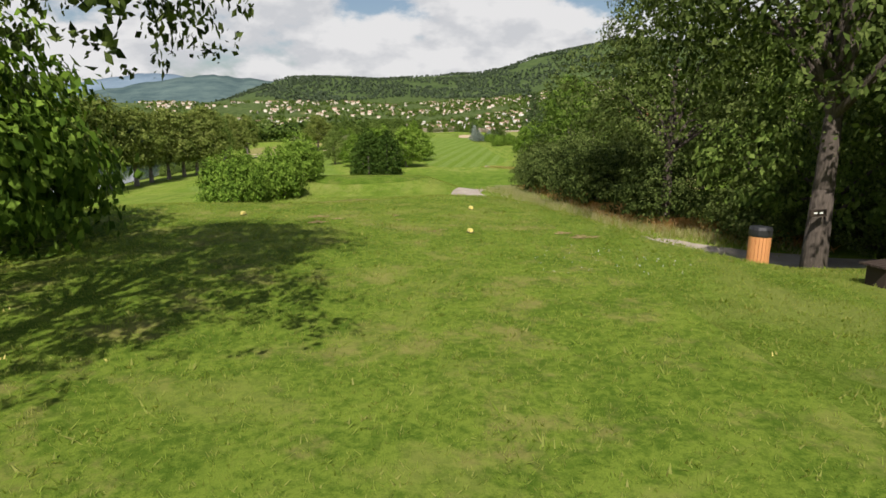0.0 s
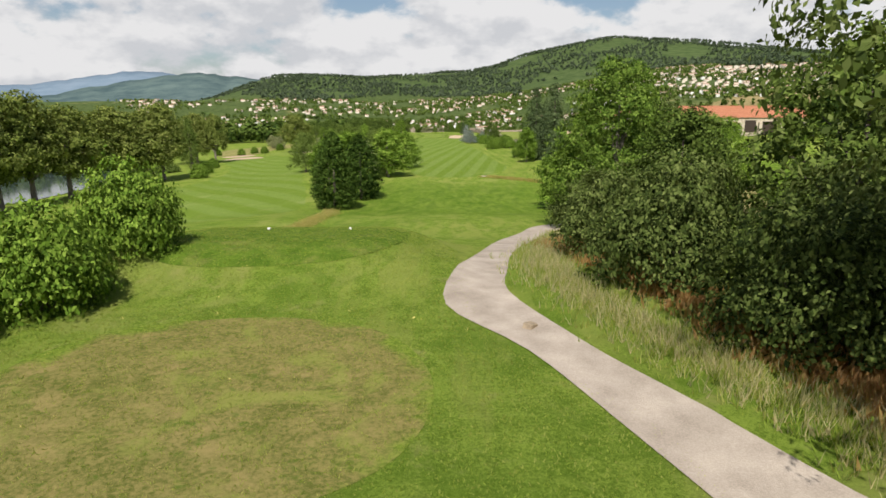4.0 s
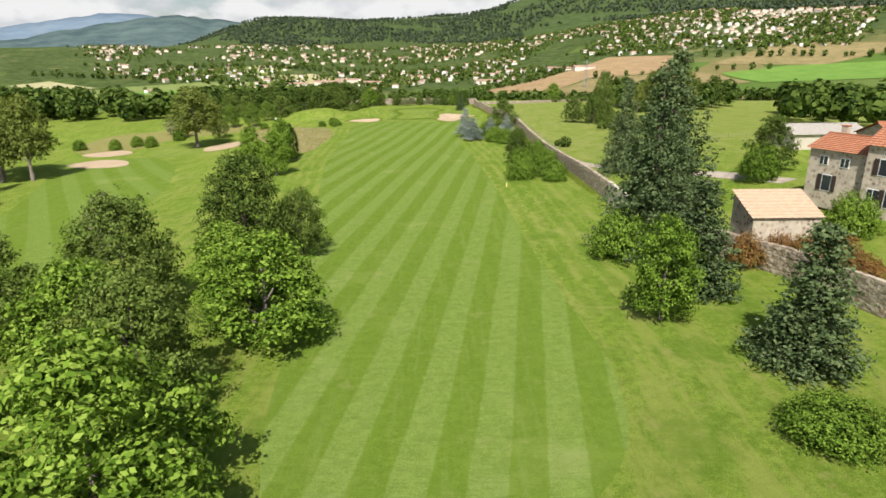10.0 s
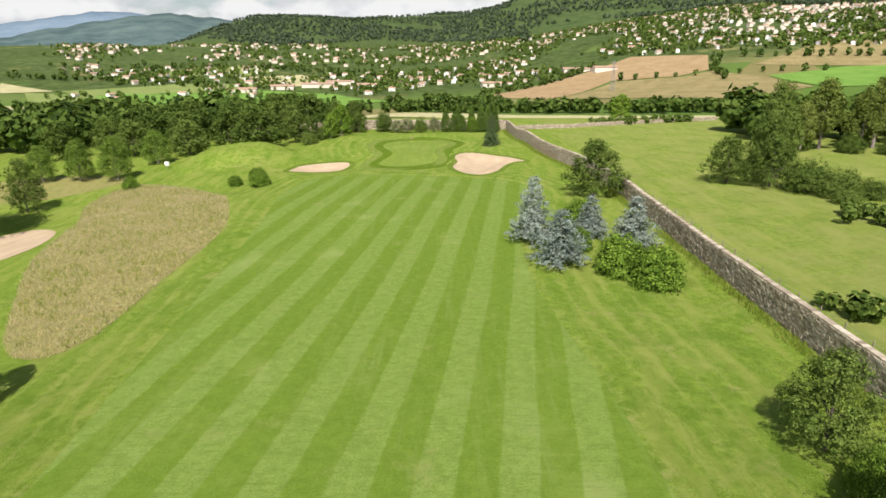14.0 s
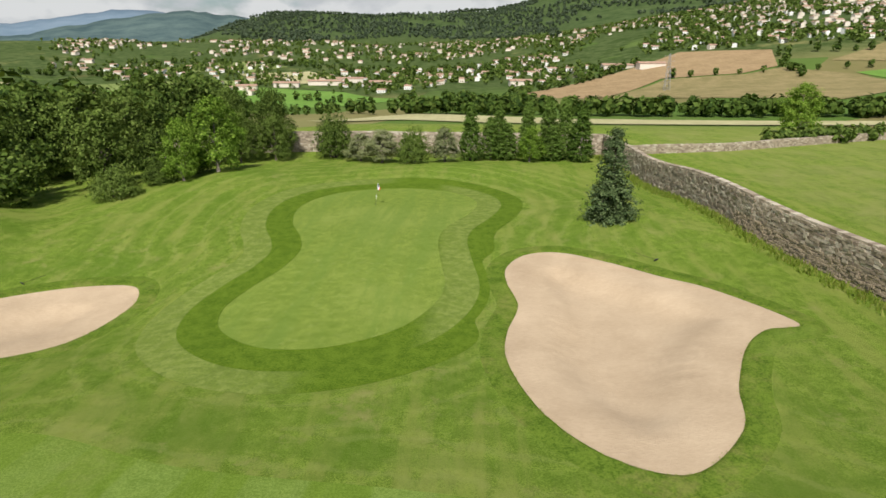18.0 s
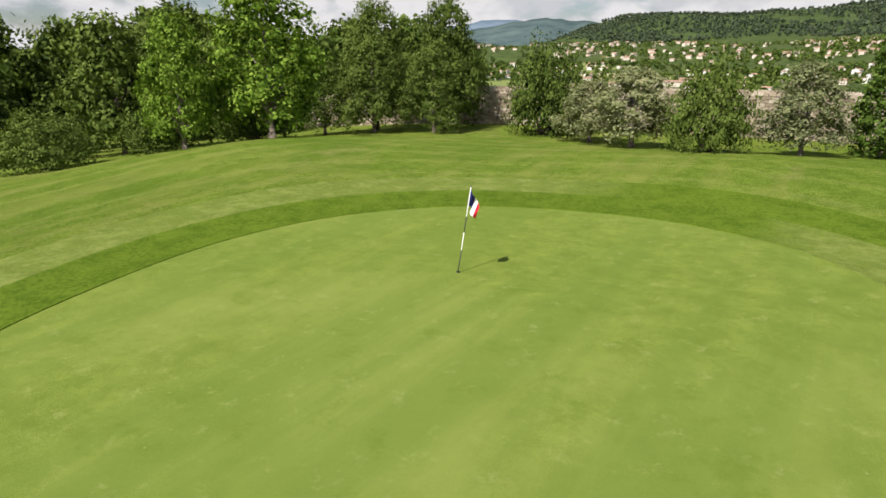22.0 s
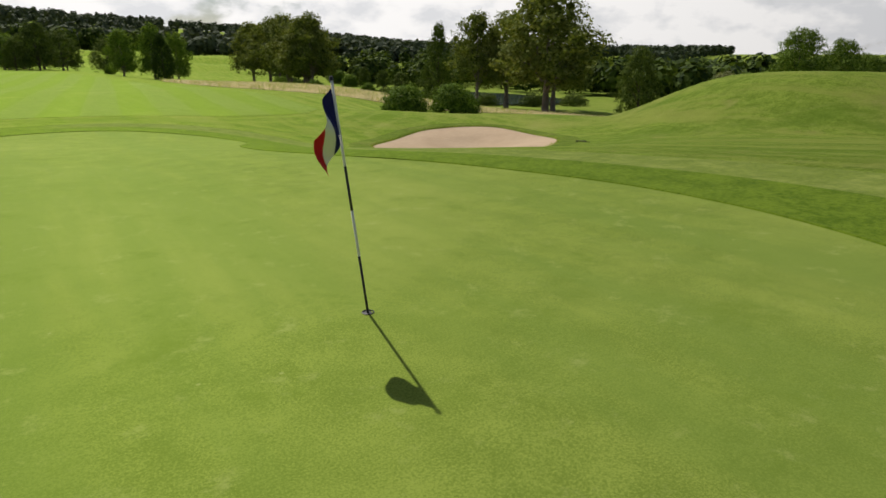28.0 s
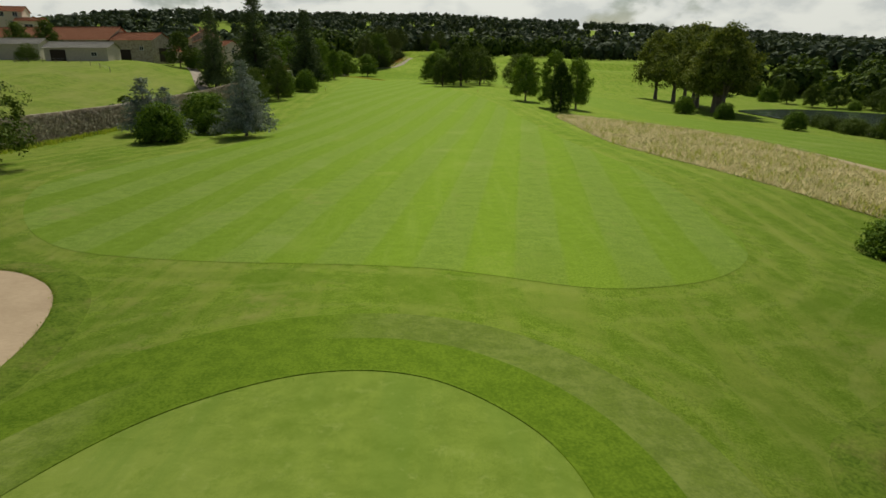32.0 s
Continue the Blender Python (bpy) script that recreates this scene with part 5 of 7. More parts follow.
def make_stone_islands():
    g = Mat("field_stone_mix", 0.92, 0.12)
    r = g.island()
    c = g.ramp(r, (0.0, (0.23, 0.18, 0.13)), (0.45, (0.35, 0.285, 0.21)), (0.8, (0.44, 0.37, 0.285)), (1.0, (0.54, 0.47, 0.375)))
    n = g.noise(5, 6, 0.7)
    c = g.mix(g.math("MULTIPLY", g.step(n, 0.45, 0.7), 0.5), c, (0.17, 0.15, 0.12))
    g.colour(c)
    g.bumpy(g.noise(9, 6, 0.7), 0.7, 0.05)
    return g.m


M_STONE_I = make_stone_islands()
M_MORTAR = make_gravel("lime_mortar", (0.20, 0.165, 0.13), (0.33, 0.28, 0.22))
COURSE_WALL = [(51.5, -233), (49, -221), (41.2, -203), (40.2, -190), (39.3, -150), (39.6, -108), (39.6, -60), (37.8, -40), (34.2, -24), (31.4, -10), (29.4, 12), (29.0, 32.5)]
stone_wall("wall_east", COURSE_WALL, 3.0, 0.55, "long high field-stone wall along the fairway", (-26, -8, 1), 0.22, (-197.5, -185))
stone_wall("wall_north", [(29.0, 33), (-40, 33.5)], 2.9, 0.5, "pale field-stone wall behind the green")
stone_wall("wall_farm", [(74, -276), (64.4, -270.5), (57, -264.6), (51, -258)], 3.4, 0.55, "high field-stone wall round the farm orchard")
stone_wall("wall_field", [(31, 33), (49, 38), (74, 50), (111, 69)], 1.1, 0.5, "low dry-stone wall between the pastures")


def build_gate_panel():
    """The smooth rendered stretch of the wall."""
    me = box_mesh("wall_panel", M_RENDER, 39.0, 39.62, -197, -185.5, -0.4, 3.35, 0.03)
    ob = new("wall_panel", me)
    ob.location = (0.45, 0, ground_z(40, -191))
    ob.rotation_euler = (0, 0, 0)
    tagged(ob, "smooth cement-rendered stretch of the stone wall", "wall", kind="structure")


build_gate_panel()


# ---- farm ----
def gable_house(name, x, y, turn, lx, ly, eave, rise, wall_mat, label, openings=(), over=0.5, chimney=None, roof_mat=None, base=-0.6, z=None):
    """A house: walls with gables, two roof planes of tiles in rows, ridge, openings with frame, pane and shutters."""
    e = new(name)
    e.location = (x, y, ground_z(x, y) if z is None else z)
    e.rotation_euler = (0, 0, radians(turn))
    hx, hy = lx / 2, ly / 2
    v = [(-hx, -hy, base), (hx, -hy, base), (hx, hy, base), (-hx, hy, base), (-hx, -hy, eave), (hx, -hy, eave), (hx, hy, eave), (-hx, hy, eave), (-hx, 0, eave + rise), (hx, 0, eave + rise)]
    f = [(0, 1, 5, 4), (1, 2, 6, 9, 5), (2, 3, 7, 6), (3, 0, 4, 8, 7)]
    part("wall", mesh_from("wall", v, f, wall_mat), e)
    slope = math.atan2(rise, hy)
    run = math.hypot(hy, rise) + over
    n = max(6, int(run / 0.42))
    for side in (-1, 1):
        v, f = [], []
        k = int((lx + 2 * over) / (0.30 if lx < 40 else 0.6))
        for i in range(n):
            for d, lift in ((i / n * run, 0.06), ((i + 1) / n * run, 0.15)):
                yy, zz = side * d * math.cos(slope), eave + rise - d * math.sin(slope) + lift
                for q in range(k + 1):
                    v.append((-hx - over + (lx + 2 * over) * q / k, yy, zz + (0.06 if q % 2 else 0.0)))
        for r in range(2 * n - 1):
            o = r * (k + 1)
            f += [(o + q, o + q + 1, o + k + 2 + q, o + k + 1 + q) for q in range(k)]
        part("roof", mesh_from("roof", v, f, roof_mat or M_TILE), e)
    part("ridge", box_mesh("ridge", roof_mat or M_TILE, -hx - over, hx + over, -0.16, 0.16, eave + rise + 0.05, eave + rise + 0.26, 0.05), e)
    if chimney:
        cx, cy, hgt = chimney
        zc = eave + rise - abs(cy) * rise / hy
        ch = part("chimney", box_mesh("chimney", wall_mat, cx - 0.4, cx + 0.4, cy - 0.35, cy + 0.35, zc - 0.3, zc + hgt, 0.03), e)
        part("chimney_cap", box_mesh("chimney_cap", M_TILE, cx - 0.48, cx + 0.48, cy - 0.42, cy + 0.42, zc + hgt, zc + hgt + 0.12, 0.02), ch)
    for side, along_, z0, w, hgt, kind in openings:
        win = new("door" if kind == "door" else "window")
        win.parent = e
        loc = {"s": (along_, -hy, z0), "n": (along_, hy, z0), "w": (-hx, along_, z0), "e": (hx, along_, z0)}[side]
        rot = {"s": 0, "n": math.pi, "w": -math.pi / 2, "e": math.pi / 2}[side]
        win.location, win.rotation_euler = loc, (0, 0, rot)
        part("frame", box_mesh("frame", M_WHITE if kind != "barn" else M_DARKWOOD_SHADE, -w / 2 - 0.1, w / 2 + 0.1, -0.06, 0.05, -0.1, hgt + 0.1, 0.01), win)
        part("pane", box_mesh("pane", M_GLASS if kind != "barn" else M_DARKWOOD_SHADE, -w / 2, w / 2, -0.08, 0.0, 0, hgt), win)
        if kind == "shut":
            for sx in (-1, 1):
                part("shutter", box_mesh("shutter", M_DARKWOOD_SHADE, sx * (w / 2 + 0.12 + w / 4) - w / 4, sx * (w / 2 + 0.12 + w / 4) + w / 4, -0.12, -0.065, -0.05, hgt + 0.05, 0.01), win)
        if kind == "bar":
            part("glazing_bar", box_mesh("glazing_bar", M_WHITE, -0.03, 0.03, -0.10, -0.082, 0, hgt), win)
    return tagged(e, label, "house" if "barn" not in name and "shed" not in name else "barn")


PHOTINIA = [bush_meshes(141, 4, 7, 5000, 0.12, LEAF["red"], M_BARK, 30)]


def lean_to():
    """Low stone shed against the garden wall under one tan roof slope."""
    e = new("garden_shed")
    e.location = (50.8, -214.3, 0.0)
    e.rotation_euler = (0, 0, radians(3))
    hx, hy, zb = 3.8, 2.3, ground_z(50.8, -214.3) - 0.8
    v = [(-hx, -hy, zb), (hx, -hy, zb), (hx, hy, zb), (-hx, hy, zb), (-hx, -hy, 7.25), (hx, -hy, 7.25), (hx, hy, 9.2), (-hx, hy, 9.2)]
    part("wall", mesh_from("wall", v, [(0, 1, 5, 4), (1, 2, 6, 5), (2, 3, 7, 6), (3, 0, 4, 7)], M_RUBBLE), e)
    v, f, n, k = [], [], 9, 24
    for i in range(n):
        for d, up in ((i / n, 0.16), ((i + 1) / n, 0.05)):
            v += [(-hx - 0.3 + (2 * hx + 0.6) * q / k, -hy - 0.35 + (2 * hy + 0.6) * d, 7.12 + 2.18 * d + up + (0.05 if q % 2 else 0.0)) for q in range(k + 1)]
    for r in range(2 * n - 1):
        f += [(r * (k + 1) + q, r * (k + 1) + q + 1, (r + 1) * (k + 1) + q + 1, (r + 1) * (k + 1) + q) for q in range(k)]
    part("roof", mesh_from("roof", v, f, M_TAN_TILE), e)
    part("door", box_mesh("door", M_DARKWOOD_SHADE, 1.4, 2.4, -hy - 0.06, -hy + 0.02, zb + 0.9, zb + 2.9, 0.01), e)
    tagged(e, "low stone garden shed with a tan tiled lean-to roof", "shed")


def build_farm():
    gz = 6.0
    gable_house("farmhouse", 69.7, -212.8, -63.4, 12.1, 8.4, 8.2, 2.5, M_RUBBLE, "two-storey rubble-stone farmhouse with a red tile roof",
                [("s", -3.9, 4.8, 1.1, 1.8, "shut"), ("s", -4.6, 1.5, 1.3, 1.5, "bar"), ("s", -2.7, 1.2, 1.1, 1.9, "shut"), ("s", -3.9, 7.1, 0.5, 0.4, "bar"), ("s", -0.9, 7.1, 0.5, 0.4, "bar"), ("s", 2.2, 7.0, 0.6, 0.5, "bar"), ("s", 1.9, 4.2, 1.0, 2.1, "barn"), ("s", 1.8, 1.3, 1.1, 1.7, "bar"), ("s", 5.0, 4.8, 0.5, 0.5, "bar"),
                 ("e", 0.2, 7.0, 0.5, 0.6, "bar"), ("e", -1.6, 4.6, 0.9, 0.7, "bar"), ("w", 1.0, 4.6, 0.9, 1.4, "shut"),
                 ("n", -4, 4.6, 1.0, 1.6, "shut"), ("n", 0, 4.6, 1.0, 1.6, "shut"), ("n", 4, 4.6, 1.0, 1.6, "shut"), ("n", -4, 1.2, 1.0, 1.6, "shut"), ("n", 1, 1.2, 1.2, 2.1, "door")], chimney=(0.6, 0.8, 1.2), z=gz)
    gable_house("farmhouse_wing", 65.7, -203.9, -66, 7.4, 7.4, 6.8, 1.5, M_RUBBLE, "lower stone wing of the farmhouse with tile roof",
                [("s", -1.7, 4.9, 1.0, 1.0, "bar"), ("s", 1.0, 4.9, 1.0, 1.0, "bar"), ("s", -0.9, 1.7, 1.1, 1.9, "shut"), ("w", 0, 4.8, 0.9, 1.0, "bar"), ("n", 0, 4.6, 1.0, 1.4, "shut")], chimney=(-2.4, 0.5, 1.3), z=gz)
    gable_house("outbuilding", 71.5, -229.2, -25, 13, 7.4, 6.2, 1.6, M_CREAM, "low rendered outbuilding before the farmhouse with an orange tile roof", [("s", -2.4, 3.4, 1.3, 1.6, "bar"), ("s", 2.0, 4.2, 1.8, 0.8, "bar"), ("s", 4.6, 3.4, 1.2, 1.4, "bar"), ("w", 0, 3.4, 1.2, 1.4, "bar")], z=gz)
    gable_house("outbuilding", 88.0, -219.0, 38, 14, 8, 4.4, 1.6, M_CREAM, "low rendered outbuilding with an orange tile roof", [("s", -4, 1.2, 1.4, 1.4, "bar"), ("s", 1, 2.0, 1.6, 0.8, "bar"), ("s", 4.5, 1.2, 1.2, 1.4, "bar")], z=gz)
    gable_house("outbuilding", 96, -209, -48, 9, 7, 4.2, 1.5, M_CREAM, "small rendered outbuilding with an orange tile roof", [("s", 0, 1.2, 1.4, 1.4, "bar")], z=gz)
    # Its open fronts are flat dark slabs standing in for the shaded inside.
    barn = gable_house("long_barn", 106.1, -198.0, -6, 38, 13, 7.2, 3.4, M_RUBBLE, "long open-fronted stone barn with a red tile roof",
                       [("s", 1.8, 2.6, 3.2, 3.6, "barn"), ("s", 8, 0.2, 5.0, 5.6, "barn"), ("s", 14.6, 0.2, 5.6, 5.8, "barn"), ("n", -4, 0.2, 4.4, 4.0, "barn"), ("n", 6, 0.2, 4.4, 4.0, "barn")], z=gz)
    for px in (-1.4, 4.6, 11.2, 18.0):
        part("buttress", box_mesh("buttress", M_STONE_L, px - 0.5, px + 0.5, -7.6, -6.4, -0.4, 5.6, 0.08), barn)
    gable_house("cart_shed", 82.5, -167, 6, 14, 8, 3.2, 1.3, M_RENDER, "grey rendered cart shed with a pale sheet roof", [("n", 4, 0.1, 3.2, 2.6, "barn"), ("n", -4, 1.4, 1.2, 0.8, "bar")], roof_mat=M_SHEETROOF, z=7.4)
    gable_house("cart_shed", 101, -172, 8, 12, 7, 4.0, 1.2, M_RENDER, "grey rendered store with a pale sheet roof", [], roof_mat=M_SHEETROOF, z=7.6)
    gable_house("stone_barn", 80.8, -194.5, -6, 12, 11, 5.6, 2.0, M_RUBBLE, "brown stone barn with a rusty tile roof", [("w", 0, 0.1, 4.0, 3.4, "barn"), ("n", 2, 0.1, 3.2, 3.0, "barn"), ("n", -3, 3.0, 1.0, 1.0, "bar")], z=7.4)
    gable_house("villa", 146, -238, 18, 12, 10, 6.0, 1.8, M_CREAM, "cream rendered villa on the slope above the farm", [("n", -4, 4.4, 1.4, 1.5, "bar"), ("n", 0, 4.4, 1.4, 1.5, "bar"), ("n", 4, 4.4, 1.4, 1.5, "bar"), ("n", -3, 1.0, 1.4, 1.9, "bar"), ("n", 3, 1.0, 1.4, 1.9, "bar")], z=17.4)
    gable_house("villa_wing", 136.5, -236, 18, 8, 8, 3.6, 1.2, M_CREAM, "low cream wing of the villa on the slope", [("n", 0, 1.0, 2.4, 1.6, "bar")], z=16.6)
    gable_house("villa_garage", 155, -231, 18, 11, 8, 3.4, 1.2, M_CREAM, "low cream garage of the villa with a pale roof", [("n", -2, 0.6, 2.6, 2.2, "bar")], roof_mat=M_SHEETROOF, z=16.4)
    for x, y, h, w in ((101, -184, 11.5, 8.6), (110, -186, 11, 9.4), (119, -186.5, 9.4, 9.4), (129, -188, 8.6, 9), (138, -190, 8.8, 9)):
        put(OAKM, OAK_D, "oak_tree", x, y, h, w, "dark tree behind the farm sheds", "tree", "trees behind the sheds")
    put(WILD, (5, 8), "elder_bush", 93.0, -162.0, 4.2, 5.4, "dark elder bush against the shed wall", "bush")
    lean_to()
    sheet("farm_track", spline([(41.6, -126), (43.4, -142), (46.8, -152), (51.0, -160), (55.4, -170), (60.5, -182), (64.5, -190)], False, 4) + spline([(67.5, -189), (63.0, -180.5), (57.8, -169), (53.4, -158.6), (49.2, -150.6), (46.0, -141), (44.0, -126)], False, 4), M_PATH, 0.04, 2.0, None, "pale earth track to the farm beside the wall", "path")
    for x, y, h, w in ((63, -186, 6.2, 6), (59.2, -214.6, 5.6, 6.0), (69, -240, 6, 6), (76, -248, 8, 8), (83, -243, 7, 8), (92, -258, 4, 7), (100, -252, 4.4, 7)):
        put(HEDGE, (4, 7), "garden_bush", x, y, h, w, "leafy garden bush by the farmhouse", "bush", "garden bushes at the farm")
    for x, y, h, w in ((46.6, -217.6, 4.4, 4.2), (49.4, -218.4, 4.2, 4.2), (52.2, -218.6, 3.6, 4.2), (53.0, -222.0, 2.8, 4.0), (54.6, -224.6, 2.7, 4.2), (55.6, -219.6, 3.0, 3.8)):
        put(PHOTINIA, (4, 7), "photinia_bush", x, y, h, w, "rusty red-leaved photinia bush along the garden wall", "bush", "photinia hedge")
    put(OAK, OAK_D, "oak_tree", 66.0, -183, 9.4, 8.4, "round dark tree beside the farmhouse", "tree")


def make_rubble():
    g = Mat("rubble_masonry", 0.93, 0.1)
    vor = g.nt.nodes.new("ShaderNodeTexVoronoi")
    vor.inputs["Scale"].default_value = 2.1
    g.link(g.pos, vor.inputs["Vector"])
    sepc = g.nt.nodes.new("ShaderNodeSeparateColor")
    g.link(vor.outputs["Color"], sepc.inputs[0])
    c = g.ramp(sepc.outputs[0], (0.0, (0.19, 0.15, 0.115)), (0.4, (0.32, 0.26, 0.19)), (0.75, (0.44, 0.37, 0.28)), (1.0, (0.54, 0.47, 0.37)))
    edge = g.step(vor.outputs["Distance"], 0.28, 0.48)
    c = g.mix(g.math("MULTIPLY", edge, 0.7), c, (0.48, 0.42, 0.33))
    g.colour(c)
    g.bumpy(vor.outputs["Distance"], -0.6, 0.12)
    return g.m


M_RUBBLE = make_rubble()
M_TAN_TILE = make_stone("tan_tiles", (0.40, 0.27, 0.18), (0.52, 0.37, 0.26), (0.60, 0.45, 0.33), 2.0)
M_SHEETROOF = make_paint("sheet_roof", (0.40, 0.37, 0.33), 0.7, 0.2, 0.25)
build_farm()


# ---- far valley: town, fields, woods ----
def polar(az, d):
    """Place at a bearing from the middle of the hole (degrees clockwise from +y)."""
    return math.sin(math.radians(az)) * d, -150 + math.cos(math.radians(az)) * d


def house_meshes(seed, wall):
    rng = random.Random(seed)
    lx, ly, eave = rng.uniform(11, 17), rng.uniform(8, 10.5), rng.uniform(3.4, 6.4)
    hx, hy, rise, o = lx / 2, ly / 2, rng.uniform(1.5, 2.2), 0.5
    v = [(-hx, -hy, -2), (hx, -hy, -2), (hx, hy, -2), (-hx, hy, -2), (-hx, -hy, eave), (hx, -hy, eave), (hx, hy, eave), (-hx, hy, eave), (-hx, 0, eave + rise), (hx, 0, eave + rise)]
    walls = mesh_from("wall", v, [(0, 1, 5, 4), (1, 2, 6, 9, 5), (2, 3, 7, 6), (3, 0, 4, 8, 7)], wall)
    r = [(-hx - o, -hy - o, eave - 0.1), (hx + o, -hy - o, eave - 0.1), (hx + o, 0, eave + rise + 0.15), (-hx - o, 0, eave + rise + 0.15), (hx + o, hy + o, eave - 0.1), (-hx - o, hy + o, eave - 0.1),
         (-hx - o, -hy - o, eave - 0.35), (hx + o, -hy - o, eave - 0.35), (hx + o, hy + o, eave - 0.35), (-hx - o, hy + o, eave - 0.35)]
    roof = mesh_from("roof", r, [(0, 1, 2, 3), (3, 2, 4, 5), (6, 7, 1, 0), (5, 4, 8, 9)], M_TILE_FAR)
    return walls, roof, hx, hy


PANE = box_mesh("window", M_GLASS, -0.8, 0.8, -0.05, 0.05, 0.9, 2.6)


M_TILE_FAR = make_stone("faded_roof_tiles", (0.27, 0.165, 0.115), (0.38, 0.25, 0.18), (0.48, 0.36, 0.28), 0.3)
M_WALL_A = make_paint("pale_house_render", (0.68, 0.60, 0.51), 0.9, 0.1)
M_WALL_B = make_paint("white_house_render", (0.80, 0.78, 0.74), 0.9, 0.1)
HOUSES = [house_meshes(400 + i, M_WALL_A if i % 3 == 1 else M_WALL_B) for i in range(7)]


def town_spot(rng):
    """A place in the town: thickest on the slope ahead, thin to the west, a white estate to the east."""
    while True:
        az = rng.uniform(-31, 37)
        if az < -7:
            d = rng.uniform(1150, 1950) if rng.random() < 0.7 else rng.uniform(900, 1200)
            keep = 0.5
        elif az < 17:
            d = 880 + 950 * rng.random() ** 0.9
            keep = 1.0 if d < 1500 else 0.8
        else:
            d = rng.uniform(1020, 1560)
            keep = 1.0
        x, y = polar(az, d)
        if noise.noise((x * 0.006, y * 0.006, 5.0)) > -0.12 and rng.random() < keep:
            return x, y, d


def build_town():
    rng = random.Random(77)
    spots = []
    while len(spots) < 780:
        x, y, d = town_spot(rng)
        if all((x - a) ** 2 + (y - b) ** 2 > 330 for a, b, _ in spots):
            spots.append((x, y, d))
    while len(spots) < 940:
        x, y = polar(rng.uniform(20, 37), rng.uniform(1120, 1500))
        if all((x - a) ** 2 + (y - b) ** 2 > 300 for a, b, _ in spots):
            spots.append((x, y, 1900 + rng.random()))
    spots.sort(key=lambda s: s[2])
    jv, jr = [[], []], [[], []]
    for k, (x, y, d) in enumerate(spots):
        i, turn, sc = rng.randrange(7), rng.choice((0, 0.35, -0.3, 1.57, 1.2)) + rng.uniform(-0.2, 0.2), rng.uniform(0.55, 0.92)
        z = ground_z(x, y)
        if k < 290:
            e = new("town_house")
            e.location, e.rotation_euler, e.scale = (x, y, z), (0, 0, turn), (sc, sc, sc)
            part("wall", HOUSES[i][0], e)
            part("roof", HOUSES[i][1], e)
            for wx in (-0.55, -0.05, 0.5):
                part("window", PANE, e, loc=(wx * HOUSES[i][2], -HOUSES[i][3], 0))
            tagged(e, "pale rendered house with a tiled roof in the valley town" if i % 3 == 1 else "white rendered house with a tiled roof in the valley town", "house", "houses of the valley town")
        else:
            c, s = math.cos(turn) * sc, math.sin(turn) * sc
            for (vs, fs), me in ((jv, HOUSES[i][0]), (jr, HOUSES[i][1])):
                o = len(vs)
                vs += [(q.co.x * c - q.co.y * s + x, q.co.x * s + q.co.y * c + y, q.co.z * sc + z) for q in me.vertices]
                fs += [tuple(o + t for t in p.vertices) for p in me.polygons]
    e = new("distant_houses")
    part("wall", mesh_from("wall", *jv, M_WALL_A), e)
    part("roof", mesh_from("roof", *jr, M_TILE_FAR), e)
    tagged(e, "scattered distant pale houses with tiled roofs", "houses", kind="stuff")
    # long sheds at the foot of the town
    for az, d, w in ((-11, 1010, 46), (-9, 1040, 38), (-6.5, 1000, 30), (-14, 990, 34), (12.5, 950, 40), (15, 930, 34), (5, 900, 28), (-17, 960, 26)):
        x, y = polar(az, d)
        e = new("long_shed")
        e.location, e.rotation_euler, e.scale = (x, y, ground_z(x, y)), (0, 0, 0.14), (w / 14, 1.5, 0.95)
        part("wall", HOUSES[1][0], e)
        part("roof", HOUSES[1][1], e)
        tagged(e, "long pale shed with a low tiled roof", "shed", "long sheds below the town")


build_town()


def scatter_trees(name, spots, label, quads, seed, leaf, tall=(7, 13)):
    """Far trees: each a small ragged cloud of leaf blades, all in one mesh."""
    rng = np.random.default_rng(seed)
    spots = np.array(spots)
    n = len(spots)
    h = tall[0] + (tall[1] - tall[0]) * rng.random(n)
    idx = np.repeat(np.arange(n), quads)
    m = n * quads
    d = rng.normal(size=(m, 3))
    d /= np.linalg.norm(d, axis=1)[:, None]
    r = 0.6 + 0.45 * rng.random(m)
    hh = h[idx]
    wide = (0.30 + 0.16 * rng.random(n))[idx]
    pos = spots[idx] + np.stack([d[:, 0] * r * hh * wide, d[:, 1] * r * hh * wide, hh * 0.55 + d[:, 2] * r * hh * 0.45], 1)
    nrm = d + rng.normal(scale=0.4, size=(m, 3)) + np.array([0, 0, 0.3])
    nrm /= np.linalg.norm(nrm, axis=1)[:, None]
    a = np.cross(nrm, rng.normal(size=(m, 3)))
    a /= np.linalg.norm(a, axis=1)[:, None]
    b = np.cross(nrm, a)
    s = (hh * (0.20 + 0.10 * rng.random(m)) * (24 / quads) ** 0.5)[:, None]
    v = np.stack([pos - a * s, pos + b * s * 0.7, pos + a * s, pos - b * s * 0.7], 1).reshape(-1, 3)
    ob = new(name, quads_mesh(name, v, leaf))
    return tagged(ob, label, "trees", kind="stuff")


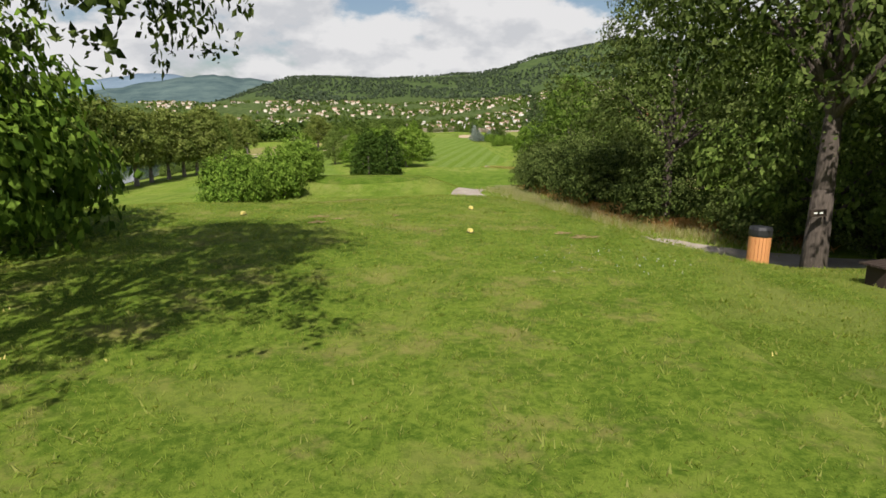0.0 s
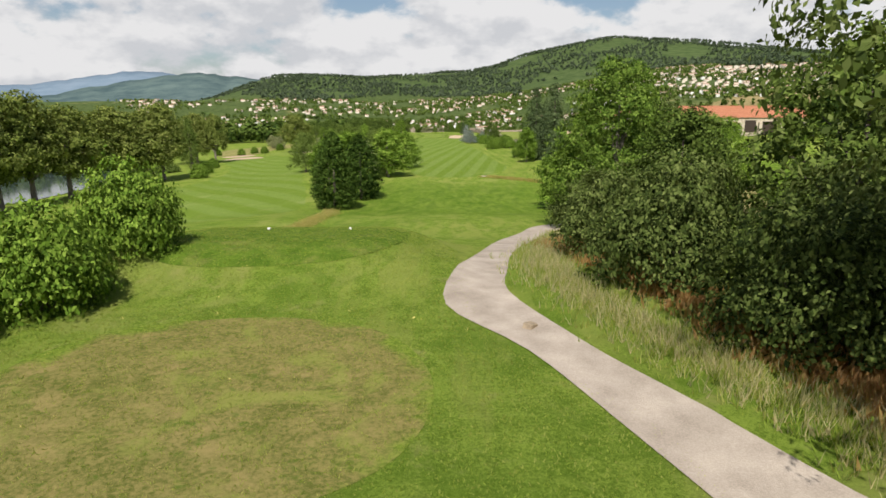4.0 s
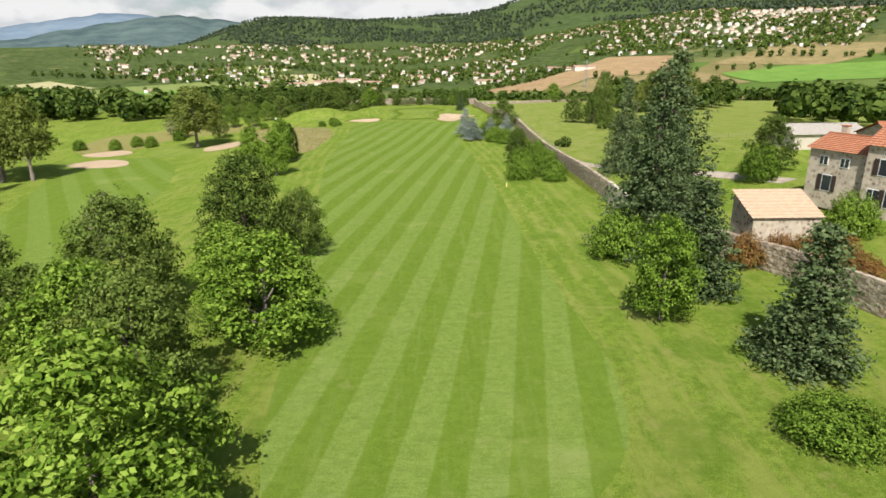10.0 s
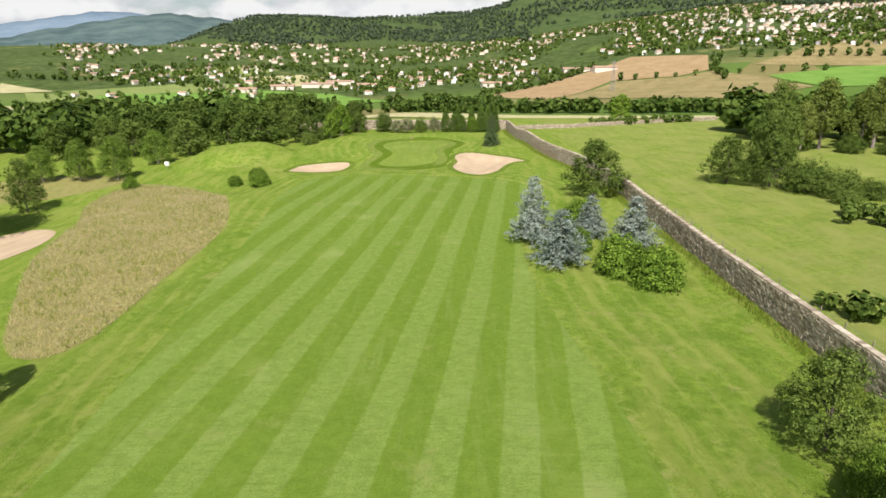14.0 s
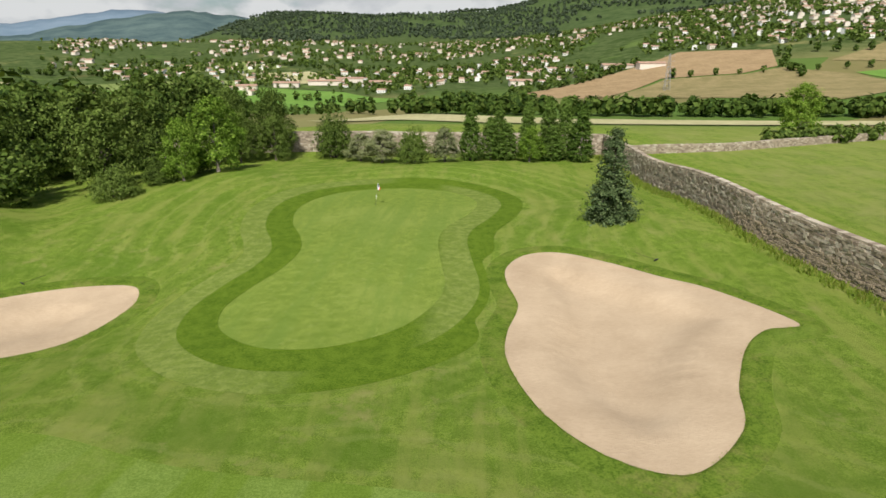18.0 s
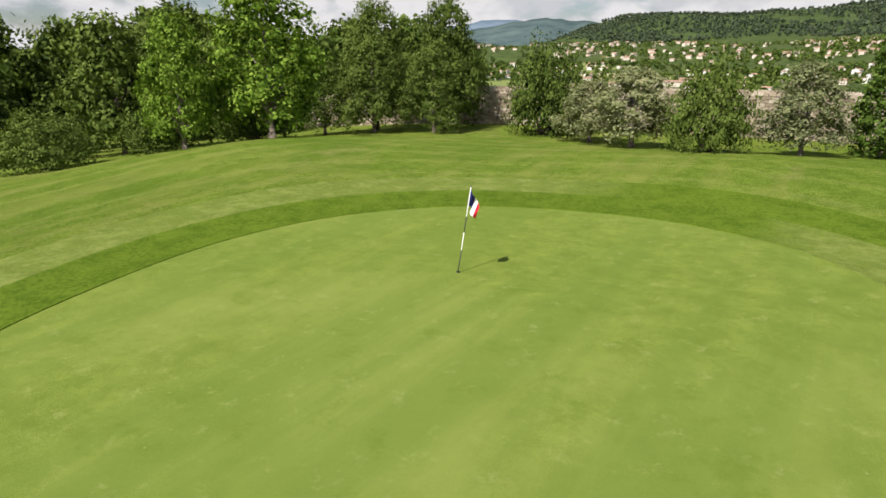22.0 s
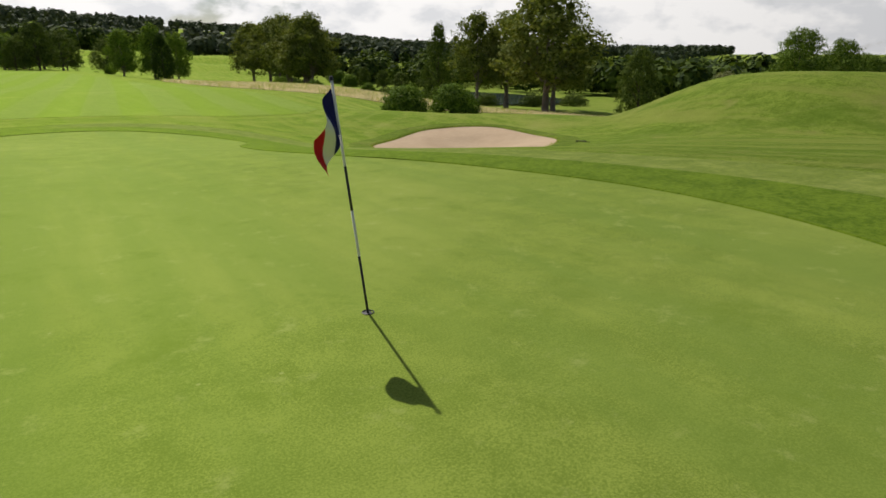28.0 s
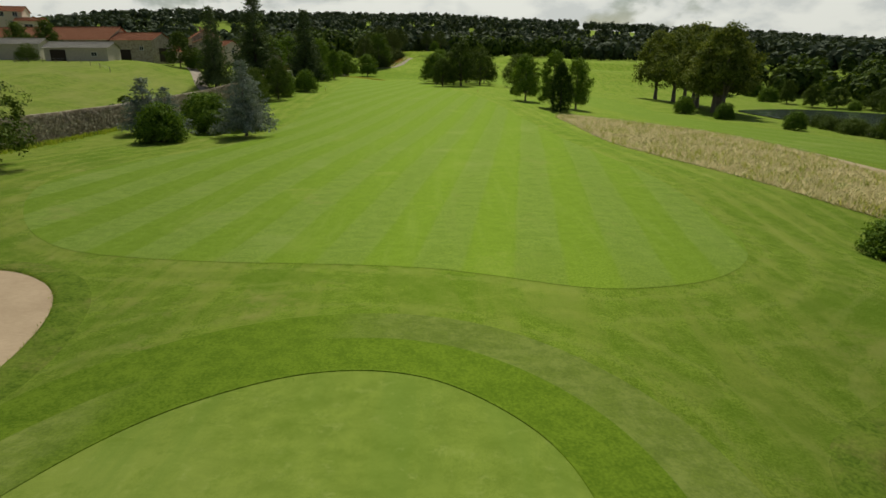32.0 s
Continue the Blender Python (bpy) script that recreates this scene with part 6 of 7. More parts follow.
def build_woods():
    rng = random.Random(9)
    at = lambda x, y: (x, y, ground_z(x, y))
    # hedgerows and river woods of the valley
    s = []
    for pts, step, width in (([(-30, 300), (40, 296), (150, 280), (260, 262), (420, 250)], 1.9, 8), ([(-20, 330), (-120, 400), (-300, 470), (-520, 520)], 6, 26),
                             ([(-560, 1010), (-330, 1060), (-120, 1010), (40, 960), (120, 900)], 7, 40), ([(-700, 820), (-480, 860), (-330, 800)], 8, 20),
                             ([(230, 640), (340, 600), (470, 560)], 22, 5), ([(60, 640), (150, 700), (240, 800)], 7, 8), ([(330, 560), (350, 640), (390, 720)], 16, 6), ([(420, 700), (520, 640), (640, 560)], 14, 12), ([(-400, 640), (-250, 690), (-120, 640)], 13, 10),
                             ([(-60, 620), (20, 560), (60, 470), (30, 380)], 7, 30)):
        for x, y, a, _ in along(pts, step):
            s.append(at(x + rng.gauss(0, width / 3), y + rng.gauss(0, width / 2)))
    scatter_trees("valley_hedgerow", s, "dark green hedgerow trees crossing the valley fields", 46, 1, LEAF["wood"], (7, 12))
    s = []
    while len(s) < 5200:
        x, y, d = town_spot(rng)
        s.append(at(x + rng.gauss(0, 14), y + rng.gauss(0, 14)))
    scatter_trees("town_tree", s, "garden trees between the town houses", 14, 2, LEAF["wood"], (5, 9))
    # forest on the hills ahead
    s = []
    while len(s) < 8200:
        az = rng.uniform(-40, 44)
        d = rng.uniform(1500, 3300)
        x, y = polar(az, d)
        z = ground_z(x, y)
        if az < -24:
            continue
        if z > 62 + 40 * noise.noise((x * 0.003, y * 0.003, 1.0)) + (40 if az > 8 else 0) and noise.noise((x * 0.004, y * 0.004, 8.0)) > -0.22:
            s.append((x, y, z))
    scatter_trees("hill_forest", s, "dark mixed forest covering the hills", 14, 3, LEAF["pine"], (8, 13))
    # woods behind the tees and beyond the lake
    s = []
    while len(s) < 5600:
        az = rng.choice((-1, 1)) * rng.uniform(112, 180)
        d = rng.uniform(330, 1000)
        x, y = polar(az, d)
        if noise.noise((x * 0.006, y * 0.006, 4.0)) > -0.38 and not (-6 < x < 52 and y > -470):
            s.append(at(x, y))
    scatter_trees("back_forest", s, "dark pine and oak forest on the slope behind the tees", 40, 4, LEAF["pine"], (9, 15))
    s = []
    for cx, cy, rx, ry, k in ((-230, -300, 60, 70, 110), (-190, -90, 40, 40, 40), (-220, -190, 40, 50, 60), (-300, -60, 80, 70, 90), (-160, 40, 60, 30, 80), (-90, 62, 40, 24, 60), (-250, 80, 60, 40, 70), (105, 18, 16, 14, 15), (132, 20, 22, 18, 18),
                              (180, -60, 40, 60, 40), (170, -140, 30, 30, 30), (182, -250, 30, 20, 24), (190, -290, 50, 40, 40), (120, -330, 50, 40, 60), (75, -350, 20, 40, 40), (60, -415, 20, 40, 40), (-160, -340, 30, 30, 26), (-182, -150, 10, 60, 30), (-330, -180, 60, 90, 90), (-380, -20, 60, 90, 70), (-210, 20, 50, 30, 50), (-60, -470, 50, 30, 50)):
        for _ in range(k):
            a, r = rng.uniform(0, 6.28), math.sqrt(rng.random())
            s.append(at(cx + math.cos(a) * r * rx, cy + math.sin(a) * r * ry))
    scatter_trees("copse", s, "copses of dark trees round the golf course", 130, 5, LEAF["wood"], (9, 15))
    s = [at(x + rng.gauss(0, 1.2), y + rng.gauss(0, 1.2)) for pts in ([(66, -78), (68, -95), (70, -112)], [(48, -112), (46, -108)], [(60, 46), (100, 62)]) for x, y, a, _ in along(pts, 0.8)]
    scatter_trees("pasture_scrub", s, "low scrub line in the pasture beyond the wall", 60, 6, LEAF["wood"], (1.6, 3.0))
    # trees of the belt behind the green that stand near enough to tell apart
    for k in range(46):
        x, y = rng.uniform(-120, -34), rng.uniform(24, 62)
        put(FAR, (10, 10), "woodland_tree", x, y, rng.uniform(9, 13), rng.uniform(9, 12), "dark broad-leaved tree in the belt behind the green", "tree", "belt of trees behind the green")
    for x, y, h, w in ((74.5, -42, 18.5, 10.5), (71, -47, 13, 9.5), (108, 14, 12, 10), (118, 20, 12, 11), (140, 14, 15, 12), (128, 6, 14, 12), (61.5, -51, 9.0, 9.0), (67.5, -55, 9.5, 9.5)):
        put(OAK, OAK_D, "oak_tree", x, y, h, w, "dark oak in the pasture beyond the wall", "tree", "oaks in the pasture")
    for x, y, h, w in ((104, -8, 17.5, 11), (113, -10, 15, 8), (119, -6, 18, 12), (97, -12, 12, 7)):
        put(PLANE, PLANE_D, "birch_tree", x, y, h, w, "slender tree with a bare pale trunk in the pasture", "tree", "pale-trunked trees in the pasture")
    for x, y, h, w in ((71, -60.5, 6.4, 8.6), (73.5, -65.5, 5.4, 7.4), (71.5, -70.5, 2.6, 5.0), (78, -66.5, 3.6, 6.0), (82, -74, 3.4, 6.0), (98, -9, 6, 7), (108, -14, 5, 7), (116, -17, 4.4, 7)):
        put(WILD, (5, 8), "wild_bush", x, y, h, w, "dark spreading bush in the pasture beyond the wall", "bush", "bushes in the pasture")
    put(MAPLE, MAPLE_D, "maple_tree", 74, 66, 10, 9, "lone green tree by the low dry-stone wall", "tree")


build_woods()


def field(name, pts, mat, label):
    sheet(name, pts, mat, 0.6, 24.0, None, label, "field")


def make_field(name, a, b, rows=0.0):
    g = Mat(name, 0.95, 0.05)
    n = g.math("ADD", g.math("MULTIPLY", g.noise(0.05, 6, 0.65), 0.6), g.math("MULTIPLY", g.noise(0.6, 4, 0.6, stretch=(1, 0.1, 1)), 0.4))
    g.colour(g.ramp(n, (0.35, a), (0.65, b)))
    return g.m


M_PLOUGH = make_field("stubble", (0.24, 0.165, 0.085), (0.36, 0.255, 0.14))
M_DRYFIELD = make_field("dry_pasture", (0.16, 0.14, 0.055), (0.30, 0.235, 0.115))
M_CROP = make_field("young_crop", (0.105, 0.20, 0.035), (0.165, 0.275, 0.055))
M_PALE = make_field("pale_barley", (0.30, 0.28, 0.14), (0.44, 0.40, 0.22))
M_MEADOW = make_field("valley_meadow", (0.135, 0.18, 0.05), (0.22, 0.255, 0.085))


def build_fields():
    field("stubble_field", [(57, 631), (126, 513), (175, 580), (225, 650), (300, 620), (345, 640), (385, 745), (300, 830), (230, 770), (130, 690)], M_PLOUGH, "brown stubble field on the slope below the town")
    field("dry_field", [(126, 508), (256, 362), (365, 440), (372, 555), (345, 630), (300, 612), (226, 640), (176, 572)], M_DRYFIELD, "dry yellow-brown pasture on the slope")
    field("crop_field", [(372, 430), (520, 380), (640, 520), (480, 580), (380, 560)], M_CROP, "bright green crop field")
    field("crop_field", [(-480, 690), (-300, 540), (-160, 560), (-60, 640), (-150, 760), (-300, 800)], M_CROP, "bright green crop field")
    field("barley_field", [(-80, 285), (20, 240), (250, 226), (262, 244), (60, 266), (-20, 296)], M_PALE, "pale strip of ripe barley beyond the wall")
    field("barley_field", [(-350, 930), (-250, 990), (-150, 880), (-260, 830)], M_PALE, "pale strip of ripe barley in the valley")
    field("barley_field", [(-660, 690), (-590, 665), (-535, 715), (-640, 765)], M_PALE, "pale strip of ripe barley in the valley")
    field("barley_field", [(-520, 520), (-470, 490), (-440, 530), (-490, 560)], M_PALE, "pale strip of ripe barley in the valley")
    field("valley_meadow", [(-530, 720), (-440, 650), (-360, 700), (-272, 860), (-400, 850)], M_MEADOW, "light green meadow on the valley floor")
    field("valley_meadow", [(-500, 905), (-330, 960), (-300, 1040), (-370, 1100), (-480, 1000)], M_MEADOW, "light green meadow below the western town")
    field("valley_meadow", [(-470, 560), (-360, 600), (-290, 680), (-430, 690), (-560, 690)], M_MEADOW, "light green meadow on the valley floor")
    field("barley_field", [(400, 640), (520, 560), (700, 640), (560, 760)], M_DRYFIELD, "dry yellow-brown pasture on the slope")


build_fields()


# ---- lake ----
def build_lake():
    g = Mat("lake_water", 0.08, 0.5)
    g.colour((0.05, 0.07, 0.06))
    g.bumpy(g.noise(1.5, 3, 0.5), 0.08, 0.02)
    p = spline([(-114, -238), (-109, -225), (-110, -190), (-108, -165), (-114, -138), (-135, -128), (-155, -145), (-163, -180), (-157, -215), (-138, -240)], True, 6)
    me = mesh_from("water", [(x, y, -9.35) for x, y in p], [tuple(range(len(p)))], g.m)
    tagged(new("water", me), "still grey-green lake behind the plane trees", "lake", kind="structure")


build_lake()


# ---- far ridges beyond the valley, blue haze in their colour ----
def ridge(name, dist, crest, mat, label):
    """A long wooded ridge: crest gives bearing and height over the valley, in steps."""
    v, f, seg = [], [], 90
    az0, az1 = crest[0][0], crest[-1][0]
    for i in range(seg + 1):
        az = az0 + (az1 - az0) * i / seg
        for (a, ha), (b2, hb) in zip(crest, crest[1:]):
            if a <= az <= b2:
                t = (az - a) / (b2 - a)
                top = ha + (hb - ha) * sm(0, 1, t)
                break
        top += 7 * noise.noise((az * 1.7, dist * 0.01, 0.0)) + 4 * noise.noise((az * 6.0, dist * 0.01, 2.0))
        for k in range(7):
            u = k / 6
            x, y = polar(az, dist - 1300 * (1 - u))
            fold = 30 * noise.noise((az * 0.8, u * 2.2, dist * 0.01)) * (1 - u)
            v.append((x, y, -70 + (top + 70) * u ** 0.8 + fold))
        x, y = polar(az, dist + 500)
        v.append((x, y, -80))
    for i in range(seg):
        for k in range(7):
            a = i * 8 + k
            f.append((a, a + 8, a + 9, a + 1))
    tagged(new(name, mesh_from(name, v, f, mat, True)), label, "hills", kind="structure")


# Slopes with the blue haze of distance put into the base colour.
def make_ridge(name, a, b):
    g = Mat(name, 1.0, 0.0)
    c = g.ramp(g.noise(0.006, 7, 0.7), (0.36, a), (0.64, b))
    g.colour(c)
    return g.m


ridge("backdrop_near_ridge", 4000, [(-60, 20), (-42, 60), (-35, 95), (-31, 150), (-28, 192), (-25, 225), (-23, 244), (-20, 224), (-17, 205), (-14, 180), (-8, 120), (-4, 60)], make_ridge("hazy_pine_slopes", (0.050, 0.080, 0.085), (0.105, 0.145, 0.135)), "wooded ridge across the valley, coloured blue-green for haze")
ridge("backdrop_far_ridge", 5400, [(-62, 120), (-42, 160), (-35, 205), (-33, 240), (-30, 285), (-28, 318), (-26, 318), (-23, 288), (-19, 250), (-14, 210), (-8, 180)], make_ridge("hazy_blue_slopes", (0.125, 0.175, 0.225), (0.165, 0.215, 0.265)), "mountain ridge on the horizon, coloured pale blue for haze")


# ---- long grass, weeds and turf ----
def blades(name, spots, tall, wide, mat, label, per=3, seed=0, lean=0.35):
    """Upright grass blades, three-cornered, a few from each spot; all in one mesh."""
    rng = np.random.default_rng(seed)
    p = np.repeat(np.array(spots), per, axis=0)
    n = len(p)
    p = p + np.stack([rng.normal(scale=wide * 3, size=n), rng.normal(scale=wide * 3, size=n), np.zeros(n)], 1)
    h = tall * (0.5 + 0.8 * rng.random(n))
    a = rng.random(n) * 2 * math.pi
    side = np.stack([np.cos(a), np.sin(a), np.zeros(n)], 1) * wide * (0.6 + 0.8 * rng.random(n))[:, None]
    tip = p + np.stack([rng.normal(scale=lean, size=n) * h, rng.normal(scale=lean, size=n) * h, h], 1)
    v = np.stack([p - side, p + side, tip], 1).reshape(-1, 3).astype(np.float32)
    me = bpy.data.meshes.new(name)
    me.vertices.add(3 * n)
    me.vertices.foreach_set("co", v.ravel())
    me.loops.add(3 * n)
    me.loops.foreach_set("vertex_index", np.arange(3 * n, dtype=np.int32))
    me.polygons.add(n)
    me.polygons.foreach_set("loop_start", np.arange(0, 3 * n, 3, dtype=np.int32))
    me.materials.append(mat)
    me.update(calc_edges=True)
    return tagged(new(name, me), label, "grass", kind="stuff")


def area_spots(poly, count, rng, clump=0.0):
    xs, ys = [p[0] for p in poly], [p[1] for p in poly]
    out = []
    while len(out) < count:
        x, y = rng.uniform(min(xs), max(xs)), rng.uniform(min(ys), max(ys))
        if inside(poly, x, y) and (not clump or noise.noise((x * clump, y * clump, 6.0)) > -0.1):
            out.append((x, y, ground_z(x, y)))
    return out


def strip_spots(pts, width, count, rng):
    line = along(spline(pts, False, 6), 0.5)
    out = []
    for _ in range(count):
        x, y, a, _s = line[rng.randrange(len(line))]
        x, y = x + rng.gauss(0, width / 2), y + rng.gauss(0, width / 2)
        out.append((x, y, ground_z(x, y)))
    return out


def build_grasses():
    rng = random.Random(31)
    MEADOW = spline([(-22.5, -116), (-22.3, -100), (-22.6, -80), (-27.6, -63), (-33, -52), (-44, -42), (-58, -34), (-60, -48), (-52, -66), (-43, -90), (-36, -104), (-28, -117)], True, 5)
    sheet("hay_meadow", MEADOW, M_HAYFLOOR, 0.03, 3.0, None, "dry uncut hay meadow", "meadow")
    blades("hay", area_spots(MEADOW, 24000, rng), 0.40, 0.030, M_HAY, "dry pale uncut hay standing in the meadow", 3, 1, 0.75)
    WASTE = spline([(44, -268), (56, -262), (70, -272), (64, -300), (50, -330), (40, -318), (41, -292)], True, 5)
    sheet("waste_ground", WASTE, M_HAYFLOOR, 0.03, 3.0, None, "dry straw-coloured rough ground below the orchard wall", "meadow")
    blades("straw", area_spots(WASTE, 7000, rng, 0.12), 0.45, 0.06, M_HAY, "dry straw-coloured grass below the orchard wall", 3, 2)
    LONG = spline([(-100, -70), (-120, -60), (-118, -30), (-84, -22), (-62, -26), (-70, -40), (-88, -48)], True, 5)
    sheet("dry_bank", LONG, M_HAYFLOOR, 0.03, 4.0, None, "dry straw-coloured bank beyond the neighbouring green", "meadow")
    blades("meadow_weeds", area_spots(MEADOW, 2000, rng, 0.2), 0.5, 0.05, M_BLADE, "green weeds standing in the hay meadow", 4, 21)
    ditch_a = [(-5.6, -350), (-4.8, -343), (-4.7, -337), (-5.4, -324), (-7.4, -309)]
    ditch_b = [(19.4, -258.2), (22, -261), (25.4, -266), (29.5, -272), (34.6, -278), (40, -282)]
    for k, (d, w) in enumerate(((ditch_a, 1.0), (ditch_b, 1.25))):
        blades("ditch_weeds", strip_spots(d, w, 2600, rng), 0.40, 0.022, M_DITCH, "dry straw and rust coloured weeds growing in a ditch", 5, 5 + k, 0.5)
        blades("ditch_grass", strip_spots(d, w * 1.3, 1500, rng), 0.34, 0.020, M_BLADE, "long green grass along the ditch", 4, 25 + k, 0.5)
    verge = [(29, -400.4), (24.6, -397.6), (20.6, -392), (17.8, -386), (15.9, -380), (15.6, -374), (17.4, -365), (19.8, -355), (22, -346)]
    blades("verge_grass", strip_spots(verge, 1.5, 5000, rng), 0.42, 0.014, M_HAY, "long seeding grass between path and thicket", 3, 8)
    blades("verge_grass", strip_spots(verge, 1.7, 6000, rng), 0.34, 0.016, M_BLADE, "long green grass between path and thicket", 3, 18)
    blades("verge_weeds", strip_spots([(30, -399.6), (25.6, -395.5), (22, -390), (18.6, -368), (20.6, -357)], 1.6, 5000, rng), 0.45, 0.06, M_REED, "rusty bracken between path and thicket", 3, 9)
    blades("wall_weeds", strip_spots([(39, -180), (38.4, -150), (38.6, -108), (38.6, -62), (36.6, -40), (33.2, -24), (30.4, -10), (28.4, 12), (28, 31)], 0.9, 5200, rng), 0.4, 0.06, M_BLADE, "tufts of grass at the foot of the wall", 3, 10)
    near = spline([(2, -431), (18, -431), (24, -420), (20, -408), (12, -403), (0, -404), (-3, -415)], True, 5)
    blades("turf", area_spots(near, 46000, rng), 0.065, 0.007, M_BLADE, "short blades of the rough turf round the tees", 3, 11, 0.6)
    blades("turf_tufts", area_spots(near, 900, rng, 0.4), 0.08, 0.016, M_BLADE, "clover and plantain tufts in the turf", 9, 12, 0.7)
    mid = spline([(-4, -401), (13, -399), (16, -392), (12, -384), (10, -368), (-4, -366), (-6, -384)], True, 5)
    blades("turf", area_spots(mid, 26000, rng), 0.06, 0.012, M_BLADE, "short blades of the rough turf round the tees", 3, 13, 0.6)
    blades("buttercups", area_spots(near, 40, rng) + area_spots(mid, 40, rng), 0.06, 0.016, M_YELLOW, "small yellow buttercups in the turf", 3, 14, 0.3)


    clover = spline([(12.6, -420.4), (13.2, -418.6), (14.6, -418.0), (16.2, -419.4), (15.2, -421)], True, 4)
    blades("clover", area_spots(clover, 60, rng), 0.045, 0.007, M_WHITE, "small white clover flowers in the turf", 2, 15, 0.3)


M_HAYFLOOR = make_ring("hay_floor", (0.150, 0.150, 0.048), (0.275, 0.240, 0.098), 0.45)
build_grasses()


def bunker_lip(outline, seed):
    """A grass lip: a low bank round the sand with a dark inner face."""
    rng = random.Random(seed)
    prof = ((1.3, -0.03), (0.55, 0.05), (0.10, 0.09), (-0.08, 0.06), (-0.16, -0.03))
    n, v, f = len(outline), [], []
    rings = [grow(outline, d) for d, _ in prof]
    for i in range(n):
        wob = 0.75 + 0.5 * rng.random()
        for (d, up), ring in zip(prof, rings):
            x, y = ring[i]
            v.append((x, y, ground_z(x, y) + up * (wob if up > 0 else 1) + 0.02))
    m = len(prof)
    for i in range(n):
        a, b = i * m, ((i + 1) % n) * m
        f += [(a + k, b + k, b + k + 1, a + k + 1) for k in range(m - 1)]
    ob = new("bunker_lip", mesh_from("bunker_lip", v, f, M_LIP, True))
    tagged(ob, "turf lip round the sand bunker", "lawn", kind="structure")
    ring = along(outline + [outline[0]], 0.035)
    spots = [(x + rng.gauss(0, 0.09), y + rng.gauss(0, 0.09), ground_z(x, y) + 0.06) for x, y, _a, _s in ring]
    blades("lip_grass", spots, 0.07, 0.010, M_BLADE, "short grass hanging over the bunker lip", 3, seed)


def mown_edge(outline, high, label):
    """The small step where longer grass begins."""
    prof = ((0.0, 0.0), (0.012, high), (0.05, high), (0.16, 0.004))
    n, v, f = len(outline), [], []
    rings = [grow(outline, d) for d, _ in prof]
    for i in range(n):
        for (d, up), ring in zip(prof, rings):
            x, y = ring[i]
            v.append((x, y, ground_z(x, y) + up + 0.022))
    m = len(prof)
    for i in range(n):
        a, b = i * m, ((i + 1) % n) * m
        f += [(a + k, a + k + 1, b + k + 1, b + k) for k in range(m - 1)]
    ob = new("mown_edge", mesh_from("mown_edge", v, f, M_APRON, False))
    tagged(ob, label, "lawn", kind="structure")


mown_edge(GREEN, 0.030, "low step of longer grass round the putting green")
bunker_lip(BUNKER_R, 51)
bunker_lip(BUNKER_L, 52)


# ---- small things ----
def lathe(name, profile, mat, n=20):
    v, f = [], []
    for r, z in profile:
        v += [(r * math.cos(2 * math.pi * i / n), r * math.sin(2 * math.pi * i / n), z) for i in range(n)]
    for k in range(len(profile) - 1):
        f += [(k * n + i, k * n + (i + 1) % n, (k + 1) * n + (i + 1) % n, (k + 1) * n + i) for i in range(n)]
    f += [tuple(range(n))[::-1], tuple((len(profile) - 1) * n + i for i in range(n))]
    return mesh_from(name, v, f, mat, False)


def litter_bin():
    e = new("litter_bin")
    e.location = (18.4, -418.2, ground_z(18.4, -418.2))
    e.rotation_euler = (radians(-2), radians(2.5), 0.3)
    part("liner", lathe("liner", [(0.20, 0.0), (0.21, 0.72)], M_BLACK), e)
    for i in range(20):
        a = 2 * math.pi * i / 20
        part("slat", SLAT, e, loc=(0.235 * math.cos(a), 0.235 * math.sin(a), 0.36), rz=a)
    part("lid", lathe("lid", [(0.255, 0.70), (0.265, 0.74), (0.265, 0.86), (0.24, 0.93), (0.12, 0.95)], M_BLACK), e, "black plastic lid")
    tagged(e, "orange wooden-slat litter bin with a black lid", "litter bin")


SLAT = box_mesh("slat", M_WOODO, -0.012, 0.012, -0.034, 0.034, -0.36, 0.35, 0.004)
litter_bin()


def bench():
    e = new("bench")
    e.location = (19.6, -421.2, ground_z(19.6, -421.2))
    e.rotation_euler = (0, 0, radians(20))
    for y in (-0.19, -0.06, 0.07, 0.20):
        part("seat_plank", box_mesh("seat_plank", M_DARKWOOD_SHADE, -0.75, 0.75, y - 0.055, y + 0.055, 0.40, 0.445, 0.008), e)
    for sx in (-0.55, 0.55):
        part("leg", box_mesh("leg", M_DARKWOOD_SHADE, sx - 0.05, sx + 0.05, -0.2, 0.2, -0.05, 0.40, 0.01), e)
    tagged(e, "low dark timber bench beside the tee", "bench")


bench()


def sign_box():
    """A small dark sign fixed round the oak's trunk."""
    e = new("trunk_sign")
    e.location = (20.35, -417.1, ground_z(20.6, -416.8) + 1.62)
    e.rotation_euler = (0, 0, radians(12))
    part("plate", box_mesh("plate", M_DARKWOOD_SHADE, -0.24, 0.24, -0.03, 0.03, -0.09, 0.09, 0.01), e)
    for k in (-0.1, 0.06):
        part("text_bar", box_mesh("text_bar", M_WHITE, k - 0.05, k + 0.05, -0.038, -0.031, -0.02, 0.02), e, "pale unreadable bar of lettering")
    tagged(e, "small dark sign plate fixed to the oak trunk", "sign")


sign_box()


def tee_marker(x, y, mat, label):
    e = new("tee_marker")
    e.location = (x, y, ground_z(x, y) + 0.01)
    e.rotation_euler = (0, 0, x)
    part("block", box_mesh("block", mat, -0.085, 0.085, -0.05, 0.05, 0.0, 0.11, 0.02), e)
    part("base", box_mesh("base", M_DARKWOOD_SHADE, -0.11, 0.11, -0.08, 0.08, -0.02, 0.012, 0.004), e)
    tagged(e, label, "tee marker", "tee markers")


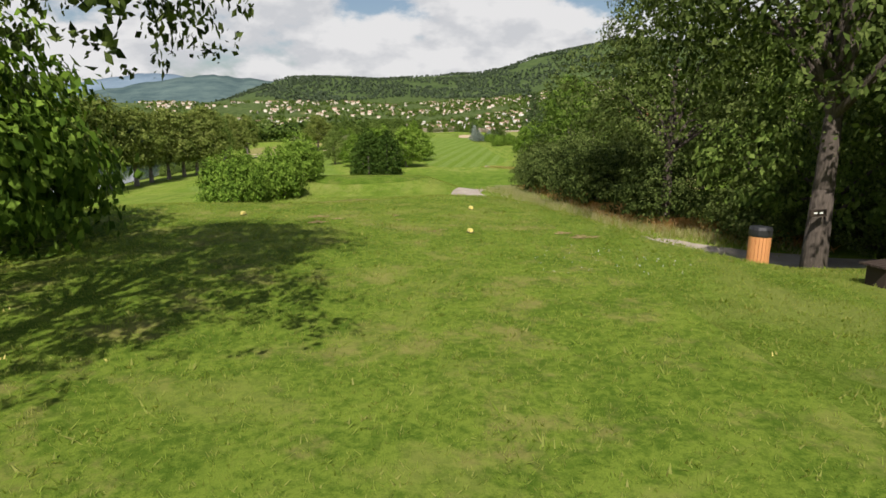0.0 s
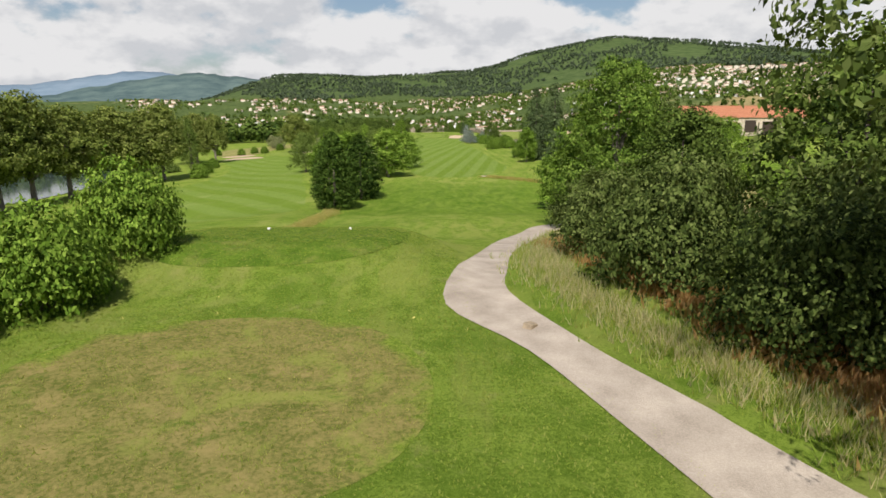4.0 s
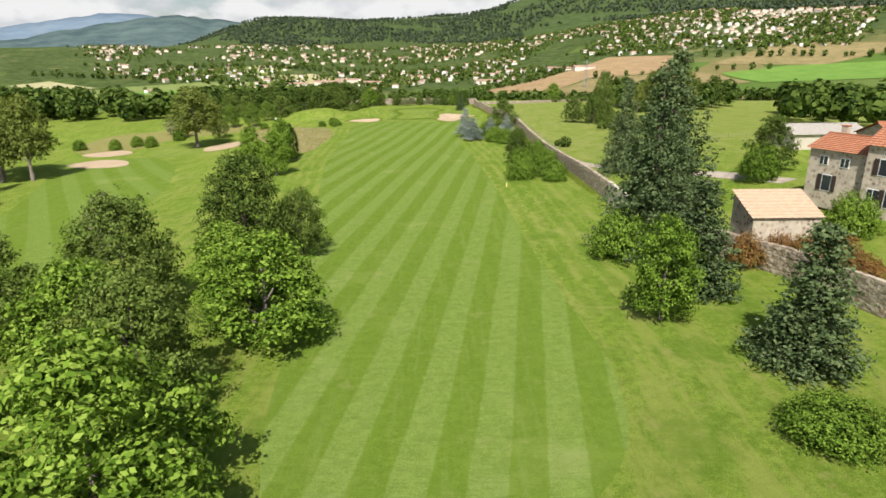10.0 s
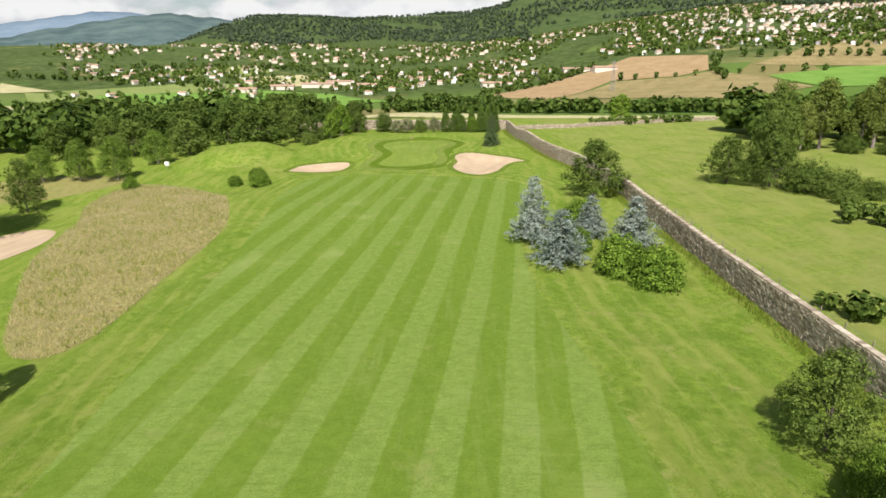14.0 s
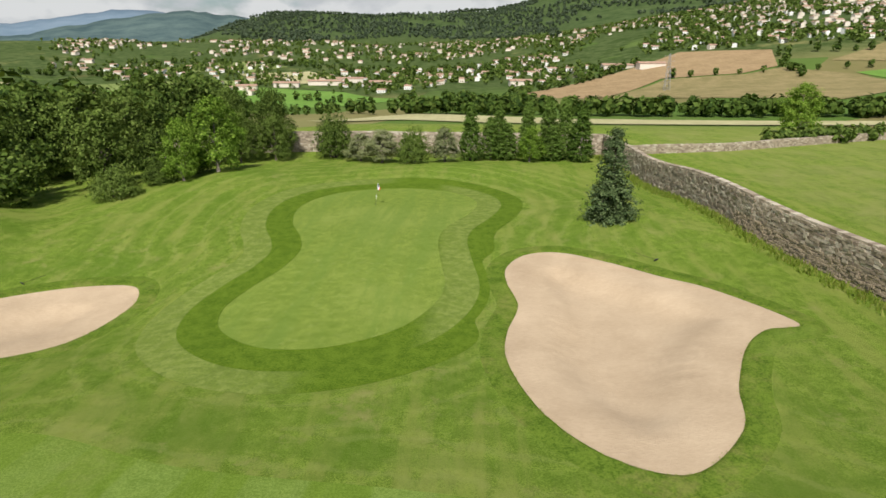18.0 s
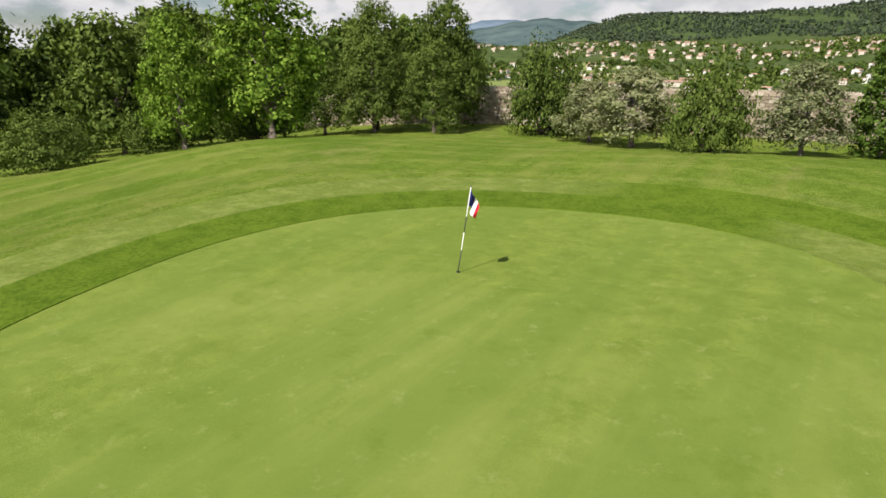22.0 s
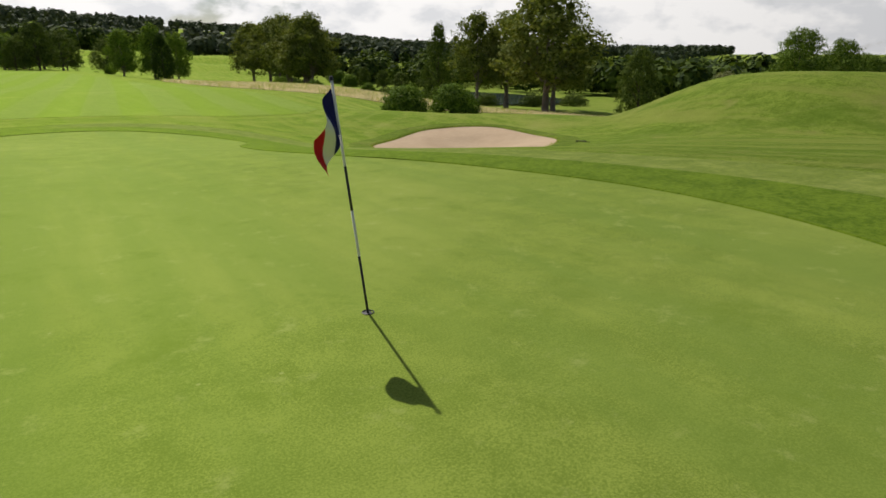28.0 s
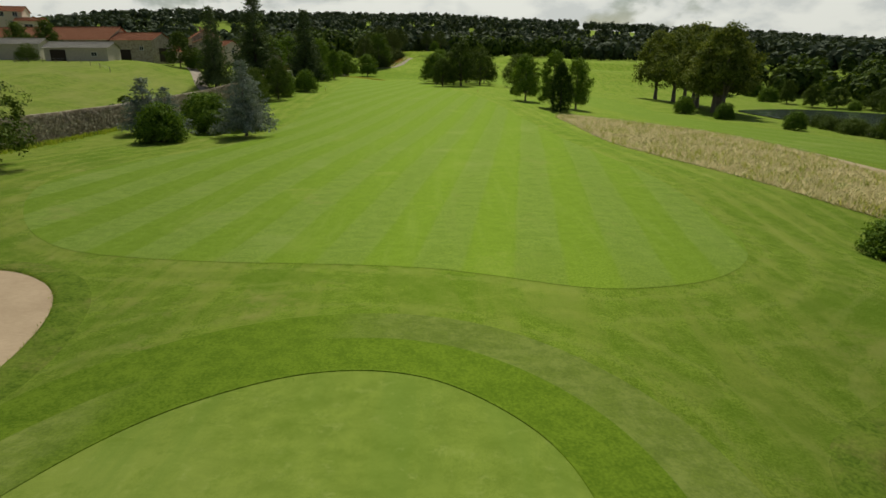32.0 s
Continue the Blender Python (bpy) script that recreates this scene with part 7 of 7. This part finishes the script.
for mx, my, mm, ml in ((4.3, -413.6, M_YELLOW, "small yellow block tee marker on the grass"), (11.6, -412.4, M_YELLOW, "small yellow block tee marker on the grass"), (11.5, -416.4, M_YELLOW, "pale yellow block tee marker lying on the turf"), (0.6, -369.4, M_WHITE, "small white block tee marker on the grass"), (5.2, -369.2, M_WHITE, "small white block tee marker on the grass")):
    tee_marker(mx, my, mm, ml)


def rock(x, y, s, mat, label):
    ob = new("rock", STONES[int(abs(x * 7)) % 6])
    ob.location = (x, y, ground_z(x, y) + s * 0.12)
    ob.rotation_euler = (0.1, 0.2, x)
    ob.scale = (s, s * 0.7, s * 0.5)
    tagged(ob, label, "rock", "rocks beside the path")


for rx, ry, rs in ((19.3, -415.8, 0.5), (18.2, -414.6, 0.6), (21.6, -415.2, 0.45), (19.9, -414.4, 0.35), (16.9, -412.6, 0.4), (15.9, -411.2, 0.45), (13.5, -384.2, 0.5)):
    rock(rx, ry, rs, M_STONE, "pale half-buried rock beside the path")


def dirt_patch(x, y, rx, ry):
    p = [(x + rx * (0.7 + 0.3 * math.sin(i * 2.1)) * math.cos(i * 0.524), y + ry * (0.7 + 0.3 * math.cos(i * 1.7)) * math.sin(i * 0.524)) for i in range(12)]
    sheet("bare_patch", spline(p, True, 3), M_WORN, 0.022, 0.5, None, "worn bare earth patch in the tee turf", "bare earth")


for px, py, prx, pry in ((10.55, -416.25, 0.16, 0.10), (10.72, -416.08, 0.22, 0.09), (11.0, -415.4, 0.20, 0.10), (6.8, -413.9, 0.42, 0.26), (7.0, -414.9, 0.36, 0.30), (7.5, -414.3, 0.25, 0.16), (9.2, -413.7, 0.2, 0.2), (9.4, -414.5, 0.14, 0.1), (14.5, -417.0, 0.5, 0.3), (14.0, -416.5, 0.3, 0.22)):
    dirt_patch(px, py, prx, pry)


def rake(x, y, turn):
    e = new("bunker_rake")
    e.location = (x, y, ground_z(x, y) + 0.1)
    e.rotation_euler = (0, 0, turn)
    v, f = [], []
    tube(v, f, (0, 0, 0.02), (1.6, 0, 0.16), 0.014, 0.014, 8)
    part("handle", mesh_from("handle", v, f, M_DARKWOOD_SHADE, True), e)
    part("head", box_mesh("head", M_BLACK, -0.03, 0.03, -0.28, 0.28, 0.0, 0.05, 0.01), e)
    for k in range(8):
        part("tine", box_mesh("tine", M_BLACK, -0.008, 0.008, -0.26 + k * 0.074, -0.245 + k * 0.074, -0.08, 0.0), e)
    tagged(e, "black bunker rake lying on the grass", "rake")


rake(22.2, -16.2, 2.4)
rake(-22.9, -17.8, 1.0)


def marker_post(x, y):
    e = new("distance_post")
    e.location = (x, y, ground_z(x, y))
    part("post", box_mesh("post", M_YELLOW, -0.05, 0.05, -0.05, 0.05, -0.1, 0.75, 0.01), e)
    part("cap", box_mesh("cap", M_WHITE, -0.055, 0.055, -0.055, 0.055, 0.75, 0.82, 0.01), e)
    tagged(e, "short yellow distance post beside the fairway", "marker post", "distance posts")


for mx, my in ((25.2, -169.2), (-13.0, -173.8)):
    marker_post(mx, my)


def tee_box():
    e = new("ball_washer")
    e.location = (-57.5, -17.8, ground_z(-57.5, -17.8))
    part("post", box_mesh("post", M_STEEL, -0.06, 0.06, -0.06, 0.06, -0.1, 0.8, 0.01), e)
    part("cabinet", box_mesh("cabinet", M_WHITE, -0.5, 0.5, -0.35, 0.35, 0.8, 1.7, 0.05), e)
    tagged(e, "white box on a post by the neighbouring tee", "ball washer")


tee_box()


def pylon(x, y):
    e = new("pylon")
    e.location = (x, y, ground_z(x, y))
    hgt, w = 34.0, 2.6
    for sx, sy in ((-1, -1), (-1, 1), (1, 1), (1, -1)):
        v, f = [], []
        tube(v, f, (sx * w, sy * w, -1), (sx * 0.5, sy * 0.5, hgt), 0.22, 0.12, 5)
        part("leg", mesh_from("leg", v, f, M_STEEL), e)
    for k in range(7):
        a, b = hgt * k / 7, hgt * (k + 1) / 7
        wa, wb = w + (0.5 - w) * a / hgt, w + (0.5 - w) * b / hgt
        v, f = [], []
        for p, q in (((-wa, -wa, a), (wb, -wb, b)), ((wa, -wa, a), (-wb, -wb, b)), ((-wa, wa, a), (wb, wb, b)), ((wa, wa, a), (-wb, wb, b))):
            tube(v, f, p, q, 0.09, 0.09, 4)
        part("brace", mesh_from("brace", v, f, M_STEEL), e)
    for k in (22, 27, 32):
        v, f = [], []
        tube(v, f, (-5, 0, k), (5, 0, k), 0.14, 0.14, 5)
        part("crossarm", mesh_from("crossarm", v, f, M_STEEL), e)
    tagged(e, "grey lattice power pylon in the valley field", "pylon")


pylon(200, 548)


def wire_fence(points, step, label):
    """Thin posts with two strands of wire."""
    e = new("wire_fence")
    spots = along(points, step)
    for x, y, _a, _s in spots:
        part("post", FENCE_POST, e, loc=(x, y, ground_z(x, y)))
    for k in (0.55, 0.95):
        v, f = [], []
        for (x, y, _a, _s), (x2, y2, _b, _t) in zip(spots, spots[1:]):
            tube(v, f, (x, y, ground_z(x, y) + k), (x2, y2, ground_z(x2, y2) + k), 0.012, 0.012, 3)
        part("wire", mesh_from("wire", v, f, M_STEEL), e)
    tagged(e, label, "fence")


FENCE_POST = box_mesh("post", M_POST, -0.05, 0.05, -0.05, 0.05, -0.2, 1.15, 0.012)
wire_fence([(43.6, -122), (43.8, -100), (43.6, -64), (41.6, -42), (38.6, -26), (35.6, -10), (33.6, 8), (33.4, 28)], 3.4, "thin wooden post and wire fence in the pasture behind the wall")
wire_fence([(66, -146), (74, -150), (84, -153), (94, -154)], 3.0, "thin wooden post and wire fence before the farm sheds")


def culvert(x, y, turn):
    e = new("culvert")
    e.location = (x, y, ground_z(x, y))
    e.rotation_euler = (0, 0, radians(turn))
    part("headwall", box_mesh("headwall", M_RENDER, -0.75, 0.75, -0.14, 0.14, -0.3, 0.34, 0.03), e)
    v, f, n = [], [], 14
    for r, d in ((0.27, -0.2), (0.27, -0.5), (0.20, -0.5), (0.20, -0.15)):
        v += [(r * math.cos(2 * math.pi * i / n), d, 0.05 + r * math.sin(2 * math.pi * i / n)) for i in range(n)]
    for q in range(3):
        f += [(q * n + i, q * n + (i + 1) % n, (q + 1) * n + (i + 1) % n, (q + 1) * n + i) for i in range(n)]
    part("pipe", mesh_from("pipe", v, f, M_RENDER), e, "grey concrete pipe mouth")
    tagged(e, "grey concrete culvert mouth at the head of the ditch", "culvert")


culvert(19.4, -258.6, -40)
